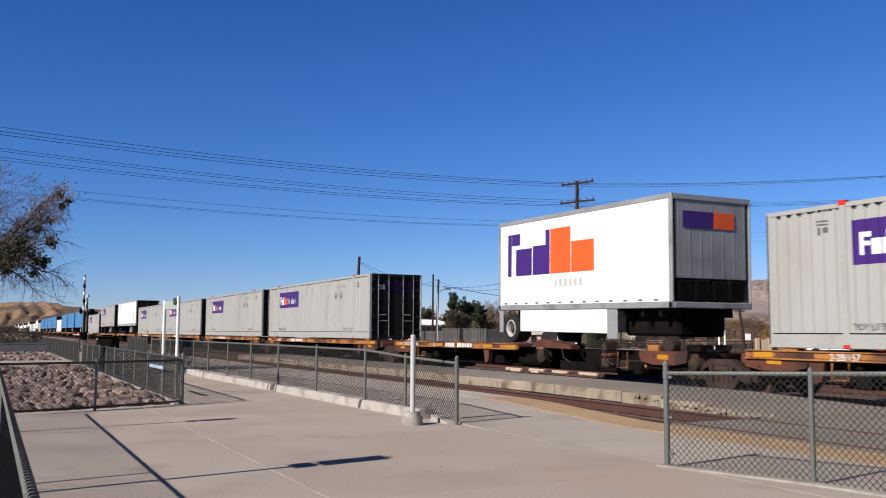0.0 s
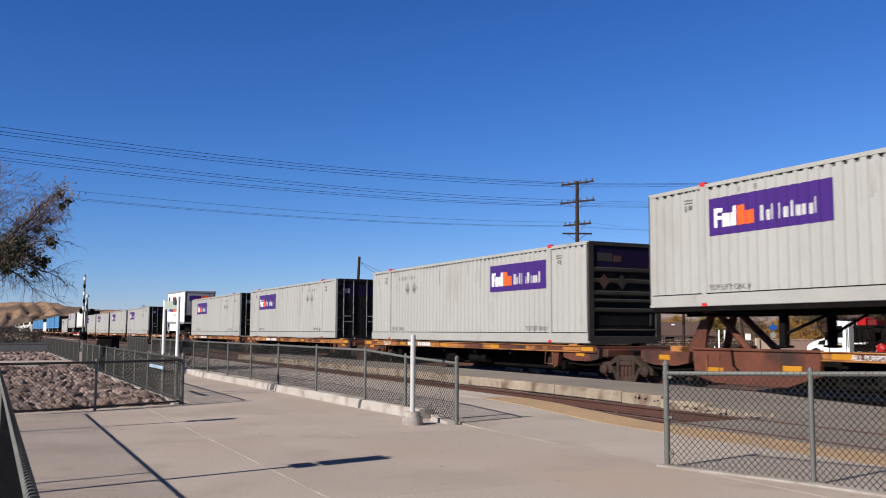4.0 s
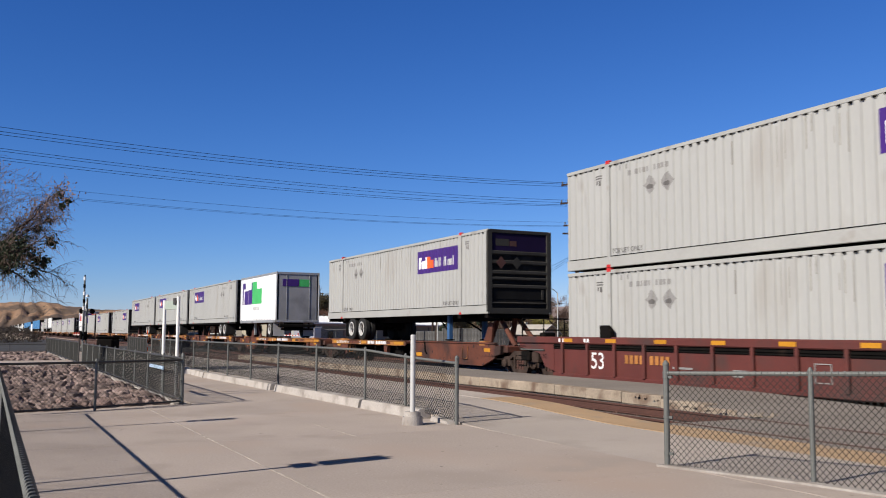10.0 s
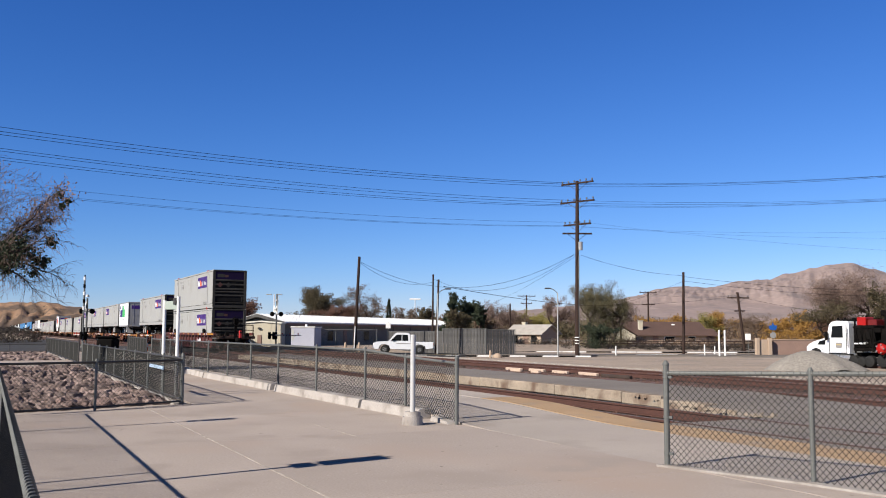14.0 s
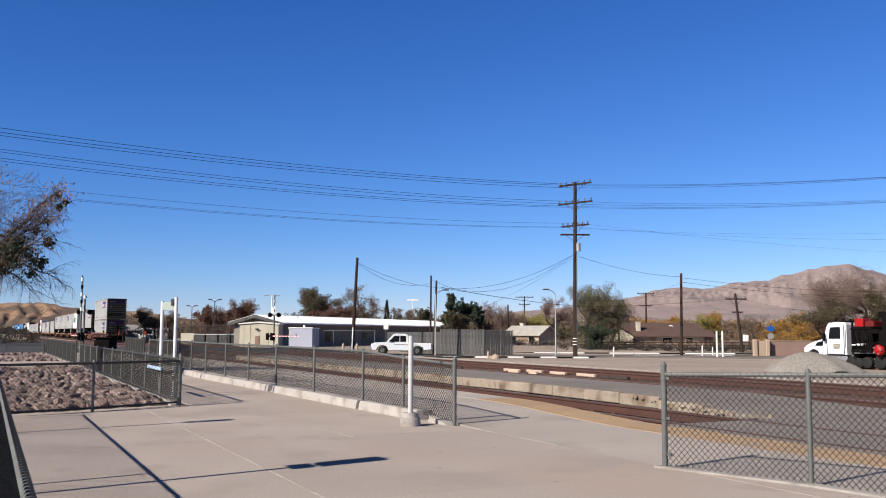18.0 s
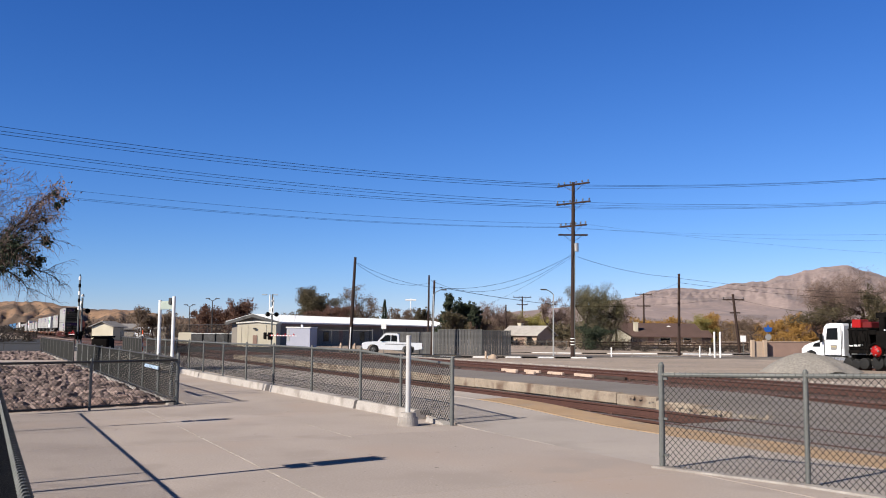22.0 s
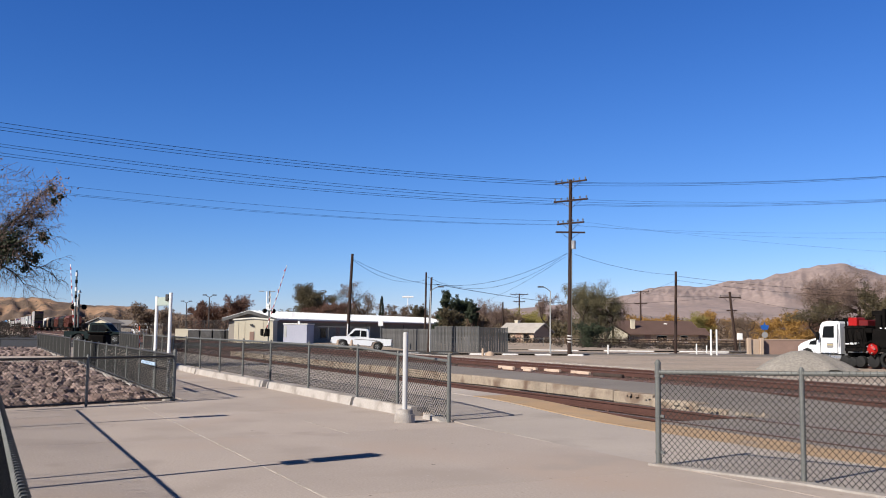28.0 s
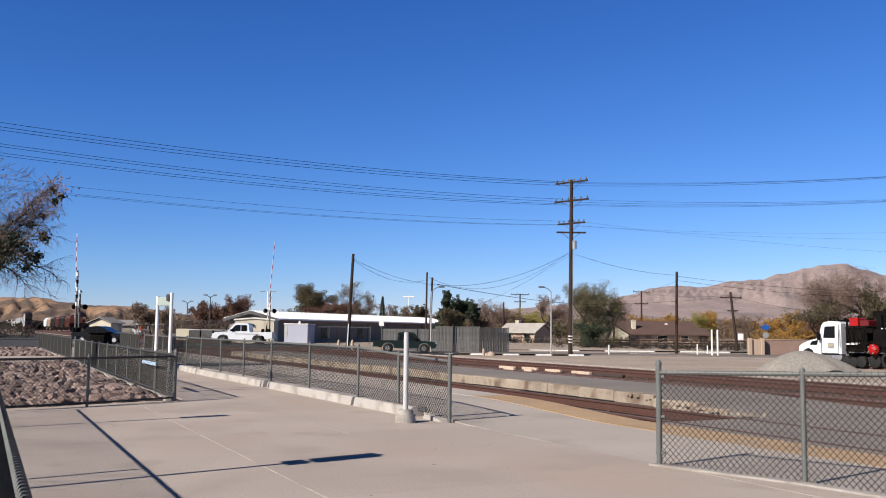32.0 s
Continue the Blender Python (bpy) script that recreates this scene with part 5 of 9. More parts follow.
        for y in (-0.45, 0.45):
            part("strut", Shape().tube((1.3, y, 0.95), (0.1, y * 0.8, 1.95), 0.085, n=8), SPINE, h)
            part("strut", Shape().tube((-0.5, y, 0.95), (-0.05, y * 0.8, 1.95), 0.10, n=8), SPINE, h)
        part("hitch_plate", Shape().prism([(-0.75, 0.95), (-0.2, 1.75), (0.05, 1.75), (-0.1, 0.95)], -0.62, -0.54), SPINE, h)
    # brake gear, tanks and pipes hanging in the dark under the deck
    for sx in (-3.6, -L + 3.3):
        for dx, zz in ((0.0, 0.55), (0.55, 0.46), (1.1, 0.6)):
            part("brake_gear", Shape().cbox(sx + dx - 0.18, sx + dx + 0.18, -1.1, -0.55, zz - 0.14, zz + 0.14, 0.04), GRIME if dx else DUSTYIRON, c)
        part("hand_hold", Shape().path([(sx, -1.27, 0.92), (sx, -1.3, 0.5), (sx + 0.4, -1.3, 0.5), (sx + 0.4, -1.27, 0.92)], 0.016, 5), DECKYEL, c)
    part("brake_pipe", Shape().path([(-L + 1, -0.5, 0.62), (-L / 2, -0.55, 0.5), (-1, -0.5, 0.62)], 0.025), GRIME, c)
    part("air_tank", Shape().tube((-L / 2 + 0.6, -0.8, 0.55), (-L / 2 + 1.8, -0.8, 0.55), 0.2, n=14), GRIME, c)
    part("valve_box", Shape().cbox(-L / 2 - 1.2, -L / 2 - 0.4, -1.0, -0.45, 0.36, 0.8, 0.05), GRIME, c)
    return c


def make_joint_gear(car, x0, x1):
    """Lowered hitch, levers, valves and wheels crowded on the car where a trailer's low rear hangs over it."""
    rnd = random.Random(77)
    part("hitch_arm", Shape().prism([(x0 + 0.4, 0.98), (x0 + 1.0, 1.22), (x0 + 2.6, 1.05), (x0 + 2.6, 0.94)], -1.2, -0.9), SPINE, car, "lowered rusty hitch arm")
    for k in range(16):
        x, z, w, h = rnd.uniform(x0, x1), rnd.uniform(0.45, 1.0), rnd.uniform(0.15, 0.6), rnd.uniform(0.08, 0.26)
        part("gear_piece", Shape().cbox(x, x + w, -1.26 + rnd.uniform(0, 0.25), -0.8, z, z + h, 0.03), (GRIME, SPINE, DUSTYIRON, GRIME, DECKYEL)[k % 5], car)
    for x, z, r in ((x0 + 1.0, 0.72, 0.24), (x1 - 1.4, 1.12, 0.22), (x1 - 0.5, 0.66, 0.18)):
        part("gear_drum", Shape().disc_y(x, -1.24, -0.95, z, [(0, r * 0.4), (0.1, r * 0.9), (0.3, r), (1, r)], 16), DUSTYIRON, car)
    xb = x0 + 0.5
    st = part("brake_stand", Shape().cbox(xb - 0.06, xb + 0.06, 0.5, 0.62, 1.0, 1.75, 0.02), GRIME, car)
    ring = [(xb + 0.10 + 0.30 * math.cos(k * math.pi / 9), 0.45, 1.7 + 0.34 * math.sin(k * math.pi / 9)) for k in range(19)]
    part("brake_wheel", Shape().path(ring, 0.04, 6), GRIME, st)
    for k in range(4):
        part("lever", Shape().path([(x0 + 1.2 + k, -1.24, 0.95), (x0 + 1.35 + k, -1.3, 0.7), (x0 + 1.7 + k, -1.28, 0.55)], 0.022, 5), DUSTYIRON if k % 2 else GRIME, car)


def make_far_car(L):
    """A spine car at the distant head of the train."""
    c = thing("spine_car", pose(0, 0, 0), "distant orange-brown spine railcar", "railcar", "spine railcars")
    part("centre_sill", Shape().cbox(-L + 0.4, -0.4, -0.4, 0.4, 0.42, 0.95, 0.03), GRIME, c)
    part("deck", Shape().cbox(-L + 1, -1, -1.28, 1.28, 0.93, 1.04, 0.015), SPINE, c)
    part("side_rail", Shape().cbox(-L + 1, -1, -1.31, -1.28, 0.88, 1.045, 0.01), DECKYEL, c)
    part("side_sill", Shape().cbox(-L + 2.9, -2.9, -0.62, -0.4, 0.30, 0.92, 0.03), GRIME, c)
    return c


def make_well_car():
    """A double-stack well car; x = 0 at its rear end, 22.5 m long."""
    L = 22.4
    c = thing("well_car", pose(0, 0, 0), "red-brown double-stack well railcar with yellow reflectors", "railcar")
    a, b = -L + 2.6, -2.6
    for y in (-1, 1):
        s = part("side_wall", Shape().cbox(a, b, y * 1.40 - 0.03, y * 1.40 + 0.03, 0.22, 1.12, 0.02), WELLRED, c)
        part("top_chord", Shape().cbox(a - 2.0, b + 1.2, y * 1.42 - 0.08, y * 1.42 + 0.08, 1.10, 1.30, 0.025), WELLRED, s)
        part("end_side", Shape().prism([(a - 1.95, 0.98), (a - 1.95, 1.12), (a, 1.12), (a, 0.3), (a - 0.5, 0.42), (a - 0.8, 0.8)], y * 1.40 - 0.03, y * 1.40 + 0.03), WELLRED, s)
        part("bottom_chord", Shape().cbox(a, b, y * 1.40 - 0.08, y * 1.40 + 0.08, 0.14, 0.26, 0.02), WELLRED, s)
        x = a + 0.5
        while x < b:
            part("rib", Shape().cbox(x - 0.05, x + 0.05, y * 1.47 - 0.05, y * 1.47 + 0.05, 0.24, 1.12, 0.02), WELLRED, s)
            x += 1.22
        if y < 0:
            x = a + 0.6
            while x < b:
                part("reflector", Shape().box(x, x + 0.45, -1.512, -1.502, 1.15, 1.25), REFLECT, s)
                x += 2.0
            part("reflector", Shape().box(b - 1.0, b + 0.9, -1.512, -1.502, 1.15, 1.26), REFLECT, s)
            for z in (1.03, 0.97):
                part("train_line", Shape().tube((a, -1.45, z), (b, -1.45, z), 0.018, n=6), GRIME, s)
            # black strip paints the top chord's shade on the wall below it
            part("under_chord", Shape().box(a, b, -1.437, -1.433, 0.99, 1.09), GRIME, s)
            mk = Shape()
            for x in (a + 0.35, a + 0.55, a + 1.6, a + 1.75, a + 13.3, a + 13.45, a + 13.6, a + 15.0, a + 15.12, a + 15.9, a + 16.05):
                mk.box(x, x + 0.09, -1.512, -1.502, 1.15, 1.25)
            part("chord_marks", mk, LOGOWHITE, s)["kind"] = "stuff"
            lettering("53", 0.64, LOGOWHITE, s, pose(a + 1.83, -1.44, 0.44, 90, 0, 0))
            nb = Shape()
            for i in range(9):
                if i != 4:
                    nb.box(a + 3.35 + i * 0.2, a + 3.48 + i * 0.2, -1.448, -1.436, 0.62, 0.84)
            part("number_stencil", nb, DECKYEL, s)["kind"] = "stuff"
            for x0, w in ((6.2, 0.7), (8.2, 0.4), (15.5, 0.6), (17.6, 0.5)):
                part("data_stencil", Shape().box(a + x0 - 1, a + x0 - 1 + w, -1.448, -1.436, 0.55, 0.60).box(a + x0 - 1, a + x0 - 1 + w * 0.8, -1.448, -1.436, 0.44, 0.49), PALEGREY, s)
    part("well_floor", Shape().box(a, b, -1.35, 1.35, 0.16, 0.24), WELLRED, c)
    for x0, x1, d in ((-L + 0.5, a + 0.05, 1), (b - 0.05, -0.5, -1)):
        e = part("end_deck", Shape().cbox(x0, x1, -1.35, 1.35, 0.86, 1.08, 0.03), DUSTYIRON, c)
        part("bulkhead", Shape().cbox((x1 - 0.1) if d > 0 else x0, x1 if d > 0 else x0 + 0.1, -1.4, 1.4, 0.3, 1.12, 0.02), WELLRED, e)
        xr = x0 if d > 0 else x1
        rl = Shape()
        for y in (-1.2, -0.4, 0.4, 1.2):
            rl.tube((xr - 0.05 * d, y, 1.05), (xr - 0.05 * d, y, 1.86), 0.022, n=6)
        rl.tube((xr - 0.05 * d, -1.2, 1.86), (xr - 0.05 * d, 1.2, 1.86), 0.022, n=6)
        rl.tube((xr - 0.05 * d, -1.2, 1.5), (xr - 0.05 * d, 1.2, 1.5), 0.022, n=6)
        part("hand_rail", rl, GRIME, e)
        lad = Shape()
        for z in (0.4, 0.7, 1.0):
            lad.tube((xr + 0.1 * d, -1.42, z), (xr + 0.55 * d, -1.42, z), 0.018, n=6)
        part("ladder", lad, GRIME, e)
        part("coupler", Shape().cbox(min(xr, xr - 0.75 * d), max(xr, xr - 0.75 * d), -0.16, 0.16, 0.66, 0.94, 0.05), GRIME, e)
        for y in (-1, 1):
            gx = -11.2 - d * 6.0
            part("guide_block", Shape().prism([(gx - 0.24, 1.28), (gx - 0.24, 1.62), (gx + 0.02, 1.62), (gx + 0.22, 1.46), (gx + 0.22, 1.28)], y * 1.44 - 0.07, y * 1.44 + 0.07), GRIME, e)
        for k, (dx, y0, z0, w, h) in enumerate(((0.2, -1.42, 0.55, 0.5, 0.3), (0.8, -1.40, 0.5, 0.35, 0.42), (1.3, -1.43, 0.62, 0.45, 0.2), (0.5, -1.38, 1.08, 0.7, 0.16), (1.25, -1.4, 1.08, 0.3, 0.34))):
            xx = xr + d * dx
            part("end_gear", Shape().cbox(*sorted((xx, xx + d * w)), y0, y0 + 0.4, z0, z0 + h, 0.03), (GRIME, DUSTYIRON)[k % 2], e)
        part("safety_bar", Shape().tube((xr + d * 0.3, -1.46, 0.9), (xr + d * 1.6, -1.46, 0.9), 0.022, n=6), GALV, e)
    return c


def brake_wheel(car):
    """Hand brake wheel on a stand at the rear end of the last car."""
    st = part("brake_stand", Shape().cbox(-0.62, -0.48, -0.2, 0.0, 1.0, 2.1, 0.03), GRIME, car)
    ring = [(-0.30, -0.1 + 0.34 * math.cos(k * math.pi / 10), 2.15 + 0.34 * math.sin(k * math.pi / 10)) for k in range(21)]
    part("brake_wheel", Shape().path(ring, 0.028, 6), GRIME, st)
    for k in range(5):
        part("spoke", Shape().tube((-0.34, -0.1, 2.15), (-0.30, -0.1 + 0.33 * math.cos(k * 1.257), 2.15 + 0.33 * math.sin(k * 1.257)), 0.018, n=5), GRIME, st)
    part("gear_case", Shape().cbox(-0.62, -0.36, -0.28, 0.08, 1.95, 2.38, 0.06), GRIME, st)
    for x, y, z in ((-1.9, -1.3, 1.3), (-1.1, -1.2, 1.25), (-1.5, -0.7, 1.35), (-0.8, 0.6, 1.3)):
        part("rigging", Shape().cbox(x, x + 0.35, y, y + 0.3, 1.05, z, 0.04), GRIME, car)
    rnd = random.Random(3)
    for k in range(7):
        cx, cz, r = -7.62 + 0.18 * k, 0.72 + rnd.uniform(-0.06, 0.08), rnd.uniform(0.07, 0.15)
        scr = [(cx + r * 1.3 * math.cos(j * 0.7 + k) + 0.012 * j, -1.445, cz + r * math.sin(j * 0.7 * (1 + 0.1 * k))) for j in range(14)]
        part("graffiti", Shape().path(scr, 0.013, 4), LOGOWHITE, car)
    for x in (-10.35, -4.15):
        for z0, z1 in ((0.42, 0.44), (0.80, 0.82)):
            part("stencil_bar", Shape().box(x, x + 0.42, -1.45, -1.436, z0, z1), PALEGREY, car)
        for x0 in (x, x + 0.4):
            part("stencil_bar", Shape().box(x0, x0 + 0.02, -1.45, -1.436, 0.44, 0.80), PALEGREY, car)
    return car


def make_end_marker():
    m = thing("end_of_train_device", pose(0, 0, 0), "red end-of-train marker unit on the last coupler", "marker")
    part("housing", Shape().cbox(-0.1, 0.09, -0.1, 0.1, 0.0, 0.54, 0.04), REDMARK, m)
    part("mount", Shape().cbox(-0.28, -0.09, -0.06, 0.06, -0.14, 0.3, 0.02), GRIME, m)
    part("lens", Shape().tube((0.085, 0, 0.42), (0.115, 0, 0.42), 0.07, n=14), GLASS, m)
    return m


def make_pup(z_floor, drop, accent, group):
    """A 28 foot white van trailer about its middle; doors at +x, origin on the deck. drop: a low-floor body with side skirts."""
    L, a, b, top = 8.54, 4.27, 1.295, 3.90
    t = thing("van_trailer", pose(0, 0, 0), "white van trailer with a large two-colour block mark" + (" and low skirts" if drop else ""), "trailer", group)
    for y in (-1, 1):
        ys = (y * b - 0.02, y * b + 0.02)
        part("side_wall", Shape().cbox(-a, a, *ys, z_floor + 0.14, top - 0.1, 0.01), TRAILERWHITE, t)
        part("top_rail", Shape().cbox(-a, a, y * b - 0.035, y * b + 0.035, top - 0.14, top, 0.015), ALU, t)
        part("bottom_rail", Shape().cbox(-a, a, y * b - 0.03, y * b + 0.03, z_floor, z_floor + 0.17, 0.015), ALU, t)
        rv = Shape()
        x = -a + 0.4
        while x < a - 0.2:
            rv.box(x, x + 0.16, y * b - 0.033, y * b + 0.033, z_floor + 0.19, z_floor + 0.235)
            x += 0.62
        part("reflector_row", rv, DECALGREY, t)
        for x in (-a, a - 0.14):
            part("corner_post", Shape().cbox(x, x + 0.14, y * b - 0.03, y * b + 0.03, z_floor, top, 0.015), ALU, t)
        f = y < 0
        y2 = (y * b - 0.027, y * b - 0.018) if f else (y * b + 0.018, y * b + 0.027)

        def blk(u0, u1, z0, z1, mat, nm):
            xs = (-a + u0, -a + u1) if f else (a - u1, a - u0)
            part(nm, Shape().box(*xs, *y2, z0, z1), mat, t)
        zl = 2.1 if drop else 2.1
        s = 1.0 if drop else 1.05
        # dark letters group and accent letters group, drawn as plain blocks
        blk(0.60, 0.83, zl, zl + 1.35 * s, PURPLE, "mark_block")
        blk(0.85, 1.35, zl + 0.98 * s, zl + 1.35 * s, PURPLE, "mark_block")
        blk(1.10, 2.05, zl, zl + 0.85 * s, PURPLE, "mark_block")
        blk(2.10, 3.05, zl, zl + 0.90 * s, PURPLE, "mark_block")
        blk(2.82, 3.05, zl + 0.90 * s, zl + 1.35 * s, PURPLE, "mark_block")
        blk(3.08, 4.15, zl, zl + 1.35 * s, accent, "accent_block")
        blk(4.18, 5.30, zl, zl + 0.90 * s, accent, "accent_block")
        for i in range(6):
            blk(3.3 + i * 0.25, 3.3 + i * 0.25 + 0.17, zl - 0.40, zl - 0.18, PALEBAR, "small_bar")
    part("roof", Shape().cbox(-a, a, -b + 0.03, b - 0.03, top - 0.05, top - 0.01, 0.01), ALU, t)
    part("nose", Shape().cbox(-a, -a + 0.05, -b + 0.03, b - 0.03, z_floor, top - 0.05, 0.02), TRAILERWHITE, t)
    part("floor", Shape().box(-a + 0.05, a - 0.05, -b + 0.04, b - 0.04, z_floor + 0.02, z_floor + 0.14), GRIME, t)
    # rear
    part("rear_header", Shape().cbox(a - 0.08, a, -b + 0.03, b - 0.03, top - 0.16, top - 0.02, 0.02), ALU, t)
    part("rear_sill", Shape().cbox(a - 0.1, a + 0.02, -b + 0.03, b - 0.03, z_floor, z_floor + 0.16, 0.02), ALU, t)
    # white rear door greyed, so that its colour carries the shade of this end
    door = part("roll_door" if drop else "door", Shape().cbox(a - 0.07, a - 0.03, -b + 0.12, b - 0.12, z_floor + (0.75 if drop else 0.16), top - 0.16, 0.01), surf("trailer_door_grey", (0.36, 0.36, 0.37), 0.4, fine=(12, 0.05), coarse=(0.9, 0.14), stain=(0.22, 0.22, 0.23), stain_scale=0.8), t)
    if drop:
        for i in range(7):
            y = -b + 0.2 + i * 0.365
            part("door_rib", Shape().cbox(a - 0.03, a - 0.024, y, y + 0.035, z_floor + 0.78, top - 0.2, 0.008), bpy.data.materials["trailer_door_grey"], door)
        for i in range(4):
            y = -b + 0.18 + i * 0.58
            part("dark_panel", Shape().cbox(a - 0.06, a - 0.02, y, y + 0.48, z_floor + 0.2, z_floor + 0.7, 0.01), GRIME, t)
    else:
        for y in (-0.7, 0.7):
            part("lock_rod", Shape().tube((a - 0.01, y, z_floor + 0.1), (a - 0.01, y, top - 0.1), 0.012, n=8), ALU, door)
    zz = top - 0.85
    part("mark_block", Shape().box(a - 0.03, a - 0.008, -0.95, 0.05, zz, zz + 0.42), PURPLE, door)
    part("accent_block", Shape().box(a - 0.03, a - 0.008, 0.08, 0.75, zz, zz + 0.42), accent, door)
    # running gear: single axle, at the front of the drop-floor trailer and at the rear of the other
    wx = -3.55 if drop else 2.75
    r = 0.44 if drop else 0.5
    part("axle", Shape().tube((wx, -1.1, r), (wx, 1.1, r), 0.07, n=8), GRIME, t)
    make_wheel(t, wx, -1.27, -0.72, r, r)
    make_wheel(t, wx, 1.27, 0.72, r, r)
    part("suspension", Shape().cbox(wx - 0.7, wx + 0.7, -0.6, 0.6, r, z_floor + 0.05, 0.05), GRIME, t)
    if drop:
        part("rear_frame", Shape().cbox(1.7, 3.9, -0.8, 0.8, 0.3, z_floor, 0.08), GRIME, t)
        for x in (2.1, 2.9, 3.6):
            part("frame_member", Shape().cbox(x, x + 0.12, -1.2, 1.2, z_floor - 0.22, z_floor, 0.01), GRIME, t)
        for y in (-1, 1):
            part("skirt", Shape().cbox(-2.95, 1.55, y * 1.27 - 0.02, y * 1.27 + 0.02, 0.35, z_floor + 0.02, 0.02), TRAILERWHITE, t)
            part("skirt_edge", Shape().cbox(1.55, 2.0, y * 1.26 - 0.025, y * 1.26 + 0.025, 0.2, z_floor + 0.02, 0.02), ALU, t)
            part("wheel_arch", Shape().cbox(-4.27, -4.05, y * 1.26 - 0.025, y * 1.26 + 0.025, 0.3, z_floor + 0.02, 0.02), ALU, t)
    else:
        for y in (-0.8, 0.8):
            part("landing_leg", Shape().cbox(-2.3, -2.16, y - 0.07, y + 0.07, 0.15, z_floor, 0.01), ALU, t)
        flap = surf("mud_flap_white", (0.5, 0.5, 0.5), 0.6)
        for y in (-1.25, 0.6):
            part("mud_flap", Shape().box(wx + 0.75, wx + 0.78, y, y + 0.65, 0.1, z_floor), flap, t)
        part("rear_bumper_bar", Shape().cbox(a - 0.3, a + 0.06, -1.1, 1.1, 0.62, 0.8, 0.03), GRIME, t)
        part("rear_guard", Shape().cbox(a - 0.1, a, -1.0, 1.0, 0.45, 0.56, 0.02).cbox(a - 0.1, a, -0.75, -0.65, 0.5, z_floor, 0.01).cbox(a - 0.1, a, 0.65, 0.75, 0.5, z_floor, 0.01), GRIME, t)
    return t


BOXLABEL = "light grey ribbed freight container with a purple block-mark panel"
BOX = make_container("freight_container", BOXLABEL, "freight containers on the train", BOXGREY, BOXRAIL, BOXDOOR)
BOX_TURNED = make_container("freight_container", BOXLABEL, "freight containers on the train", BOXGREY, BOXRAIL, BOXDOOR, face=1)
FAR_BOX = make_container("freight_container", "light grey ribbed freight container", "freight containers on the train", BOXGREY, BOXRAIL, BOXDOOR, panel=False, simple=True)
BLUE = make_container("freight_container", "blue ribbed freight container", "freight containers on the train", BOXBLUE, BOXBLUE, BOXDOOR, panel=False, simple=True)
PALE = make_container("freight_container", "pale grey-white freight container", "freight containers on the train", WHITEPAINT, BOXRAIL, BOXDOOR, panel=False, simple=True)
CHASSIS = make_chassis()
CHASSIS_BLUE = make_chassis(surf("faded_blue_paint", (0.05, 0.14, 0.32), 0.6, fine=(15, 0.1)))
BOGIE = make_bogie()
Z_SPINE, Z_ROAD, DECK = 1.05, 1.98, 0.98
USED = set()


def put(kind, q, z, turn=0.0):
    ob = kind if kind.name not in USED else copy_thing(kind, pose(0, 0, 0))
    USED.add(kind.name)
    return on_train(ob, q, z, turn)


def load(kind, q_front, on_chassis=False, turned=False):
    """A container whose front end (towards the train's head) is q_front metres ahead of the train's end."""
    q = q_front - L53 / 2
    if kind is BOX and turned:
        kind = BOX_TURNED
    put(kind, q, Z_ROAD if on_chassis else Z_SPINE, 180.0 if turned else 0.0)
    if on_chassis:
        put(CHASSIS_BLUE if q_front < 40 else CHASSIS, q, DECK, 180.0 if turned else 0.0)


# double stack at the end of the train
put(BOX_TURNED, 8.1, 0.16, 180.0)
put(BOX_TURNED, 8.1, 3.13, 180.0)
on_train(brake_wheel(make_well_car()), -3.1, RAIL_Z)
on_train(make_end_marker(), -3.55, 0.865)
for q, chas, turned in ((37.1, True, True), (72.3, True, False), (89.5, True, False), (106.7, True, False), (125.5, False, True), (146.4, False, False), (165.3, False, False),
                        (204.5, False, False), (222.3, False, False), (240.5, False, False), (258.1, False, False)):
    load(BOX, q, chas, turned)
on_train(make_pup(0.90, False, LOGOGREEN, "van trailers on the train"), 54.72 - 4.27, DECK)
on_train(make_pup(1.02, True, LOGOORANGE, "van trailers on the train"), 176.9 - 4.27, DECK + 0.02, 0.0, 0.7)
load(PALE, 276.2, True)
load(BOX, 296.5, True)
load(BOX, 315.5, False)
for q in (342.5, 361.0, 379.0):
    load(BLUE, q, True)
load(PALE, 396.0, False)
for q in (415.0, 433.5, 452.0, 471.0):
    load(BLUE, q, True)
for i in range(19):
    load(PALE if i % 3 else FAR_BOX, 491.0 + 18.6 * i, i % 4 == 1)

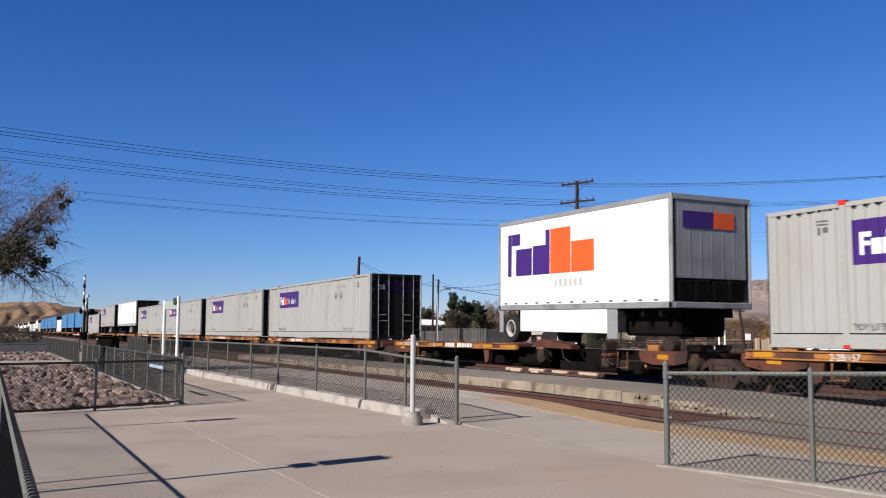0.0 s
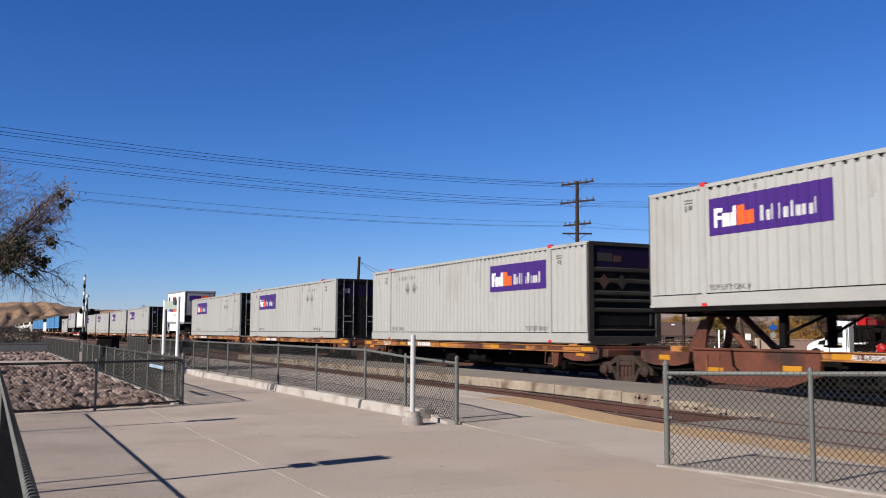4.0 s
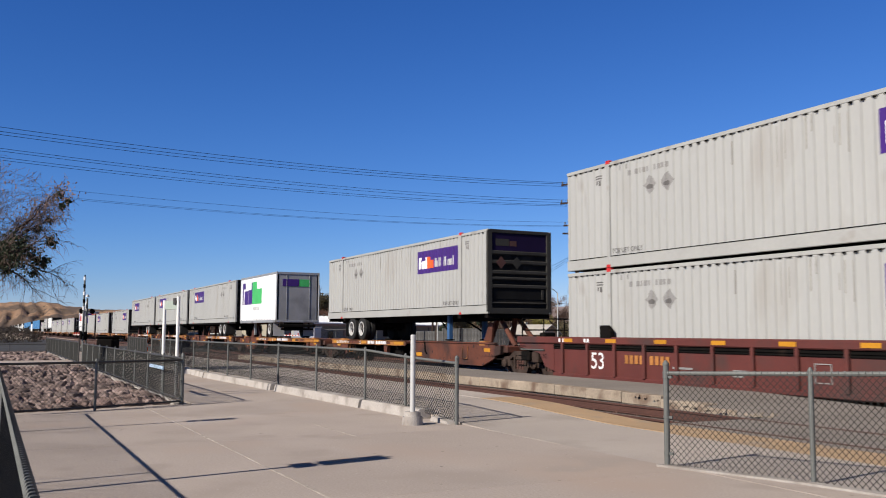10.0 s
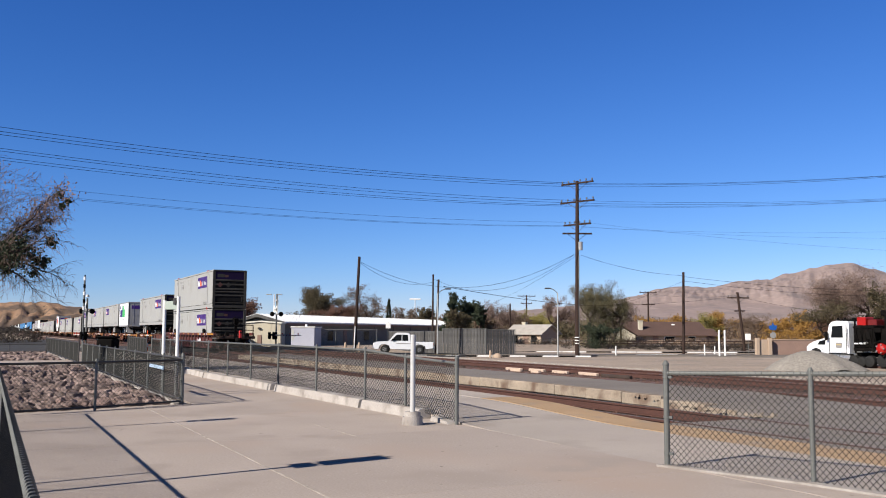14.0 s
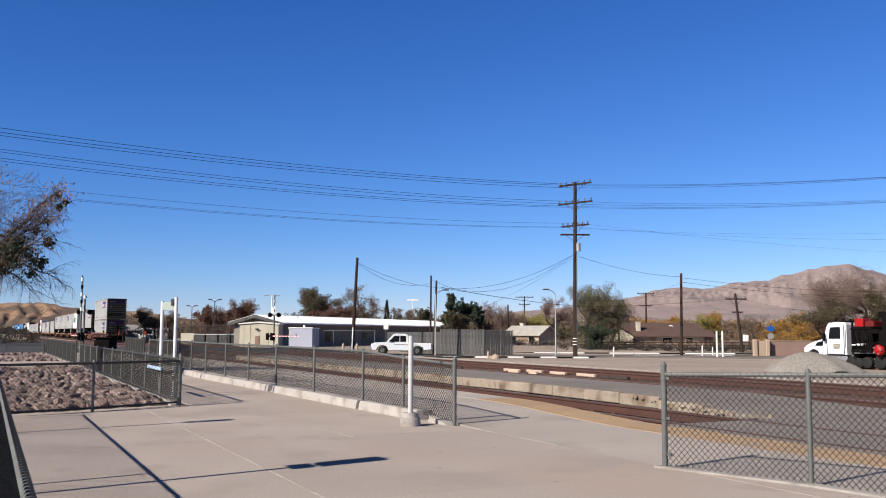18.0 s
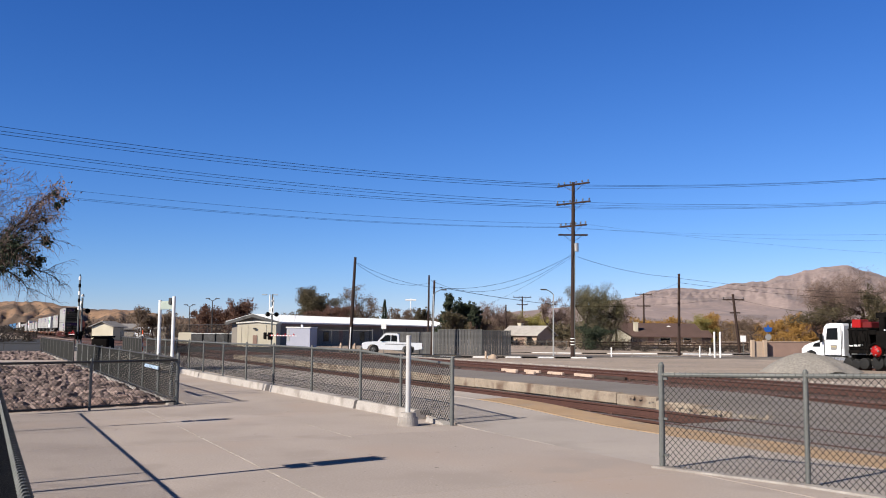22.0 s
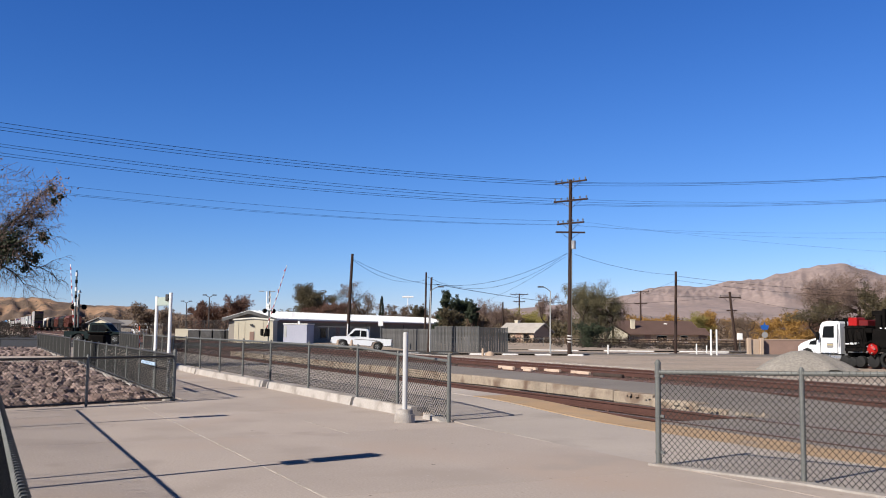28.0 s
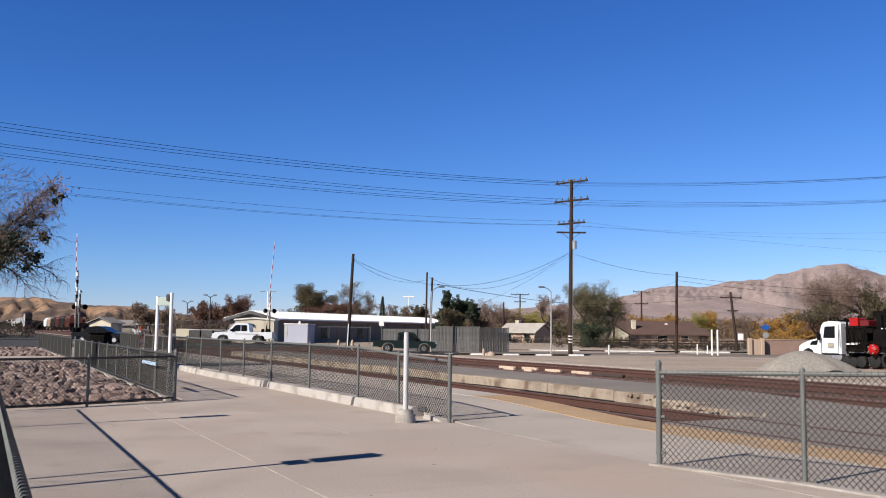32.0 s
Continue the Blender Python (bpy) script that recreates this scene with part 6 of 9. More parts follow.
ENDS = [19.2, 37.3, 55.7, 71.9, 90.4, 108.0, 127.3, 148.0, 167.0, 186.5, 205.6, 223.4, 241.3, 259.3, 278.0, 298.2, 318.0, 344.0, 362.4, 380.5, 397.6, 416.5, 435.0, 453.5, 472.5] + [492.5 + 18.6 * i for i in range(19)]
def parked_hopper(x, y, body, label):
    """A covered hopper standing on the far track: rounded body, sloped ends, roof walk, hatches and two bogies' frames."""
    h = thing("hopper_car", pose(x, y, RAIL_Z), label, "railcar", "parked railcars")
    out = [(-1.5, 1.35), (-1.55, 2.0), (-1.5, 3.5), (-1.2, 4.1), (-0.5, 4.35), (0.5, 4.35), (1.2, 4.1), (1.5, 3.5), (1.55, 2.0), (1.5, 1.35)]
    n = len(out)
    s = Shape()
    s.add([(xx, yy, zz if abs(xx) < 7 else max(zz, 2.3)) for xx in (-7.2, -5.6, 5.6, 7.2) for yy, zz in out], [(r * n + i, r * n + (i + 1) % n, (r + 1) * n + (i + 1) % n, (r + 1) * n + i) for r in range(3) for i in range(n)] + [tuple(range(n)), tuple(range(4 * n - 1, 3 * n - 1, -1))])
    part("body", s, body, h)
    for k in range(12):
        part("side_rib", Shape().cbox(-6.6 + 1.2 * k, -6.5 + 1.2 * k, -1.62, -1.5, 1.4, 3.6, 0.02), body, h)
    part("sill", Shape().cbox(-8.4, 8.4, -1.3, 1.3, 0.95, 1.3, 0.03), GRIME, h)
    for k in range(3):
        part("chute", Shape().prism([(-4.9 + 3.6 * k, 1.3), (-2.4 + 3.6 * k, 1.3), (-3.2 + 3.6 * k, 0.4), (-4.1 + 3.6 * k, 0.4)], -0.9, 0.9), body, h)
    part("roof_walk", Shape().cbox(-7.4, 7.4, -0.35, 0.35, 4.42, 4.47, 0.01), GALV, h)
    for sx in (-6.6, 6.6):
        f = part("bogie_frame", Shape().cbox(sx - 1.1, sx + 1.1, -1.1, 1.1, 0.35, 0.8, 0.08), GRIME, h)
        for dx in (-0.87, 0.87):
            part("wheel", Shape().disc_y(sx + dx, -0.85, -0.7, 0.44, [(0, 0.2), (0.1, 0.42), (1, 0.44)], 18), RUST, f)
        part("end_ladder", Shape().tube((sx * 1.17, -1.4, 1.3), (sx * 1.17, -1.4, 4.0), 0.03, n=5), GRIME, h)


HOPPERRED = surf("hopper_rust_red", (0.15, 0.045, 0.032), 0.75, fine=(10, 0.15), coarse=(0.6, 0.2), stain=(0.07, 0.03, 0.025), stain_scale=0.8)
HOPPERDARK = surf("hopper_black", (0.03, 0.027, 0.026), 0.7, fine=(10, 0.15), coarse=(0.6, 0.2))
for x, mat, label in ((-256.0, HOPPERRED, "rust-red covered hopper parked beyond the crossing"), (-274.0, HOPPERDARK, "black covered hopper parked beyond the crossing"), (-292.0, HOPPERRED, "rust-red covered hopper parked beyond the crossing"), (-310.0, HOPPERDARK, "black covered hopper parked beyond the crossing"), (-329.0, BEIGE, "cream covered hopper parked beyond the crossing"), (-347.0, WHITEPAINT, "white covered hopper parked beyond the crossing")):
    parked_hopper(x, FAR_TRACK, mat, label)
CARS = {}
for i, (q0, q1) in enumerate(zip(ENDS, ENDS[1:])):
    L = round(q1 - q0, 1)
    hitch = {0: 15.5, 1: 2.0, 2: 2.6, 3: 2.6, 4: 2.6}.get(i, 0)
    key = (L, hitch)
    plate = None
    if i == 0:
        d0, d1, plate = -L * 0.47, -L + 0.9, (-8.0, -1.3)
    elif i == 1:
        d0, d1, plate = -1.0, -L * 0.72, (-L + 2.3, -L * 0.72 - 0.05)
    elif i < 5:
        d0, d1 = -1.2, -L + 6.6
        plate = (-L + 2.8, -L + 6.55)
    elif i == 8:
        d0, d1 = -8.7, -L + 1.0
    else:
        d0, d1 = -1.0, -L + 1.0
    if i < 14:
        car = make_platform_car(L, d0, d1, hitch, plate, i < 5 or i == 8, i)
        if i == 8:
            make_joint_gear(car, -8.5, -0.3)
        CARS[key] = car
    elif i < 19:
        car = copy_thing(CARS[min((k for k in CARS if not k[1]), key=lambda k: abs(k[0] - L))], pose(0, 0, 0))
    else:
        car = make_far_car(L) if i == 19 else copy_thing(far_car, pose(0, 0, 0))
        if i == 19:
            far_car = car
    on_train(car, q0, RAIL_Z)
    if i < 30:
        put(BOGIE, q0, RAIL_Z)
for q in (-1.2, 17.4):
    put(BOGIE, q, RAIL_Z)


# ---- the town beyond the tracks: u runs along the crossing street, v away from the station ----
def town(u, v, z=0.0, turn=0.0):
    """A pose in the street grid; turn 0 faces local x along u."""
    return pose(0.4469 * u - 0.8946 * v, 0.8946 * u + 0.4469 * v, z, 0, 0, 63.457 + turn)


def txy(u, v, z=0.0):
    return Vector((0.4469 * u - 0.8946 * v, 0.8946 * u + 0.4469 * v, z))


def land(u, v):
    p = txy(u, v)
    return ground_z(p.x, p.y)


def road_z(u):
    """The street rises from the lot to the rails."""
    return -0.57 + 0.50 * smoothstep(-3.0, -14.0, u)


def build_roads():
    us = [-120, -60, -40] + [-34 + 2 * i for i in range(20)] + [10, 30, 80, 150]
    w1 = 84.0
    s = Shape()
    for u in us:
        w0 = 71.5 + 6.3 * smoothstep(-4.0, 6.0, u)
        z = road_z(u)
        for v in (w0, w1):
            s.v.append(tuple(txy(u, v, z + 0.02)))
        for v in (w0 - 0.8, w1 + 0.8):
            s.v.append(tuple(txy(u, v, z - 0.5)))
    faded = Shape()
    faded.v = list(s.v)
    for k in range(len(us) - 1):
        a, b = 4 * k, 4 * k + 4
        (s if us[k] < 2 else faded).f += [(a, b, b + 1, a + 1), (a + 2, b + 2, b, a), (a + 1, b + 1, b + 3, a + 3)]
    setting("road", s, ROADTAR, "dark worn asphalt street over the level crossing")
    setting("road_beside_lot", faded, SIDETAR, "faded dusty asphalt street beside the bare lot")
    st = bpy.data.objects["road"]
    for i in range(14):
        u = -60 + i * 6.5
        if -32 < u < -14:
            continue
        a, b = road_z(u) + 0.026, road_z(u + 3) + 0.026
        ln = Shape()
        ln.v = [tuple(txy(u, 77.9, a)), tuple(txy(u + 3, 77.9, b)), tuple(txy(u + 3, 78.1, b)), tuple(txy(u, 78.1, a))]
        ln.f = [(0, 1, 2, 3)]
        part("centre_line", ln, surf("worn_yellow_line", (0.45, 0.3, 0.06), 0.8) if i == 0 else bpy.data.materials["worn_yellow_line"], st)
    far = Shape()
    far.v = [tuple(txy(7.56, 96, -0.63)), tuple(txy(60, 96, -0.63)), tuple(txy(60, 103, -0.63)), tuple(txy(7.56, 103, -0.63))]
    far.f = [(0, 1, 2, 3)]
    setting("side_street", far, SIDETAR, "grey side street before the houses")


def build_wheel_stops():
    """Low concrete parking stops, painted white and black, along the edge of the lot."""
    u, i = -3.93, 0
    while u < 10.12:
        for k in range(2):
            b = thing("parking_stop", town(u, 75.6, road_z(0) - 0.08), "low concrete parking stop painted white or black", "parking stop", "parking stops")
            part("stop", Shape().prism([(-0.01, 0), (0.05, 0.12), (1.25, 0.12), (1.3, 0)], -0.1, 0.1), WHITEPAINT if (i + k) % 2 else GRIME, b)
            u += 1.36
        i += 2
    u = 15.09
    for n in range(8):
        b = thing("parking_stop", town(u, 80 + 0.9 * n, -0.66), "low concrete parking stop painted white or black", "parking stop", "parking stops")
        part("stop", Shape().prism([(-0.01, 0), (0.05, 0.12), (1.91, 0.12), (1.96, 0)], -0.1, 0.1), WHITEPAINT if n % 3 else GRIME, b)
        u += 2.05
    # white low barrier rail beyond the side street
    r = thing("street_barrier", town(7.1, 94, -0.66), "long low white barrier beside the side street", "barrier")
    for k in range(13):
        part("rail_length", Shape().cbox(k * 2.6, k * 2.6 + 2.5, -0.1, 0.1, 0.0, 0.12, 0.02), WHITEPAINT if k % 3 else GRIME, r)


def pole(u, v, z, h, r0=0.16, r1=0.11, lean=0.0, label="dark brown wooden utility pole", arms=(), name="utility_pole"):
    p = thing(name, town(u, v, z), label, "utility pole", "utility poles")
    part("shaft", Shape().tube((0, 0, -0.3), (lean, 0, h), r0, r1, n=12), POLEWOOD, p)
    for za, half, turn, pins in arms:
        a = part("crossarm", Shape().cbox(-half, half, -0.07, 0.07, za - 0.07, za + 0.07, 0.015), POLEWOOD, p, m=pose(lean * za / h, 0, 0, 0, 0, turn))
        for i in range(pins):
            x = -half + 0.12 + i * (2 * half - 0.24) / max(1, pins - 1)
            ins = Shape().tube((x, 0, za + 0.06), (x, 0, za + 0.16), 0.025, n=6).tube((x, 0, za + 0.14), (x, 0, za + 0.30), 0.075, 0.05, n=8)
            part("insulator", ins, surf("insulator_grey", (0.10, 0.095, 0.09), 0.4) if "insulator_grey" not in bpy.data.materials else bpy.data.materials["insulator_grey"], a)
        for sx in (-0.6, 0.6):
            part("brace", Shape().tube((sx * half * 1.0, 0.08, za - 0.05), (0, 0.12, za - 0.65), 0.02, n=5), DARKFENCE, a)
    return p


def build_poles():
    """Main pole with four tiers of crossarms, and smaller ones."""
    p = pole(11.32, 76.5, -0.66, 14.95, 0.20, 0.14, 0.12, "tall wooden utility pole with four tiers of crossarms", ((14.75, 1.65, -44, 6), (13.15, 1.75, -44, 6), (11.2, 1.4, -44, 6), (10.42, 1.25, 0, 0)))
    part("transformer", Shape().tube((0.33, -0.1, 9.0), (0.33, -0.1, 9.7), 0.20, n=16), ALU, p, "grey transformer can")
    part("conduit", Shape().tube((0.15, -0.16, 0.3), (0.17, -0.14, 9.2), 0.03, n=6), GALV, p)
    for z in (1.1, 1.35, 1.6):
        part("white_band", Shape().tube((0.01, 0, z), (0.012, 0, z + 0.07), 0.205, n=12), WHITEPAINT, p)
    pole(22.24, 84, -0.68, 7.7, 0.14, 0.11, 0.12)
    q = pole(-7.96, 82, -0.45, 8.62, 0.17, 0.12, 0.36, "slightly leaning dark wooden pole beside the street")
    part("pale_sleeve", Shape().tube((0.0, -0.16, 0.0), (0.08, -0.16, 2.3), 0.05, n=8), WHITEPAINT, q)
    pole(-0.6, 80, -0.6, 6.6, 0.12, 0.09, 0.22)
    pole(-1.07, 95, -0.6, 8.0, 0.12, 0.09, 0.05)
    pole(34.55, 104, -0.66, 6.75, 0.17, 0.13, -0.7, "wooden pole with two crossarms beyond the lot", ((6.1, 1.25, 0, 3), (4.6, 0.6, 0, 0)))
    pole(36.27, 160, -0.5, 9.2, 0.17, 0.13, 0.0, "distant wooden pole with crossarms", ((9.0, 1.5, 0, 4), (6.9, 1.2, 0, 2)))
    pole(17.56, 190, -0.5, 9.7, 0.17, 0.13, 0.0, "distant wooden pole with crossarms", ((9.5, 1.9, 0, 4), (8.0, 1.2, 0, 2)))
    pole(-3.03, 180, -0.5, 6.5, 0.15, 0.12, 0.0, "distant wooden pole with crossarms", ((6.4, 1.3, 0, 3),))
    pole(9.66, 130, -0.5, 6.0, 0.13, 0.10, 0.0)
    # street lamps
    for u, v, h, reach, lab in ((10.14, 80, 5.55, -0.85, "grey steel street lamp with a short curved arm"), (-0.45, 79.7, 5.45, 0.9, "street lamp arm fixed to a wooden pole")):
        l = thing("street_lamp", town(u, v, -0.66), lab, "street lamp", "street lamps")
        part("mast", Shape().tube((0, 0, 0), (0, 0, h), 0.075, 0.05, n=10), PALESTEEL, l)
        pts = [(0, 0, h - 0.05), (reach * 0.35, 0, h + 0.22), (reach * 0.7, 0, h + 0.36), (reach, 0, h + 0.38)]
        part("arm", Shape().path(pts, 0.035, 8), GALV, l)
        part("lamp_head", Shape().cbox(reach - 0.28, reach + 0.28, -0.11, 0.11, h + 0.31, h + 0.43, 0.04), DARKFENCE, l)
    for u, v, h in ((-46.6, 170, 6.6), (-34.88, 140, 6.7)):
        l = thing("street_lamp", town(u, v, -0.3), "dark twin-armed lot lamp on a tall mast", "street lamp", "lot lamps")
        part("mast", Shape().tube((0, 0, 0), (0, 0, h - 0.3), 0.09, 0.07, n=8), DARKFENCE, l)
        for sg in (-0.65, 0.65):
            part("arm", Shape().tube((0, 0, h - 0.35), (sg * 1.0, 0, h - 0.02), 0.05, n=6), DARKFENCE, l)
            part("lamp_head", Shape().cbox(sg * 1.15 - 0.3, sg * 1.15 + 0.3, -0.15, 0.15, h - 0.08, h + 0.08, 0.03), DARKFENCE, l)
    l = thing("street_lamp", town(-23.82, 128, -0.3), "pale twin-headed flood lamp mast with fittings", "street lamp", "lot lamps")
    part("mast", Shape().tube((0, 0, 0), (0, 0, 6.9), 0.10, 0.08, n=8), WHITEPAINT, l)
    part("side_mast", Shape().tube((0.55, 0, 2), (0.55, 0, 6.6), 0.05, n=8), WHITEPAINT, l)
    for sg in (-1, 1):
        part("lamp_head", Shape().cbox(sg * 0.75 - 0.38, sg * 0.75 + 0.38, -0.15, 0.15, 6.82, 6.93, 0.03), PALESTEEL, l)
    # far ball-park lights
    l = thing("street_lamp", town(-7.96, 260, -0.3), "distant white floodlight mast", "street lamp", "lot lamps")
    part("mast", Shape().tube((0, 0, 0), (0, 0, 11.5), 0.12, n=6), WHITEPAINT, l)
    part("lamp_head", Shape().cbox(-1.6, 1.6, -0.2, 0.2, 10.9, 11.3, 0.05), WHITEPAINT, l)


def wire_run(a, b, sag, r=0.012, n=28):
    a, b = Vector(a), Vector(b)
    pts = [a.lerp(b, i / n) - Vector((0, 0, 4 * sag * (i / n) * (1 - i / n))) for i in range(n + 1)]
    return Shape().path(pts, r, 4)


def build_wires():
    """Lines from the main pole across the tracks, and on to the lot's other end; service wires between poles."""
    mp = txy(11.37, 76.5)
    # each conductor: its place on the arm, and how far it hangs lower at the pole and higher at its other end
    tiers = ((14.25, 1.2, 0.014, ((-1, -0.30, 0.16), (0.2, -0.30, 0.0), (0.8, -0.30, 0.16))),
             (12.65, 1.3, 0.012, ((1, -0.21, 0.58), (0.6, -0.36, 0.57), (-0.3, -0.40, 0.36), (-1, -0.40, 0.36))),
             (10.75, 1.0, 0.008, ((0.9, -0.10, 0.5), (-0.4, -0.28, 0.2), (-1, -0.28, 0.2))))
    w = thing("power_lines", pose(0, 0, 0), "thin dark overhead power lines in three tiers", "power line", "", "")
    armd = (pose(0, 0, 0, 0, 0, 63.457 - 48).to_3x3() @ Vector((1, 0, 0)))
    end_l = Vector((-55.0, -23.0, 0))
    end_r = Vector((-43.0, 70.0, 0))
    for k, (z, half, r, lines) in enumerate(tiers):
        for o, low, lift in lines:
            p = mp + armd * (half * o) + Vector((0, 0, z + low))
            q = end_l + armd * (half * o) + Vector((0, 0, z - 0.30 + lift))
            part("wire", wire_run(p, q, 1.25, r), GRIME, w)
            q = end_r + armd * (half * o) + Vector((0, 0, z + (0.1, -0.3, -2.3 - 1.2 * o)[k]))
            part("wire", wire_run(p, q, 0.45, (0.011, 0.009, 0.005)[k]), GRIME, w)
    def at(u, v, z):
        return txy(u, v, z)
    runs = [(at(11.18, 76.5, 8.0), at(-7.53, 82, 7.7), 2.6), (at(11.18, 76.5, 8.0), at(-1.07, 95, 7.0), 2.1), (at(11.18, 76.5, 7.8), at(4.95, 120, 4.6), 0.4),
            (at(11.75, 76.5, 7.9), at(22.4, 84, 6.7), 0.35), (at(22.4, 84, 6.6), at(62.92, 110, 7.0), 0.7), (at(22.4, 84, 6.2), at(62.92, 110, 6.2), 0.7),
            (at(22.4, 84, 6.2), at(28.66, 150, 6.0), 0.2), (at(0.05, 80, 5.4), at(16.9, 110, 4.7), 0.2), (at(16.9, 110, 4.7), at(33.83, 104, 5.6), 0.3),
            (at(36.27, 160, 8.4), at(33.83, 104, 5.7), 0.4), (at(33.83, 104, 5.6), at(51.48, 90, 3.0), 0.8), (at(-7.53, 82, 7.6), at(-1.07, 95, 6.6), 0.9)]
    for i, (a, b, s) in enumerate(runs):
        part("service_wire", wire_run(a, b, s, 0.024 if i == 7 else 0.013, 16), GRIME, w)


def gable_house(u, v, z, length, width, wall_h, roof_h, turn, wall, roof, label, overhang=0.5, name="house", chimney=None, windows=(), door=None, category="house", gable=None):
    """Length along local x; gables at both ends."""
    h = thing(name, town(u, v, z, turn), label, category)
    a, b, o = length / 2, width / 2, overhang
    t = 0.18
    for nm, y0, y1 in (("wall", -b, -b + t), ("wall", b - t, b)):
        part(nm, Shape().box(-a, a, y0, y1, 0, wall_h), wall, h)
    for x0 in (-a, a - t):
        g = Shape()
        g.add([(x, y, zz) for x in (x0, x0 + t) for y, zz in ((-b + t + 0.003, 0), (b - t - 0.003, 0), (b - t - 0.003, wall_h + 0.0), (0, wall_h + roof_h * (b - t) / b), (-b + t + 0.003, wall_h))], [(0, 1, 2, 3, 4), (9, 8, 7, 6, 5)] + [(i, (i + 1) % 5, 5 + (i + 1) % 5, 5 + i) for i in range(5)])
        part("gable_wall", g, gable or wall, h)
    sl = roof_h / b
    for sg in (-1, 1):
        r = Shape()
        e = b + o
        r.add([(x, sg * y, zz + d) for d in (0.02, 0.16) for x in (-a - o, a + o) for y, zz in ((0, wall_h + roof_h), (e, wall_h + roof_h - sl * e))], [(0, 1, 3, 2), (4, 6, 7, 5), (0, 4, 5, 1), (2, 3, 7, 6), (1, 5, 7, 3), (0, 2, 6, 4)])
        rp = part("roof_slope", r, roof, h)
        ribs = Shape()
        if roof is ROOFWHITE:
            x = -a - o
            while x < a + o:
                ribs.add([(xx, sg * y, zz) for xx in (x, x + 0.07) for y, zz in ((0, wall_h + roof_h + 0.20), (e, wall_h + roof_h - sl * e + 0.20), (e, wall_h + roof_h - sl * e + 0.14), (0, wall_h + roof_h + 0.14))], [(0, 1, 2, 3), (7, 6, 5, 4), (0, 4, 5, 1), (1, 5, 6, 2), (0, 3, 7, 4)])
                x += 0.9
            ob = part("roof_ribs", ribs, roof, rp)
            ob["kind"] = "stuff"
    for x, y, w, hh, z0 in windows:
        sg = -1 if y < 0 else 1
        fr = part("window", Shape().cbox(x - w / 2, x + w / 2, sg * b - 0.05, sg * b + 0.05, z0, z0 + hh, 0.01), WHITEPAINT if roof is ROOFBROWN else DARKFENCE, h)
        part("pane", Shape().box(x - w / 2 + 0.07, x + w / 2 - 0.07, sg * b - 0.06, sg * b + 0.06, z0 + 0.07, z0 + hh - 0.07), GLASS, fr)
    if door:
        x, sg = door
        d = part("door", Shape().cbox(x - 0.45, x + 0.45, sg * b - 0.05, sg * b + 0.05, 0, 2.05, 0.01), BROWNWALL, h)
        part("door_knob", Shape().tube((x + 0.35, sg * b, 1.0), (x + 0.35, sg * (b + 0.09), 1.0), 0.03, n=6), CHROME, d)
    if chimney:
        x, y, zz = chimney
        c = part("chimney", Shape().cbox(x - 0.3, x + 0.3, y - 0.3, y + 0.3, 0.5, zz, 0.03), WALLTAN, h)
        part("chimney_cap", Shape().cbox(x - 0.36, x + 0.36, y - 0.36, y + 0.36, zz, zz + 0.12, 0.02), WALLTAN, c)
    return h


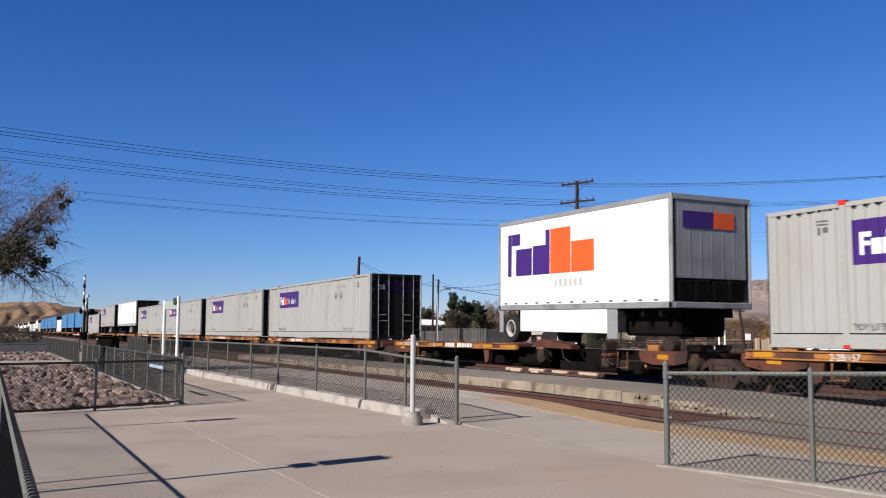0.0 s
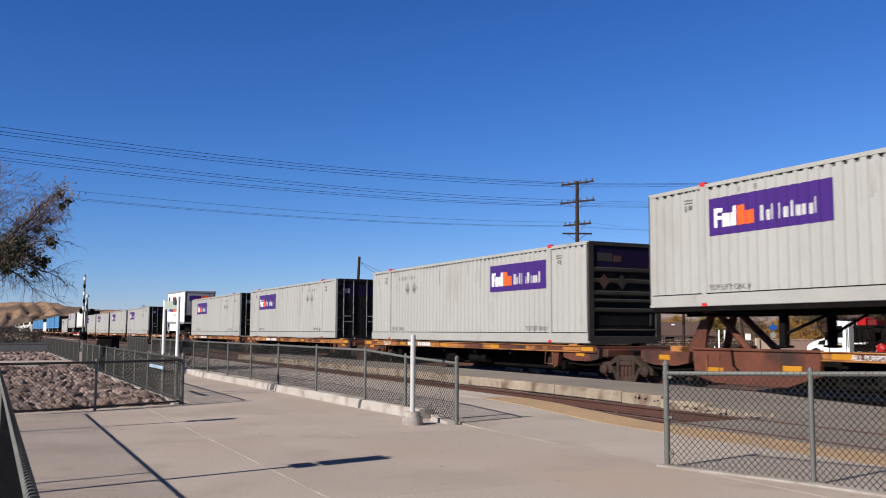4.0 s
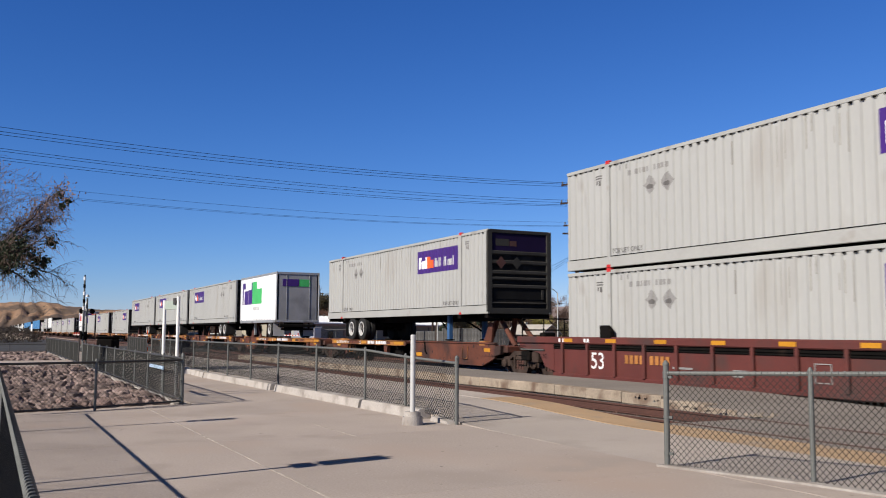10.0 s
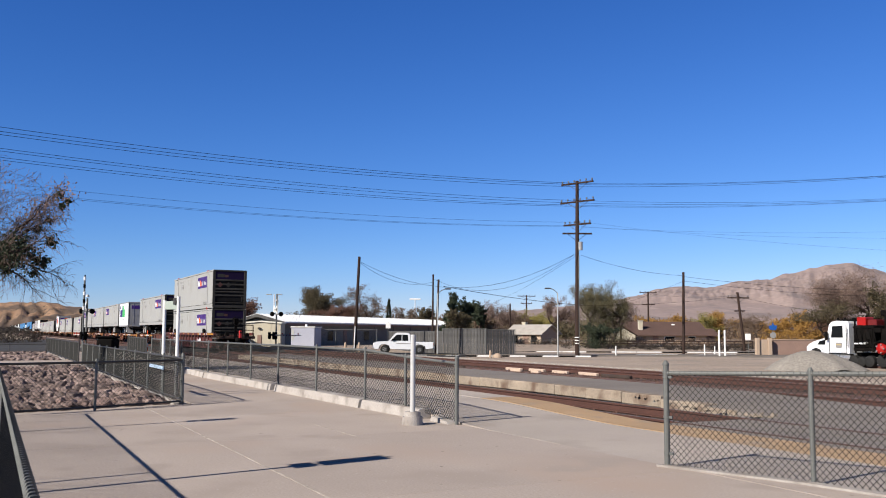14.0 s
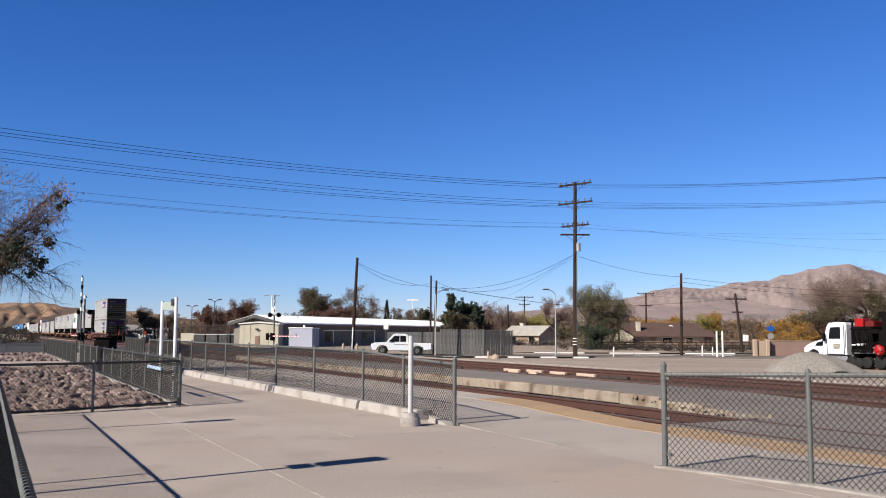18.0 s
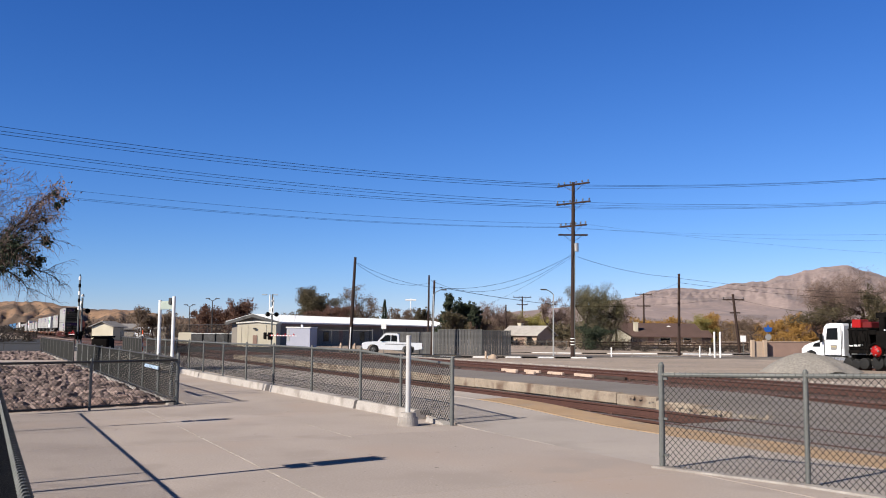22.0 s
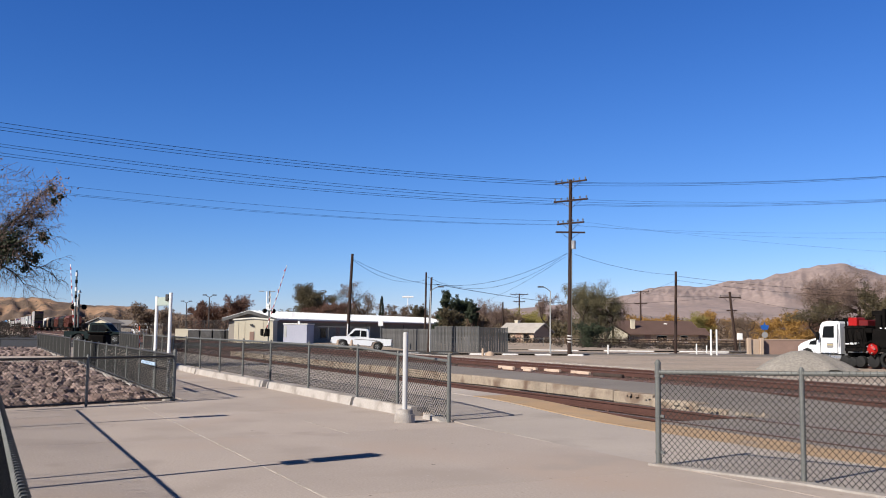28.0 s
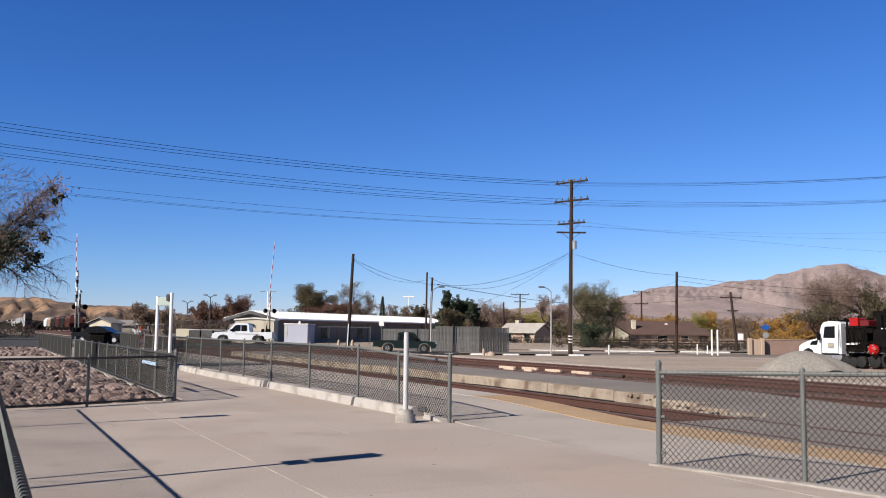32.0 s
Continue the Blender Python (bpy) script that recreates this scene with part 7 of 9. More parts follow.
def build_houses():
    # long white-roofed hall; its beige gable faces the tracks, its long wall lies in shade
    ang = math.degrees(math.atan2(0.918, 0.396))
    L, W = 48.0, 6.1
    cu, cv = -17.2 + 0.396 * L / 2 - 0.918 * W / 2, 98 + 0.918 * L / 2 + 0.396 * W / 2
    gable_house(cu, cv, -0.42, L, W, 2.80, 0.74, ang, WALLGREY, ROOFWHITE, "long low grey hall with a white metal roof", 0.5, "hall", None,
                ((-19.5, -1, 1.5, 1.2, 0.7), (-14.0, -1, 1.3, 1.2, 0.7), (-5, -1, 1.3, 1.2, 0.7)), (-10.5, -1), "building", WALLGREY)
    hall = bpy.data.objects["hall"]
    part("fascia", Shape().cbox(-L / 2 - 0.5, L / 2 + 0.5, -W / 2 - 0.51, -W / 2 - 0.47, 2.46, 2.70, 0.01), BROWNWALL, hall, "brown eaves board")
    for sg in (-1, 1):
        e, z0, z1 = W / 2 + 0.5, 3.56, 3.56 - 0.74 / (W / 2) * (W / 2 + 0.5)
        part("barge_board", Shape().add([(x, sg * y, z) for x in (-L / 2 - 0.56, -L / 2 - 0.51) for y, z in ((0, z0 - 0.2), (e, z1 - 0.2), (e, z1 + 0.14), (0, z0 + 0.14))], [(0, 1, 2, 3), (7, 6, 5, 4), (0, 4, 5, 1), (1, 5, 6, 2), (2, 6, 7, 3), (3, 7, 4, 0)]), SLATS, hall, "grey barge board")
    for x in (-22.0, -16.5, -8.0, -3.0, 2.5, 8.0, 14.0):
        part("wall_batten", Shape().cbox(x, x + 0.12, -W / 2 - 0.05, -W / 2, 0.0, 2.5, 0.01), SLATS, hall)
    for x in (-18.0, -4.0, 9.0):
        part("roof_vent", Shape().tube((x, -1.2, 3.2), (x, -1.2, 3.62), 0.12, n=8), ROOFWHITE, hall)
    shed = gable_house(-18.75, 95.2, -0.45, 2.6, 4.0, 2.60, 0.17, 90, WALLTAN, surf("pale_shed_roof", (0.72, 0.69, 0.60), 0.7, fine=(8, 0.08)), "cream shed with a shallow roof before the hall", 0.12, "shed", None, (), None, "shed")
    part("vent_door", Shape().cbox(-1.36, -1.29, -0.05, 0.38, 0.55, 1.45, 0.01), BROWNWALL, shed)
    part("wall_lamp", Shape().cbox(-1.5, -1.3, 0.05, 0.35, 2.05, 2.22, 0.03), DARKFENCE, shed)
    for y in (-1.0, 0.9, 1.55):
        part("wall_batten", Shape().cbox(-1.33, -1.29, y, y + 0.05, 0.0, 2.55, 0.005), WALLTAN, shed)
    # houses across the side street
    gable_house(12.7, 128, -0.75, 5.6, 4.6, 2.0, 1.1, -38, BEIGE, surf("pale_roof", (0.5, 0.46, 0.42), 0.9, fine=(8, 0.12)), "small beige house with a pale low roof", 0.4, "house", (-1.6, 0.4, 3.5), ((1.6, -1, 0.9, 0.9, 0.8), (-1.5, -1, 1.0, 1.0, 0.7)), (0.3, -1))
    gable_house(31.31, 137, -0.75, 14.0, 9.0, 1.95, 1.75, 4, BEIGE, ROOFBROWN, "low beige house with a brown shingle roof", 0.6, "house", (-2.4, -3.0, 3.85), ((-4.0, -1, 1.4, 1.0, 0.7), (1.5, -1, 1.6, 1.0, 0.7), (4.8, -1, 1.2, 1.0, 0.7)), (-0.6, -1))
    gable_house(25.39, 131.5, -0.75, 4.6, 4.0, 1.9, 1.2, 90, WALLTAN, ROOFBROWN, "cream gabled wing of a house with a brown roof", 0.35, "house", None, ((-0.8, -1, 1.0, 1.0, 0.6),))
    gable_house(38.29, 140, -0.75, 6.0, 5.0, 1.8, 0.9, 0, BROWNWALL, ROOFBROWN, "low brown outbuilding beside a house", 0.4, "outbuilding", None, ((-1.0, -1, 0.9, 0.9, 0.7),), None, "building")
    d = thing("satellite_dish", town(34.48, 136, -0.75), "small white satellite dish on a post", "dish")
    part("post", Shape().tube((0, 0, 0), (0, 0, 3.0), 0.04, n=6), GALV, d)
    part("dish", Shape().tube((0, -0.05, 3.05), (0, -0.2, 3.1), 0.15, 0.42, n=14), WHITEPAINT, d)
    # small shed and low buildings beyond the crossing
    gable_house(-54.42, 150, -0.2, 3.0, 4.0, 2.2, 0.75, 75, WALLTAN, surf("grey_roof", (0.3, 0.28, 0.27), 0.9), "small cream shed with a grey roof beyond the crossing", 0.4, "shed", None, (), None, "shed")
    gable_house(-53.16, 165, -0.2, 9.0, 5.0, 1.9, 0.8, 0, WALLGREY, bpy.data.materials["grey_roof"], "low grey outbuilding beyond the street", 0.4, "outbuilding", None, (), None, "building")
    wl = thing("boundary_wall", town(28.56, 83, -0.68, 3), "low brown block wall beside the lot", "wall")
    part("wall_body", Shape().cbox(1.6, 6.4, 0.1, 0.3, 0, 1.45, 0.02), BROWNWALL, wl)
    part("wall_cap", Shape().cbox(1.58, 6.42, 0.06, 0.34, 1.45, 1.52, 0.01), BEIGE, wl)
    e = thing("trash_enclosure", town(28.47, 82.75, -0.68, 3), "beige stucco enclosure with a closed panel door", "enclosure")
    for x in (0.0, 1.15):
        part("pier", Shape().cbox(x, x + 0.32, -0.2, 0.2, 0, 1.62, 0.02), BEIGE, e)
    part("panel_door", Shape().cbox(0.33, 1.14, -0.05, 0.05, 0.06, 1.5, 0.02), BEIGE, e)
    part("side_wall", Shape().cbox(1.2, 1.45, 0.2, 2.4, 0, 1.5, 0.02), BROWNWALL, e)


def slat_fence(name, u0, v0, u1, v1, h, label, z=-0.68, pitch=0.16):
    a, b = txy(u0, v0), txy(u1, v1)
    d = b - a
    f = thing(name, Matrix.Translation((a.x, a.y, z)) @ Matrix.Rotation(math.atan2(d.y, d.x), 4, "Z"), label, "fence", "slatted fences")
    L = d.length
    n = int(L / pitch)
    me = Shape().cbox(0.01, pitch - 0.012, -0.012, 0.012, 0.06, h, 0.004).mesh("slat", SLATS)
    for i in range(n):
        part("slat", me, SLATS, f, m=pose(i * pitch, 0.01 * (i % 2), 0))
    k = max(1, round(L / 3))
    for i in range(k + 1):
        part("post", Shape().tube((L * i / k, 0.05, -0.2), (L * i / k, 0.05, h + 0.06), 0.04, n=8), GALV, f)
    part("top_rail", Shape().tube((0, 0.05, h), (L, 0.05, h), 0.028, n=6), GALV, f)


def build_lot_things():
    slat_fence("slatted_fence", -0.05, 83, 3.8, 80, 2.35, "tall grey slatted chain-link fence round a yard")
    slat_fence("slatted_fence", 3.8, 80, 6.46, 80.9, 2.28, "tall grey slatted chain-link fence round a yard")
    slat_fence("slatted_fence", -5.58, 95, -0.05, 83.2, 2.1, "tall grey slatted chain-link fence round a yard", pitch=0.2)
    # tall open fences round the yard beyond the street
    build_fence("yard_fence", [tuple(txy(-36.37, 125).xy), tuple(txy(-23.87, 108).xy)], 2.6, "tall chain-link yard fence with dark posts", wire=0.12, r=0.006, spacing=3, mat=DARKFENCE, base=-0.35, group="yard fences")
    build_fence("yard_fence", [tuple(txy(-41.19, 118).xy), tuple(txy(-36.37, 125).xy)], 2.0, "tall chain-link yard fence with dark posts", wire=0.14, r=0.006, spacing=3, mat=DARKFENCE, base=-0.35, group="yard fences")
    build_fence("yard_fence", [tuple(txy(-13.01, 93).xy), tuple(txy(-6.66, 92).xy)], 2.1, "chain-link yard fence with pale gate posts before the hall", wire=0.12, r=0.004, spacing=2.2, mat=GALV, base=-0.5, group="yard fences")
    # rail fence of dark boards before the houses
    f = thing("board_fence", town(16.15, 112, -0.7), "low dark ranch fence of posts and boards", "fence")
    for k in range(11):
        part("post", Shape().cbox(k * 2.2 - 0.06, k * 2.2 + 0.06, -0.06, 0.06, 0, 1.15, 0.01), POLEWOOD, f)
        if k < 10:
            for zz in (0.35, 0.7, 1.02):
                part("board", Shape().cbox(k * 2.2, k * 2.2 + 2.2, -0.09, -0.062, zz, zz + 0.12, 0.005), POLEWOOD, f)
    # chain-link before the first house
    build_fence("yard_fence", [tuple(txy(8.01, 106).xy), tuple(txy(14.96, 106).xy)], 1.2, "low chain-link garden fence", wire=0.14, r=0.005, spacing=2.2, mat=GALV, base=-0.68, group="yard fences")
    # white marker posts
    for u, v, h in ((23.72, 78, 2.3), (24.27, 78.2, 2.3), (23.03, 80, 1.05), (14.85, 78, 0.9), (26.32, 88, 0.8)):
        p = thing("marker_post", town(u, v, -0.68), "plain white marker post at the lot's edge", "post", "marker posts")
        part("shaft", Shape().tube((0, 0, 0), (0, 0, h), 0.078 if h > 2 else 0.06, n=10), WHITEPAINT, p)
        part("cap", Shape().tube((0, 0, h), (0, 0, h + 0.03), 0.078 if h > 2 else 0.06, 0.04, n=10), WHITEPAINT, p)
    # blue round-topped sign over a white oval
    s = thing("road_sign", town(38.16, 105, -0.66), "blue sign above a white oval plate on a post", "sign")
    part("post", Shape().tube((0, 0, 0), (0, 0, 3.3), 0.05, n=8), GALV, s)
    part("blue_board", Shape().prism([(-0.42, 2.62), (-0.50, 2.95), (-0.16, 2.98), (0, 3.32), (0.16, 2.98), (0.50, 2.95), (0.42, 2.62), (0.3, 2.45), (-0.3, 2.45)], -0.09, -0.05), SIGNBLUE, s)
    part("white_oval", Shape().disc_y(0, -0.09, -0.05, 1.85, [(0, 0.36), (1, 0.36)], 16), PALEGREY, s)
    m = thing("mail_boxes", town(30.91, 92, -0.66), "pale meter box on a thin post", "box")
    part("post", Shape().tube((0, 0, 0), (0, 0, 1.5), 0.04, n=6), GALV, m)
    part("box", Shape().cbox(-0.25, 0.25, -0.15, 0.15, 1.35, 2.0, 0.03), WHITEPAINT, m)
    s = thing("street_sign", town(-5.16, 86, -0.6), "small white rectangular street sign on a post", "sign")
    part("post", Shape().tube((0, 0, 0), (0, 0, 2.9), 0.03, n=6), GALV, s)
    part("plate", Shape().cbox(-0.23, 0.23, -0.06, -0.035, 2.3, 2.85, 0.01), WHITEPAINT, s)
    # portable toilet
    t = thing("storage_cabin", town(-13.8, 92, -0.40, -12), "lavender-grey plastic site cabin with a low roof", "cabin")
    part("body", Shape().cbox(-1.25, 1.25, -1.0, 1.0, 0.08, 2.15, 0.04), TOILET, t)
    part("roof", Shape().cbox(-1.32, 1.32, -1.07, 1.07, 2.15, 2.27, 0.04), WHITEPAINT, t)
    part("side_panel", Shape().cbox(-1.2, -0.9, -1.03, -1.0, 0.9, 2.0, 0.01), PALESTEEL, t)
    part("base", Shape().cbox(-1.3, 1.3, -1.05, 1.05, 0, 0.1, 0.02), GRIME, t)
    part("vent", Shape().tube((0, 0, 2.27), (0, 0, 2.5), 0.12, n=8), WHITEPAINT, t)
    # hydrants and a pale rock
    for u, v in ((-8.44, 79), (-7.25, 79)):
        h = thing("hydrant", town(u, v, -0.5), "small cream hydrant standpipe beside a pole", "hydrant", "hydrants")
        part("barrel", Shape().tube((0, 0, 0), (0, 0, 0.75), 0.11, n=12), BEIGE, h)
        part("cap", Shape().tube((0, 0, 0.75), (0, 0, 0.95), 0.13, 0.05, n=12), BEIGE, h)
        part("nozzle", Shape().tube((-0.2, 0, 0.5), (0.2, 0, 0.5), 0.06, n=8), BEIGE, h)
    h = thing("hydrant", town(3.83, 73, -0.66), "small cream hydrant beside a pale boulder", "hydrant", "hydrants")
    part("barrel", Shape().tube((0, 0, 0), (0, 0, 0.42), 0.10, n=12), BEIGE, h)
    part("cap", Shape().tube((0, 0, 0.42), (0, 0, 0.6), 0.12, 0.04, n=12), BEIGE, h)
    b = thing("boulder", town(4.38, 73, -0.66), "pale tan boulder at the lot's edge", "rock")
    sh = Shape()
    bm = bmesh.new()
    bmesh.ops.create_icosphere(bm, subdivisions=2, radius=1)
    sh.add([(v.co.x * 0.42 * (1 + 0.2 * noise.noise(v.co * 2)), v.co.y * 0.3, max(0, v.co.z) * 0.36 * (1 + 0.3 * noise.noise(v.co * 3))) for v in bm.verts], [tuple(v.index for v in q.verts) for q in bm.faces])
    bm.free()
    part("stone", sh, BEIGE, b)
    # gravel heap
    g = Shape()
    n1, n2 = 40, 16
    rnd = random.Random(3)
    for i in range(n1):
        for j in range(n2):
            a, r = 2 * math.pi * i / n1, j / (n2 - 1)
            x, y = 2.85 * r * math.cos(a), 2.1 * r * math.sin(a)
            hgt = 1.10 * max(0.0, 1 - (r * (1 + 0.10 * noise.noise(Vector((math.cos(a) * 2, math.sin(a) * 2, 0))))) ** 1.7)
            g.v.append((x - 0.35 * (1 - r), y, hgt + 0.05 * noise.noise(Vector((x * 2.5, y * 2.5, 0))) * (1 - r)))
    g.f = [(i * n2 + j, ((i + 1) % n1) * n2 + j, ((i + 1) % n1) * n2 + j + 1, i * n2 + j + 1) for i in range(n1) for j in range(n2 - 1)]
    p = part("gravel_heap", g, GRAVEL, None, m=town(20.89, 51, -0.68), smooth=True)
    tagged(p, "grey gravel heap on the bare lot", "gravel", "", "stuff")
    # loose wooden sleepers beside the far track
    rnd = random.Random(9)
    for k, (x, y, half) in enumerate(((-33.4, 20.1, 0.62), (-32.1, 20.42, 0.58), (-30.95, 19.62, 0.30), (-30.2, 20.3, 0.50), (-28.4, 20.36, 0.62), (-32.4, 19.6, 0.40), (-26.5, 20.2, 0.8), (-36.5, 18.9, 0.9))):
        t = thing("old_tie", pose(x, y, -0.26, 0, 0, rnd.uniform(-3, 3)), "pale weathered timber lying beside the rails" if k < 6 else "dark tarred timber lying beside the rails", "timber", "loose timbers")
        part("timber", Shape().cbox(-half, half, -0.07, 0.07, 0, 0.115, 0.02), surf("pale_timber", (0.66, 0.50, 0.39), 0.9, fine=(20, 0.2)) if k == 0 else bpy.data.materials["pale_timber"] if k < 6 else TIE, t)
    stones = Shape()
    rnd = random.Random(17)
    for _ in range(2600):
        x, y = rnd.uniform(-62, -14), 23.2 + 8 * rnd.random() ** 2
        r = rnd.uniform(0.02, 0.06)
        c = Vector((x, y, ground_z(x, y) + 0.02 + r * 0.3))
        stones.add([c + Vector(k) * r * rnd.uniform(0.7, 1.2) for k in ((1, 0, 0), (-1, 0, 0), (0, 1, 0), (0, -1, 0), (0, 0, 0.8))], [(0, 2, 4), (2, 1, 4), (1, 3, 4), (3, 0, 4)])
    tagged(part("lot_stones", stones, PALESTONE), "pale loose stones along the edge of the lot", "stones", "", "stuff")
    yard = Shape()
    yard.slab([tuple(txy(u, v).xy) for u, v in ((-14.5, 84.9), (-16.8, 97.0), (-13.0, 135.0), (-40.0, 135.0), (-28.0, 110.0))], -0.4, -0.19)
    setting("yard_pavement", yard, ROADTAR, "dark asphalt yard beyond the crossing")
    setting("track_bed", Shape().slab([(-170, 8.95), (-49, 8.95), (-49, 23.4), (-170, 23.4)], -0.5, -0.275), BALLAST, "dark ballast between the tracks")
    # dark low bin beside the crossing, orange and white marker, wreckage of brush
    b = thing("dark_bin", town(-22.07, 60, -0.22), "low dark bin behind the platform fence", "bin")
    part("body", Shape().cbox(-0.58, 0.58, -0.6, 0.6, 0, 1.1, 0.14), GRIME, b)
    part("lid", Shape().cbox(-0.62, 0.62, -0.65, 0.65, 1.1, 1.22, 0.06), GRIME, b)
    c = thing("delineator", town(-21.43, 66, -0.1), "orange and white striped road marker post", "marker")
    for k in range(5):
        part("stripe", Shape().tube((0, 0, k * 0.3), (0, 0, k * 0.3 + 0.3), 0.07 - 0.008 * k, n=10), WHITEPAINT if k % 2 else LOGOORANGE, c)
    # pale barrier wall and dumpsters at the yard
    k = thing("yard_containers", town(-31.75, 112, -0.3), "row of pale green waste containers behind a fence", "container", "waste containers")
    part("body", Shape().cbox(0, 1.6, -0.8, 0.8, 0, 1.5, 0.05), WALLTAN, k)
    for i in range(5):
        kk = thing("waste_container", town(-30.21 + i * 1.55, 112, -0.3), "grey-green waste container behind a fence", "container", "waste containers")
        part("body", Shape().cbox(0, 1.4, -0.8, 0.8, 0, 1.35, 0.05), SLATS, kk)
        part("lid", Shape().cbox(-0.03, 1.43, -0.83, 0.83, 1.35, 1.42, 0.02), WHITEPAINT, kk)


def build_truck():
    """White conventional hi-rail truck with black gear and red crane parts, on a stub of track."""
    t = thing("rail_service_truck", Matrix.Translation(txy(26.34, 54.5, -0.62)) @ Matrix.Rotation(radians(5), 4, "Z"), "white service truck with black rail gear and red crane parts", "truck")
    # local -x is forwards; side towards the station is -y
    hood = [(-4.55, 0.72), (-4.52, 1.12), (-4.38, 1.32), (-4.0, 1.50), (-3.0, 1.78), (-2.95, 0.75), (-3.35, 0.7), (-3.5, 1.0), (-3.75, 1.1), (-4.0, 1.0), (-4.15, 0.7)]
    part("hood", Shape().prism(hood, -0.95, 0.95), CARWHITE, t)
    cab = [(-3.0, 0.7), (-3.0, 1.80), (-2.78, 2.55), (-2.62, 2.72), (-2.2, 2.78), (-1.52, 2.75), (-1.44, 2.62), (-1.44, 0.65)]
    c = part("cab", Shape().prism(cab, -1.08, 1.08), CARWHITE, t)
    part("door", Shape().cbox(-2.72, -1.66, -1.10, -1.07, 0.85, 2.45, 0.02), CARWHITE, c)
    part("side_window", Shape().prism([(-2.66, 1.75), (-2.55, 2.45), (-1.85, 2.48), (-1.85, 1.75)], -1.112, -1.06), GLASS, c)
    part("windscreen", Shape().box(-0.02, 0.02, -0.9, 0.9, 0, 0.8), GLASS, c, m=pose(-2.93, 0, 1.62, 0, 16, 0))
    part("light_bar", Shape().cbox(-2.2, -1.5, -0.7, 0.7, 2.77, 2.88, 0.03), GRIME, c)
    for x0, x1, z0, z1 in ((-2.80, -2.775, 0.8, 1.75), (-1.62, -1.595, 0.8, 2.6), (-2.8, -1.595, 0.8, 0.825)):
        part("door_seam", Shape().box(x0, x1, -1.118, -1.09, z0, z1), GRIME, c)
    part("cowl_gap", Shape().box(-3.02, -2.985, -0.97, 0.97, 0.9, 1.74), GRIME, t)
    part("sill", Shape().cbox(-2.95, -1.2, -1.13, -1.0, 0.55, 0.78, 0.03), GRIME, t)
    part("grab_rail", Shape().tube((-1.5, -1.14, 1.2), (-1.5, -1.14, 2.3), 0.02, n=6), CHROME, t)
    part("sun_visor", Shape().cbox(-2.98, -2.7, -1.0, 1.0, 2.56, 2.62, 0.01), GRIME, c)
    part("hood_vent", Shape().prism([(-3.75, 1.30), (-3.6, 1.52), (-3.15, 1.62), (-3.2, 1.30)], -0.957, -0.94), GLASS, t)
    part("fender", Shape().prism([(-4.3, 0.72), (-4.12, 1.08), (-3.75, 1.22), (-3.4, 1.1), (-3.2, 0.72), (-3.28, 0.72), (-3.45, 1.0), (-3.75, 1.12), (-4.05, 1.0), (-4.2, 0.72)], -1.1, -0.94), CARWHITE, t)
    part("headlight", Shape().cbox(-4.53, -4.4, -0.97, -0.7, 1.0, 1.2, 0.02), LOGOWHITE, t)
    part("exhaust", Shape().tube((-1.25, -0.75, 0.8), (-1.25, -0.75, 2.95), 0.06, n=8), GRIME, t)
    for x, z, r in ((-1.15, 0.36, 0.34), (-0.62, 0.32, 0.30), (-0.1, 0.36, 0.34), (0.75, 0.42, 0.40)):
        part("guide_wheel", Shape().disc_y(x, -1.22, -0.85, z, [(0, r * 0.5), (0.1, r * 0.95), (0.3, r), (1, r)], 18), TYRE, t)
    for x, y, z, w, h in ((-0.9, -1.2, 1.3, 0.5, 0.35), (-0.3, -1.25, 1.62, 0.4, 0.5), (0.15, -1.22, 1.25, 0.35, 0.28), (-0.75, -1.18, 1.95, 0.35, 0.4), (0.2, -1.2, 2.05, 0.5, 0.3)):
        part("gear_case", Shape().cbox(x, x + w, y, y + 0.3, z, z + h, 0.05), GRIME, t)
    for k in range(5):
        part("hose", Shape().path([(-0.9 + 0.3 * k, -1.26, 2.2), (-0.75 + 0.3 * k, -1.32, 1.7 - 0.1 * k), (-0.6 + 0.3 * k, -1.3, 1.2), (-0.4 + 0.3 * k, -1.28, 0.9)], 0.028, 5), GRIME, t)
    part("front_tank", Shape().tube((-2.6, -1.0, 0.52), (-1.35, -1.0, 0.52), 0.2, n=14), CHROME, t)
    part("door_mark", Shape().box(-2.35, -1.9, -1.115, -1.105, 1.2, 1.45), PALEGREY, c)
    part("mirror", Shape().cbox(-2.95, -2.8, -1.35, -1.2, 1.6, 2.1, 0.02), GRIME, c)
    part("bumper", Shape().cbox(-4.7, -4.5, -1.05, 1.05, 0.5, 0.8, 0.04), CHROME, t)
    part("frame", Shape().cbox(-4.3, 4.5, -0.4, 0.4, 0.6, 0.85, 0.02), GRIME, t)
    part("step_tank", Shape().cbox(-2.9, -1.3, -1.1, -0.6, 0.35, 0.68, 0.06), CHROME, t)
    for x, nm in ((-3.75, "front"), (1.6, "rear"), (2.9, "rear")):
        make_wheel(t, x, -1.12, -0.72, 0.5, 0.5, GRIME)
        make_wheel(t, x, 1.12, 0.72, 0.5, 0.5)
    part("deck", Shape().cbox(-1.1, 5.2, -1.2, 1.2, 0.95, 1.15, 0.03), GRIME, t)
    part("gear_box", Shape().cbox(-1.0, 0.3, -1.15, 1.15, 1.15, 2.5, 0.05), GRIME, t)
    for i in range(4):
        part("rack_bar", Shape().tube((-0.9 + i * 0.38, -1.2, 1.2), (-0.9 + i * 0.38, -1.2, 2.5), 0.03, n=6), GRIME, t)
    part("cross_plate", Shape().cbox(-0.75, -0.1, -1.26, -1.2, 1.42, 1.5, 0.02), ALU, t)
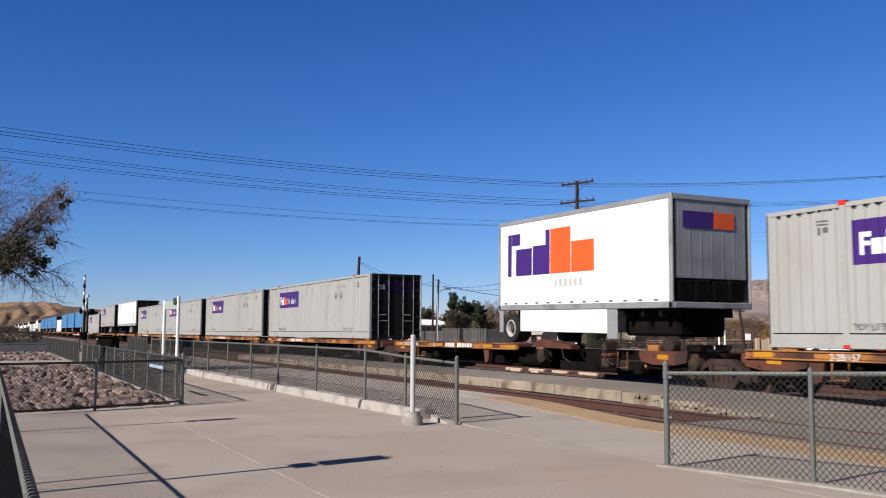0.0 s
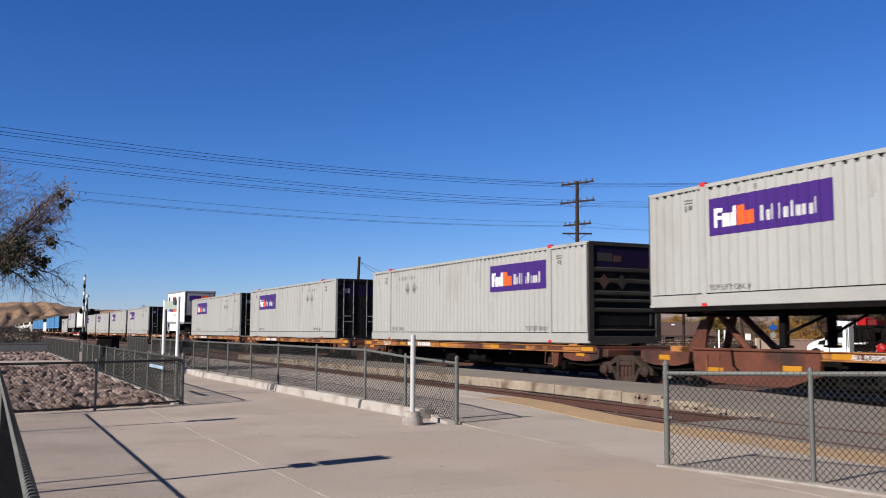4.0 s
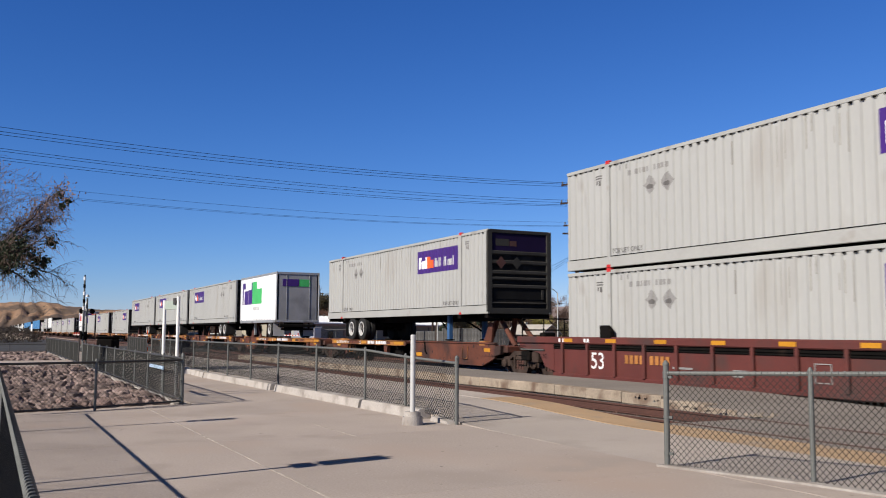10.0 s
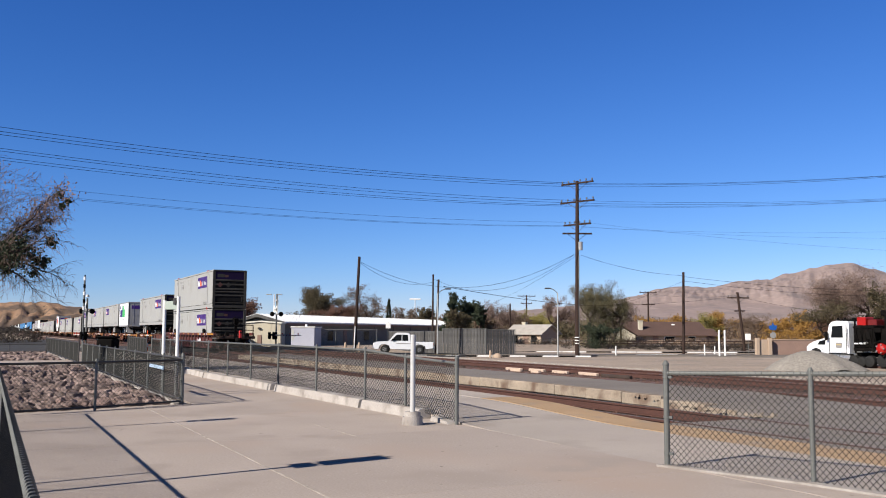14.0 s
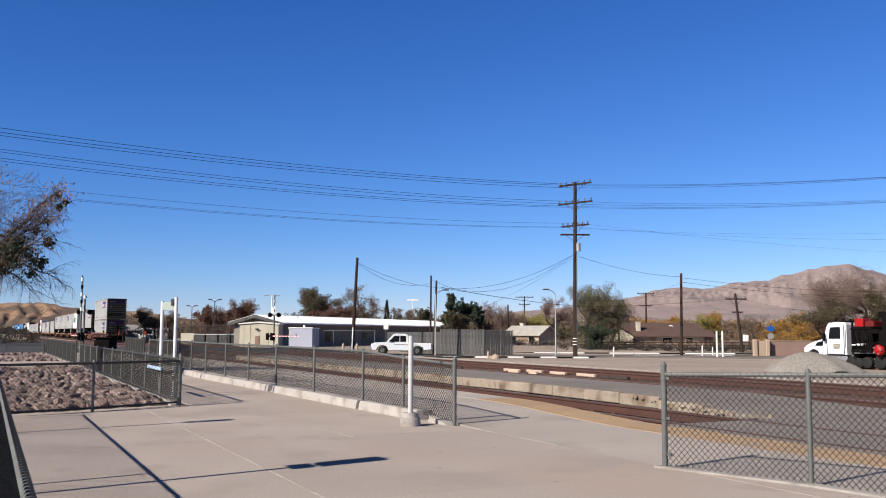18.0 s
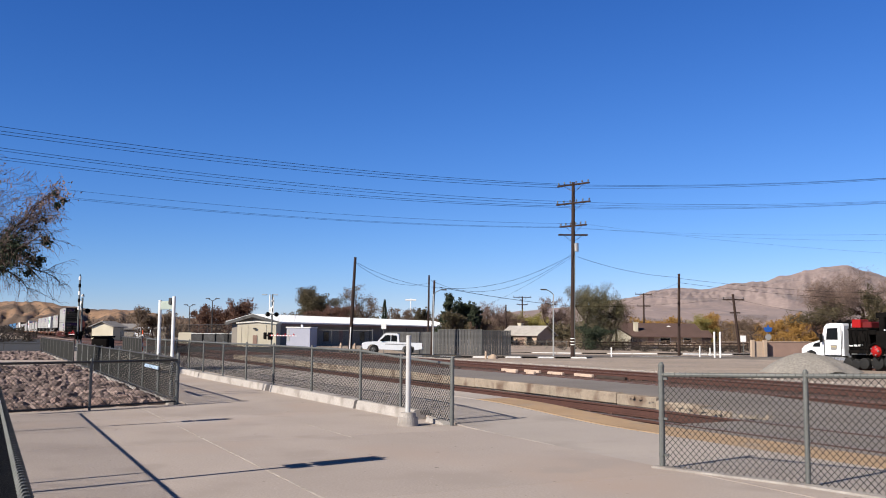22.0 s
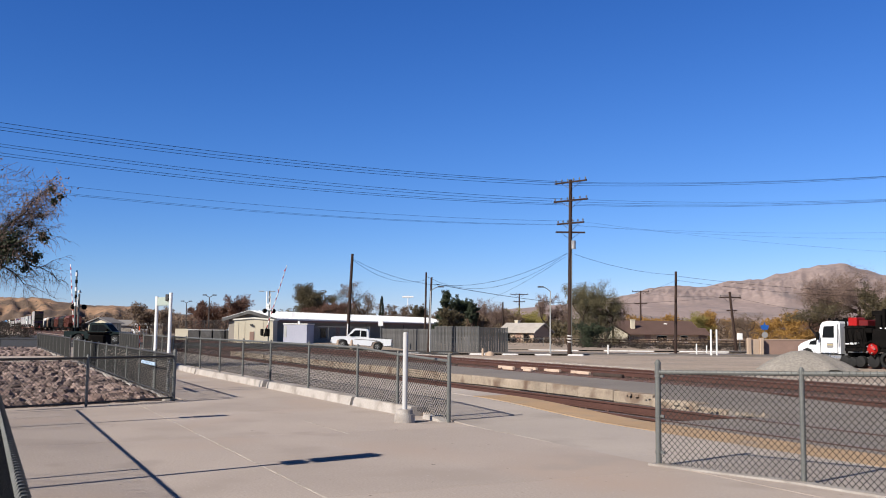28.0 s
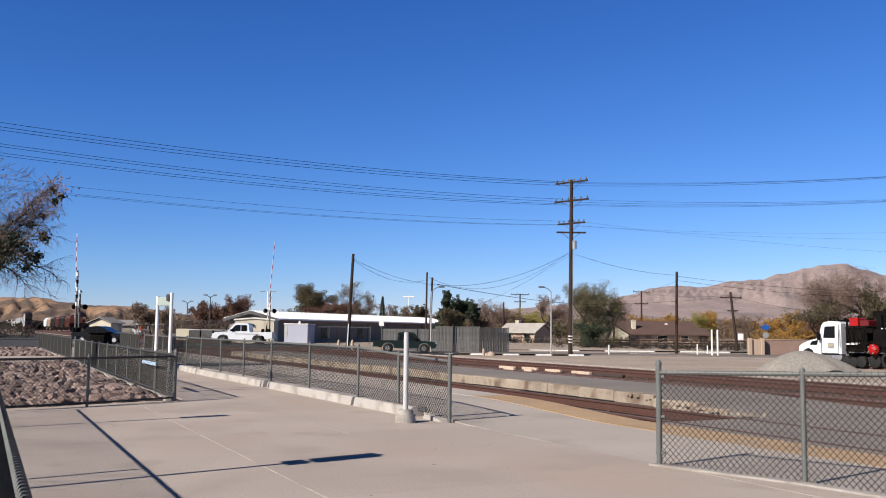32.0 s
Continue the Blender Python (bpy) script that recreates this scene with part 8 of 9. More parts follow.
    part("engine_block", Shape().cbox(0.6, 2.6, -1.1, 1.1, 1.15, 2.3, 0.08), GRIME, t)
    part("red_box", Shape().cbox(-0.92, -0.34, -1.05, -0.2, 2.40, 2.98, 0.04), TRUCKRED, t, "red machine housing")
    part("red_cover", Shape().cbox(-0.34, 0.25, -0.9, 0.3, 2.36, 2.84, 0.05), surf("dark_machine_red", (0.16, 0.012, 0.012), 0.5, fine=(10, 0.1)), t, "dark red machine cover")
    dr = part("red_drum", Shape().disc_y(0.75, -1.45, -1.05, 1.12, [(0, 0.10), (0.15, 0.26), (0.5, 0.37), (1, 0.30)], 9), TRUCKRED, t, "red drum")
    for k in range(5):
        an = k * 1.257
        part("drum_bolt", Shape().disc_y(0.75 + 0.24 * math.cos(an), -1.47, -1.40, 1.12 + 0.24 * math.sin(an), [(0, 0.04), (1, 0.05)], 8), CHROME, dr)
    part("drum_guard", Shape().path([(0.30, -1.3, 0.9), (0.36, -1.36, 1.4), (0.75, -1.4, 1.58), (1.15, -1.36, 1.4), (1.2, -1.3, 0.9)], 0.05, 6), GRIME, t)
    part("ledge", Shape().cbox(-1.0, -0.3, -1.28, -1.0, 1.36, 1.44, 0.02), LOGOWHITE, t, "pale ledge plate")
    for x in (-1.05, -0.55, 0.1):
        part("rack_post", Shape().cbox(x, x + 0.07, -1.2, -1.12, 1.1, 2.45, 0.01), GRIME, t)
    part("rack_top", Shape().cbox(-1.1, 0.3, -1.22, -1.1, 2.32, 2.42, 0.02), GRIME, t)
    part("boom_rest", Shape().cbox(0.95, 1.12, -0.5, -0.3, 2.2, 3.5, 0.02), GRIME, t)
    for x in (-2.9, -2.4, -1.9):
        part("roof_lamp", Shape().tube((x + 0.35, -0.5, 2.84), (x + 0.35, -0.5, 2.98), 0.09, 0.06, n=10), GRIME, c)
    part("step", Shape().cbox(-2.85, -1.35, -1.16, -0.95, 0.66, 0.72, 0.02), CHROME, t)
    for z in (1.28, 1.12):
        part("door_bars", Shape().box(-2.32, -1.95, -1.125, -1.115, z, z + 0.09), surf("faded_gold_mark", (0.5, 0.42, 0.25), 0.6) if z > 1.2 else PALEGREY, c)
    part("crane_mast", Shape().cbox(0.35, 0.7, -0.3, 0.3, 1.1, 3.2, 0.05), GRIME, t)
    part("crane_boom", Shape().cbox(0.1, 5.0, -0.22, 0.22, 3.08, 3.4, 0.05), GRIME, t)
    for i in range(5):
        part("clearance_light", Shape().cbox(1.2 + i * 0.3, 1.3 + i * 0.3, -1.16, -1.1, 2.3, 2.38, 0.01), LOGOWHITE, t)
    part("hose", Shape().path([(0.4, -1.2, 1.0), (0.9, -1.3, 0.6), (1.3, -1.25, 1.3), (1.8, -1.3, 0.7), (2.2, -1.2, 1.5)], 0.05, 6), GRIME, t)
    for x in (4.2,):
        w = part("rail_wheel", Shape().disc_y(x, -0.82, -0.68, 0.22, [(0, 0.2), (0.8, 0.2), (1, 0.26)], 14), RUST, t)
    st = setting("stub_track", Shape().box(-5, 14, -1.4, 1.4, -0.16, -0.06), BALLAST, "short stub of track under the service truck")
    st.matrix_basis = t.matrix_basis.copy()
    for y in (-0.75, 0.75):
        part("rail", Shape().cbox(-1, 14, y - 0.035, y + 0.035, -0.07, 0.07, 0.01), RUST, st)


def pickup(name, label, paint, L=5.7, H=1.85, w=1.95):
    """A pickup truck heading along local +x, origin on the ground in its middle."""
    p = thing(name, pose(0, 0, 0), label, "pickup truck", "street vehicles")
    a, b, k = L / 2, w / 2, H / 1.85
    body = [(-a, 0.55), (-a, 1.08 * k), (-0.55, 1.08 * k), (-0.5, 1.05 * k), (1.15, 1.06 * k), (1.3, 1.10 * k), (a - 0.25, 1.02 * k), (a - 0.05, 0.92 * k), (a, 0.6), (a - 0.1, 0.42), (a - 0.45, 0.40), (a - 0.52, 0.62), (a - 0.72, 0.80), (a - 1.05, 0.84), (a - 1.38, 0.72), (a - 1.48, 0.42), (-a + 1.75, 0.40), (-a + 1.66, 0.70), (-a + 1.35, 0.84), (-a + 1.05, 0.84), (-a + 0.72, 0.70), (-a + 0.64, 0.45)]
    bd = part("body", Shape().prism(body, -b, b), paint, p)
    cab = [(-0.62, 1.04 * k), (-0.55, 1.72 * k), (-0.40, 1.84 * k), (0.55, 1.85 * k), (0.75, 1.76 * k), (1.32, 1.08 * k)]
    c = part("cab", Shape().prism(cab, -b + 0.12, b - 0.12), paint, p)
    for sg in (-1, 1):
        y0, y1 = sorted((sg * (b - 0.10), sg * (b - 0.20)))
        part("side_window", Shape().prism([(-0.42, 1.14 * k), (-0.38, 1.66 * k), (0.10, 1.68 * k), (0.10, 1.14 * k)], y0, y1), GLASS, c)
        part("side_window", Shape().prism([(0.17, 1.14 * k), (0.17, 1.68 * k), (0.60, 1.66 * k), (1.10, 1.14 * k)], y0, y1), GLASS, c)
        part("mirror", Shape().cbox(0.82, 1.02, min(sg * (b - 0.1), sg * (b + 0.14)), max(sg * (b - 0.1), sg * (b + 0.14)), 1.14 * k, 1.32 * k, 0.03), GRIME, c)
    part("windscreen", Shape().add([(1.30, -0.72, 1.12 * k), (1.30, 0.72, 1.12 * k), (0.79, 0.66, 1.72 * k), (0.79, -0.66, 1.72 * k), (1.26, -0.72, 1.10 * k), (1.26, 0.72, 1.10 * k), (0.74, 0.66, 1.70 * k), (0.74, -0.66, 1.70 * k)], [(0, 1, 2, 3), (7, 6, 5, 4), (0, 4, 5, 1), (2, 6, 7, 3), (1, 5, 6, 2), (0, 3, 7, 4)]), TINTED, c)
    part("bed_hollow", Shape().box(-a + 0.12, -0.66, -b + 0.1, b - 0.1, 1.06 * k, 1.092 * k), GRIME, bd)
    part("bumper", Shape().cbox(a - 0.05, a + 0.1, -b + 0.03, b - 0.03, 0.45, 0.68, 0.04), CHROME, p)
    part("rear_bumper", Shape().cbox(-a - 0.12, -a + 0.02, -b + 0.05, b - 0.05, 0.45, 0.65, 0.04), CHROME, p)
    part("grille", Shape().cbox(a - 0.06, a + 0.02, -0.55, 0.55, 0.68, 0.95 * k, 0.02), CHROME, bd)
    for sg in (-1, 1):
        part("headlight", Shape().cbox(a - 0.12, a + 0.015, sg * 0.76 - 0.16, sg * 0.76 + 0.16, 0.72, 0.92 * k, 0.02), LOGOWHITE, bd)
        part("tail_light", Shape().cbox(-a - 0.015, -a + 0.05, sg * (b - 0.12) - 0.09, sg * (b - 0.12) + 0.09, 0.75, 1.02 * k, 0.02), LAMPRED, bd)
    wheels = []
    for x in (a - 1.0, -a + 1.2):
        for sg in (-1, 1):
            t = part("wheel", Shape().disc_y(0, sg * 0.0, sg * -0.24, 0, [(0, 0.22), (0.03, 0.35), (0.15, 0.375), (0.85, 0.375), (0.97, 0.35), (1, 0.22)], 20), TYRE, p, m=pose(x, sg * (b - 0.0), 0.375))
            part("rim", Shape().disc_y(0, sg * 0.012, sg * -0.05, 0, [(0, 0.19), (0.2, 0.22), (1, 0.2)], 16), DARKFENCE, t)
            sp = Shape()
            for i in range(5):
                an = 2 * math.pi * i / 5
                sp.tube((0.05 * math.cos(an), sg * 0.02, 0.05 * math.sin(an)), (0.18 * math.cos(an), sg * 0.02, 0.18 * math.sin(an)), 0.025, n=5)
            part("spokes", sp, ALU, t)
            wheels.append(t)
    return p, wheels


def sedan(name, label, paint):
    p = thing(name, pose(0, 0, 0), label, "car", "street vehicles")
    a, b = 2.2, 0.9
    body = [(-a, 0.5), (-a, 0.85), (-a + 0.1, 0.92), (-1.4, 0.96), (-0.75, 1.38), (-0.2, 1.45), (0.35, 1.40), (1.05, 0.98), (a - 0.2, 0.82), (a, 0.6), (a - 0.05, 0.35), (a - 0.42, 0.33), (a - 0.55, 0.58), (a - 0.85, 0.66), (a - 1.12, 0.56), (a - 1.22, 0.3), (-a + 1.3, 0.3), (-a + 1.2, 0.56), (-a + 0.92, 0.66), (-a + 0.62, 0.58), (-a + 0.5, 0.33), (-a + 0.05, 0.36)]
    bd = part("body", Shape().prism(body, -b, b), paint, p)
    for sg in (-1, 1):
        y0, y1 = sorted((sg * (b - 0.05), sg * (b + 0.008)))
        part("side_window", Shape().prism([(-1.1, 1.0), (-0.7, 1.32), (-0.15, 1.38), (-0.15, 0.98)], y0, y1), GLASS, bd)
        part("side_window", Shape().prism([(-0.08, 0.98), (-0.08, 1.38), (0.32, 1.33), (0.9, 0.98)], y0, y1), GLASS, bd)
        part("headlight", Shape().cbox(a - 0.25, a - 0.02, sg * 0.68 - 0.14, sg * 0.68 + 0.14, 0.62, 0.76, 0.02), LOGOWHITE, bd)
        part("tail_light", Shape().cbox(-a - 0.01, -a + 0.06, sg * 0.7 - 0.16, sg * 0.7 + 0.16, 0.68, 0.84, 0.02), LAMPRED, bd)
    wheels = []
    for x in (a - 0.85, -a + 0.92):
        for sg in (-1, 1):
            t = part("wheel", Shape().disc_y(0, 0, sg * -0.2, 0, [(0, 0.2), (0.04, 0.29), (0.2, 0.315), (0.8, 0.315), (1, 0.29)], 18), TYRE, p, m=pose(x, sg * b, 0.315))
            part("rim", Shape().disc_y(0, sg * 0.01, sg * -0.04, 0, [(0, 0.17), (1, 0.19)], 12), RIM, t)
            wheels.append(t)
    return p, wheels


def crossing_gate(m, side, label):
    """A signal mast with lights, bell box and a striped barrier arm along local x (side = 1 or -1)."""
    g = thing("crossing_gate", m, label, "crossing gate", "crossing gates")
    part("base", Shape().cbox(-0.4, 0.4, -0.4, 0.4, -0.1, 0.15, 0.04), KERB, g)
    mast = part("mast", Shape().tube((0, 0, 0.1), (0, 0, 5.0 if side > 0 else 4.2), 0.075, n=10), GALV, g)
    part("mechanism", Shape().cbox(-0.28, 0.28, -0.32, 0.06, 0.7, 1.4, 0.06), GRIME, g)
    part("counterweight", Shape().cbox(-0.9 if side > 0 else 0.35, -0.35 if side > 0 else 0.9, -0.55, -0.35, 0.75, 1.4, 0.06), GRIME, g)
    for s in (-1, 1):
        l = part("signal_light", Shape().disc_y(s * 0.42, 0.05, -0.25, 3.1, [(0, 0.12), (0.5, 0.15), (1, 0.17)], 16), GRIME, g, m=pose(0, 0, 0, 0, 0, 90))
        part("lens", Shape().disc_y(s * 0.42, -0.2, -0.23, 3.1, [(0, 0.14), (1, 0.12)], 14), LAMPRED, l)
        part("backplate", Shape().disc_y(s * 0.42, -0.02, 0.02, 3.1, [(0, 0.22), (1, 0.22)], 18), GRIME, l)
    part("light_bar", Shape().tube((0, -0.6, 3.1), (0, 0.6, 3.1), 0.05, n=8), GALV, g)
    for an in (35, 145):
        x = Shape().cbox(-0.62, 0.62, -0.03, 0.0, -0.11, 0.11, 0.01)
        part("crossbuck", x, WHITEPAINT, g, m=pose(0, -0.1, 3.5, 0, -an, 0))
    part("bell", Shape().tube((0, 0, 4.3), (0, 0, 4.5), 0.18, 0.08, n=12), ALU, g)
    arm = part("arm", Shape().cbox(*sorted((-0.6 * side, 0.6 * side)), -0.05, 0.05, -0.08, 0.08, 0.01), GRIME, g, "red and white striped barrier arm", m=pose(0, -0.3, 1.12))
    x, i = 0.6, 0
    while x < 8.5:
        e = min(x + (0.55 if i % 2 else 0.36), 8.6)
        k = 1 - 0.5 * x / 8
        part("stripe", Shape().cbox(*sorted((x * side, e * side)), -0.025, 0.025, -0.06 * k, 0.06 * k, 0.006), WHITEPAINT if i % 2 else LAMPRED, arm)
        x, i = e, i + 1
    for x in (3.0, 5.4, 7.8):
        part("arm_light", Shape().cbox(x * side - 0.06, x * side + 0.06, -0.05, 0.05, 0.06, 0.2, 0.02), LAMPRED, arm)
    return g, arm


build_roads()
build_wheel_stops()
build_poles()
build_wires()
build_houses()
build_lot_things()
build_truck()
WHITE_PICKUP, WHITE_WHEELS = pickup("pickup_truck", "white pickup truck with dark stripes waiting at the street", CARWHITE, 5.25)
for y in (-0.982, 0.972):
    part("side_stripe", Shape().box(-1.4, 0.6, y, y + 0.01, 0.86, 0.93), PALEGREY, WHITE_PICKUP)
GREEN_PICKUP, GREEN_WHEELS = pickup("pickup_truck", "dark green pickup truck driving over the crossing", CARGREEN, 5.2, 1.72, 1.85)
BLACK_CAR, BLACK_WHEELS = sedan("car", "black sedan driving towards the crossing", CARBLACK)
PARKED, _w = pickup("pickup_truck", "white pickup truck parked behind a yard fence", CARWHITE, 5.4, 1.85)
PARKED.matrix_basis = town(-25.57, 116, -0.35, 200)
PARKED_B, _w = pickup("pickup_truck", "white utility pickup parked facing the street", CARWHITE, 5.4, 2.2)
PARKED_B.matrix_basis = town(-48.52, 150, -0.25, -60)
GATE_FAR, ARM_FAR = crossing_gate(pose(-83.85, 24.3, -0.10, 0, 0, 0), 1, "crossing signal mast with a striped barrier arm beyond the tracks")
GATE_NEAR, ARM_NEAR = crossing_gate(pose(-81.4, 7.3, -0.12, 0, 0, 0), -1, "crossing signal mast with a striped barrier arm on the station side")
tall = thing("signal_mast", pose(-81.0, 7.0, -0.14), "tall banded radio and signal mast beside the crossing gate", "mast")
part("mast", Shape().tube((0, 0, 0), (0, 0, 6.0), 0.07, n=10), GALV, tall)
part("upper_mast", Shape().tube((0, 0, 6.0), (0, 0, 6.15), 0.05, n=8), GRIME, tall)
for k in range(5):
    part("band", Shape().tube((0, 0, 3.2 + k * 0.62), (0, 0, 3.5 + k * 0.62), 0.10, n=10), GRIME if k % 2 else WHITEPAINT, tall)
for z in (4.2, 5.2):
    part("antenna", Shape().tube((-0.45, 0, z), (0.05, 0, z), 0.025, n=6), GRIME, tall)


# ---- hills and plants ----
def ridge(name, dist, pts, depth, mat, label, rough, k_fold=1.0):
    """A range of hills: crest heights along u, falling towards and away from the town."""
    us = [p[0] for p in pts]
    n, rows = 240, 44
    s = Shape()
    for i in range(n + 1):
        u = us[0] + (us[-1] - us[0]) * i / n
        k = max(j for j in range(len(us)) if us[j] <= u + 1e-6)
        k = min(k, len(us) - 2)
        t = (u - us[k]) / (us[k + 1] - us[k])
        h = pts[k][1] * (1 - t) + pts[k + 1][1] * t
        for j in range(rows + 1):
            f = j / rows
            v = dist - depth + depth * 1.6 * f
            g = smoothstep(0.0, 0.625, f) ** 1.35 if f <= 0.625 else 1 - smoothstep(0.625, 1.0, f)
            nz = noise.fractal(Vector((u / rough, v / rough, 0)), 1.0, 2.0, 5)
            fold = abs(noise.noise(Vector((u / rough * 2.2, v / rough * 0.5, 3.0))))
            gully = abs(noise.noise(Vector((u / rough * 5.0 + 0.6 * nz, v / rough * 0.7, 9.0)))) + 0.5 * abs(noise.noise(Vector((u / rough * 11.0, v / rough * 1.6, 5.0))))
            z = h * g * (1 + 0.10 * nz * (1 - abs(2 * g - 1) ** 4)) - h * k_fold * (0.5 * fold + 0.40 * gully) * g * (1 - g) * 2.0 - h * 0.05 * k_fold * gully * g - 2
            s.v.append(tuple(txy(u * v / dist, v, z)))
    m = rows + 1
    s.f = [(i * m + j, (i + 1) * m + j, (i + 1) * m + j + 1, i * m + j + 1) for i in range(n) for j in range(rows)]
    tagged(part(name, s, mat, smooth=True), label, "", "", "structure")


def crest_at(pts, u):
    for (a, h), (b, k) in zip(pts, pts[1:]):
        if a <= u <= b:
            return h + (k - h) * smoothstep(a, b, u)
    return pts[-1][1] if u > pts[-1][0] else pts[0][1]


def build_mountains():
    """A bare range behind a long pale fan: spurs run down from the crest, with gullies between them."""
    pts = [(-80, 4), (100, 30), (250, 66), (380, 82), (480, 92), (560, 104), (640, 128), (715, 150), (800, 160), (880, 155), (985, 178), (1080, 184), (1150, 205), (1235, 222), (1290, 236), (1360, 238), (1425, 220), (1500, 202), (1640, 170), (1900, 140)]
    n, rows = 520, 110
    s = Shape()
    for i in range(n + 1):
        u = -80 + 1980 * i / n
        top = crest_at(pts, u) + 5.0 * noise.fractal(Vector((u / 60.0, 3.1, 0.0)), 1.0, 2.0, 4)
        for j in range(rows + 1):
            v = 1500 + 1750 * j / rows
            fan = 92.0 * max(0.0, (v - 1500) / 1000.0) ** 1.25 + 2.0 * noise.noise(Vector((u / 120.0, v / 200.0, 7.0)))
            fan = min(fan, 105.0, 0.85 * top)
            warp = 0.6 * noise.noise(Vector((u / 260.0, v / 300.0, 2.0)))
            spur = 1 - abs(noise.noise(Vector((u / 165.0 + warp + 0.0009 * (v - 2500), v / 1500.0, 4.0)))) * 2.0
            small = 1 - abs(noise.noise(Vector((u / 40.0 + 2 * warp + 0.002 * (v - 2500), v / 420.0, 8.0)))) * 2.0
            tiny = noise.fractal(Vector((u / 22.0, v / 80.0, 1.0)), 0.7, 2.0, 4)
            f = (v - 2420.0 + 120.0 * spur) / (3000.0 - 2420.0 + 120.0 * spur)
            if v <= 3000:
                g = max(0.0, min(1.0, f))
                body = (top - 90.0) * g ** 0.95
                z = max(fan, min(fan, 90.0) + body + (0.032 * (small - 0.45) * (top - 70.0) + 6.0 * tiny) * (g * (1 - g) * 3.2))
            else:
                z = top * (1 - smoothstep(3000, 3250, v)) - 2
            s.v.append(tuple(txy(u * v / 3000.0, v, z - 2)))
    m = rows + 1
    s.f = [(i * m + j, (i + 1) * m + j, (i + 1) * m + j + 1, i * m + j + 1) for i in range(n) for j in range(rows)]
    tagged(part("mountain_range", s, MOUNTAIN, smooth=True), "bare pinkish-grey desert mountains above a pale fan", "", "", "structure")


build_mountains()
ridge("tan_hills", 900, [(-900, 10), (-700, 16), (-520, 28), (-440, 31.5), (-392, 32.5), (-372, 28), (-340, 25.5), (-300, 24), (-250, 17), (-190, 12), (-120, 5)], 330, HILL, "low tan eroded hills beyond the railway", 75, 1.5)


def grow(seed, height, spread, levels=4, first=0.32, bend=0.35, split=3, up=0.5, r0=None):
    """Branch segments (a, b, radius a, radius b, level) of a tree about the origin, and its twig tips."""
    rnd = random.Random(seed)
    segs, tips = [], []

    def limb(p, d, length, r, lev):
        n = 3
        for i in range(n):
            d = (d + Vector((rnd.uniform(-bend, bend), rnd.uniform(-bend, bend), rnd.uniform(-bend, bend) + 0.05 * up))).normalized()
            q = p + d * (length / n)
            r2 = r * (0.86 if lev < levels else 0.7)
            segs.append((p, q, r, r2, lev))
            p, r = q, r2
            if lev >= 1 and i < n - 1 and lev < levels:
                side(p, d, length * 0.55, r * 0.6, lev + 1)
        if lev < levels:
            for _ in range(split):
                side(p, d, length * rnd.uniform(0.55, 0.8), r * 0.72, lev + 1)
        else:
            tips.append((p, d))

    def side(p, d, length, r, lev):
        a = Vector((rnd.uniform(-1, 1), rnd.uniform(-1, 1), rnd.uniform(-0.35, 0.7) * up * 2)).normalized()
        limb(p, (d * (1 - spread) + a * spread).normalized(), length, r, lev)

    limb(Vector((0, 0, 0)), Vector((0, 0, 1)), height * first, r0 or height * 0.03, 0)
    return segs, tips


def fit_to(segs, tips, width, height):
    """Scale a grown tree to a given crown width and height, its crown centred over the foot."""
    ends = [q for _, q, *_ in segs]
    top = max(q.z for q in ends)
    xs, ys = sorted(q.x for q in ends), sorted(q.y for q in ends)
    k = len(ends)
    lo, hi = int(k * 0.015), int(k * 0.985)
    mx, my = (xs[lo] + xs[hi]) / 2, (ys[lo] + ys[hi]) / 2
    kx, ky, kz = width / (xs[hi] - xs[lo]), width / (ys[hi] - ys[lo]), height / top

    def f(p):
        g = min(1.0, p.z / (0.5 * top))
        return Vector(((p.x - mx * g) * kx, (p.y - my * g) * ky, p.z * kz))
    return [(f(a), f(b), ra, rb, lv) for a, b, ra, rb, lv in segs], [(f(p), d) for p, d in tips]


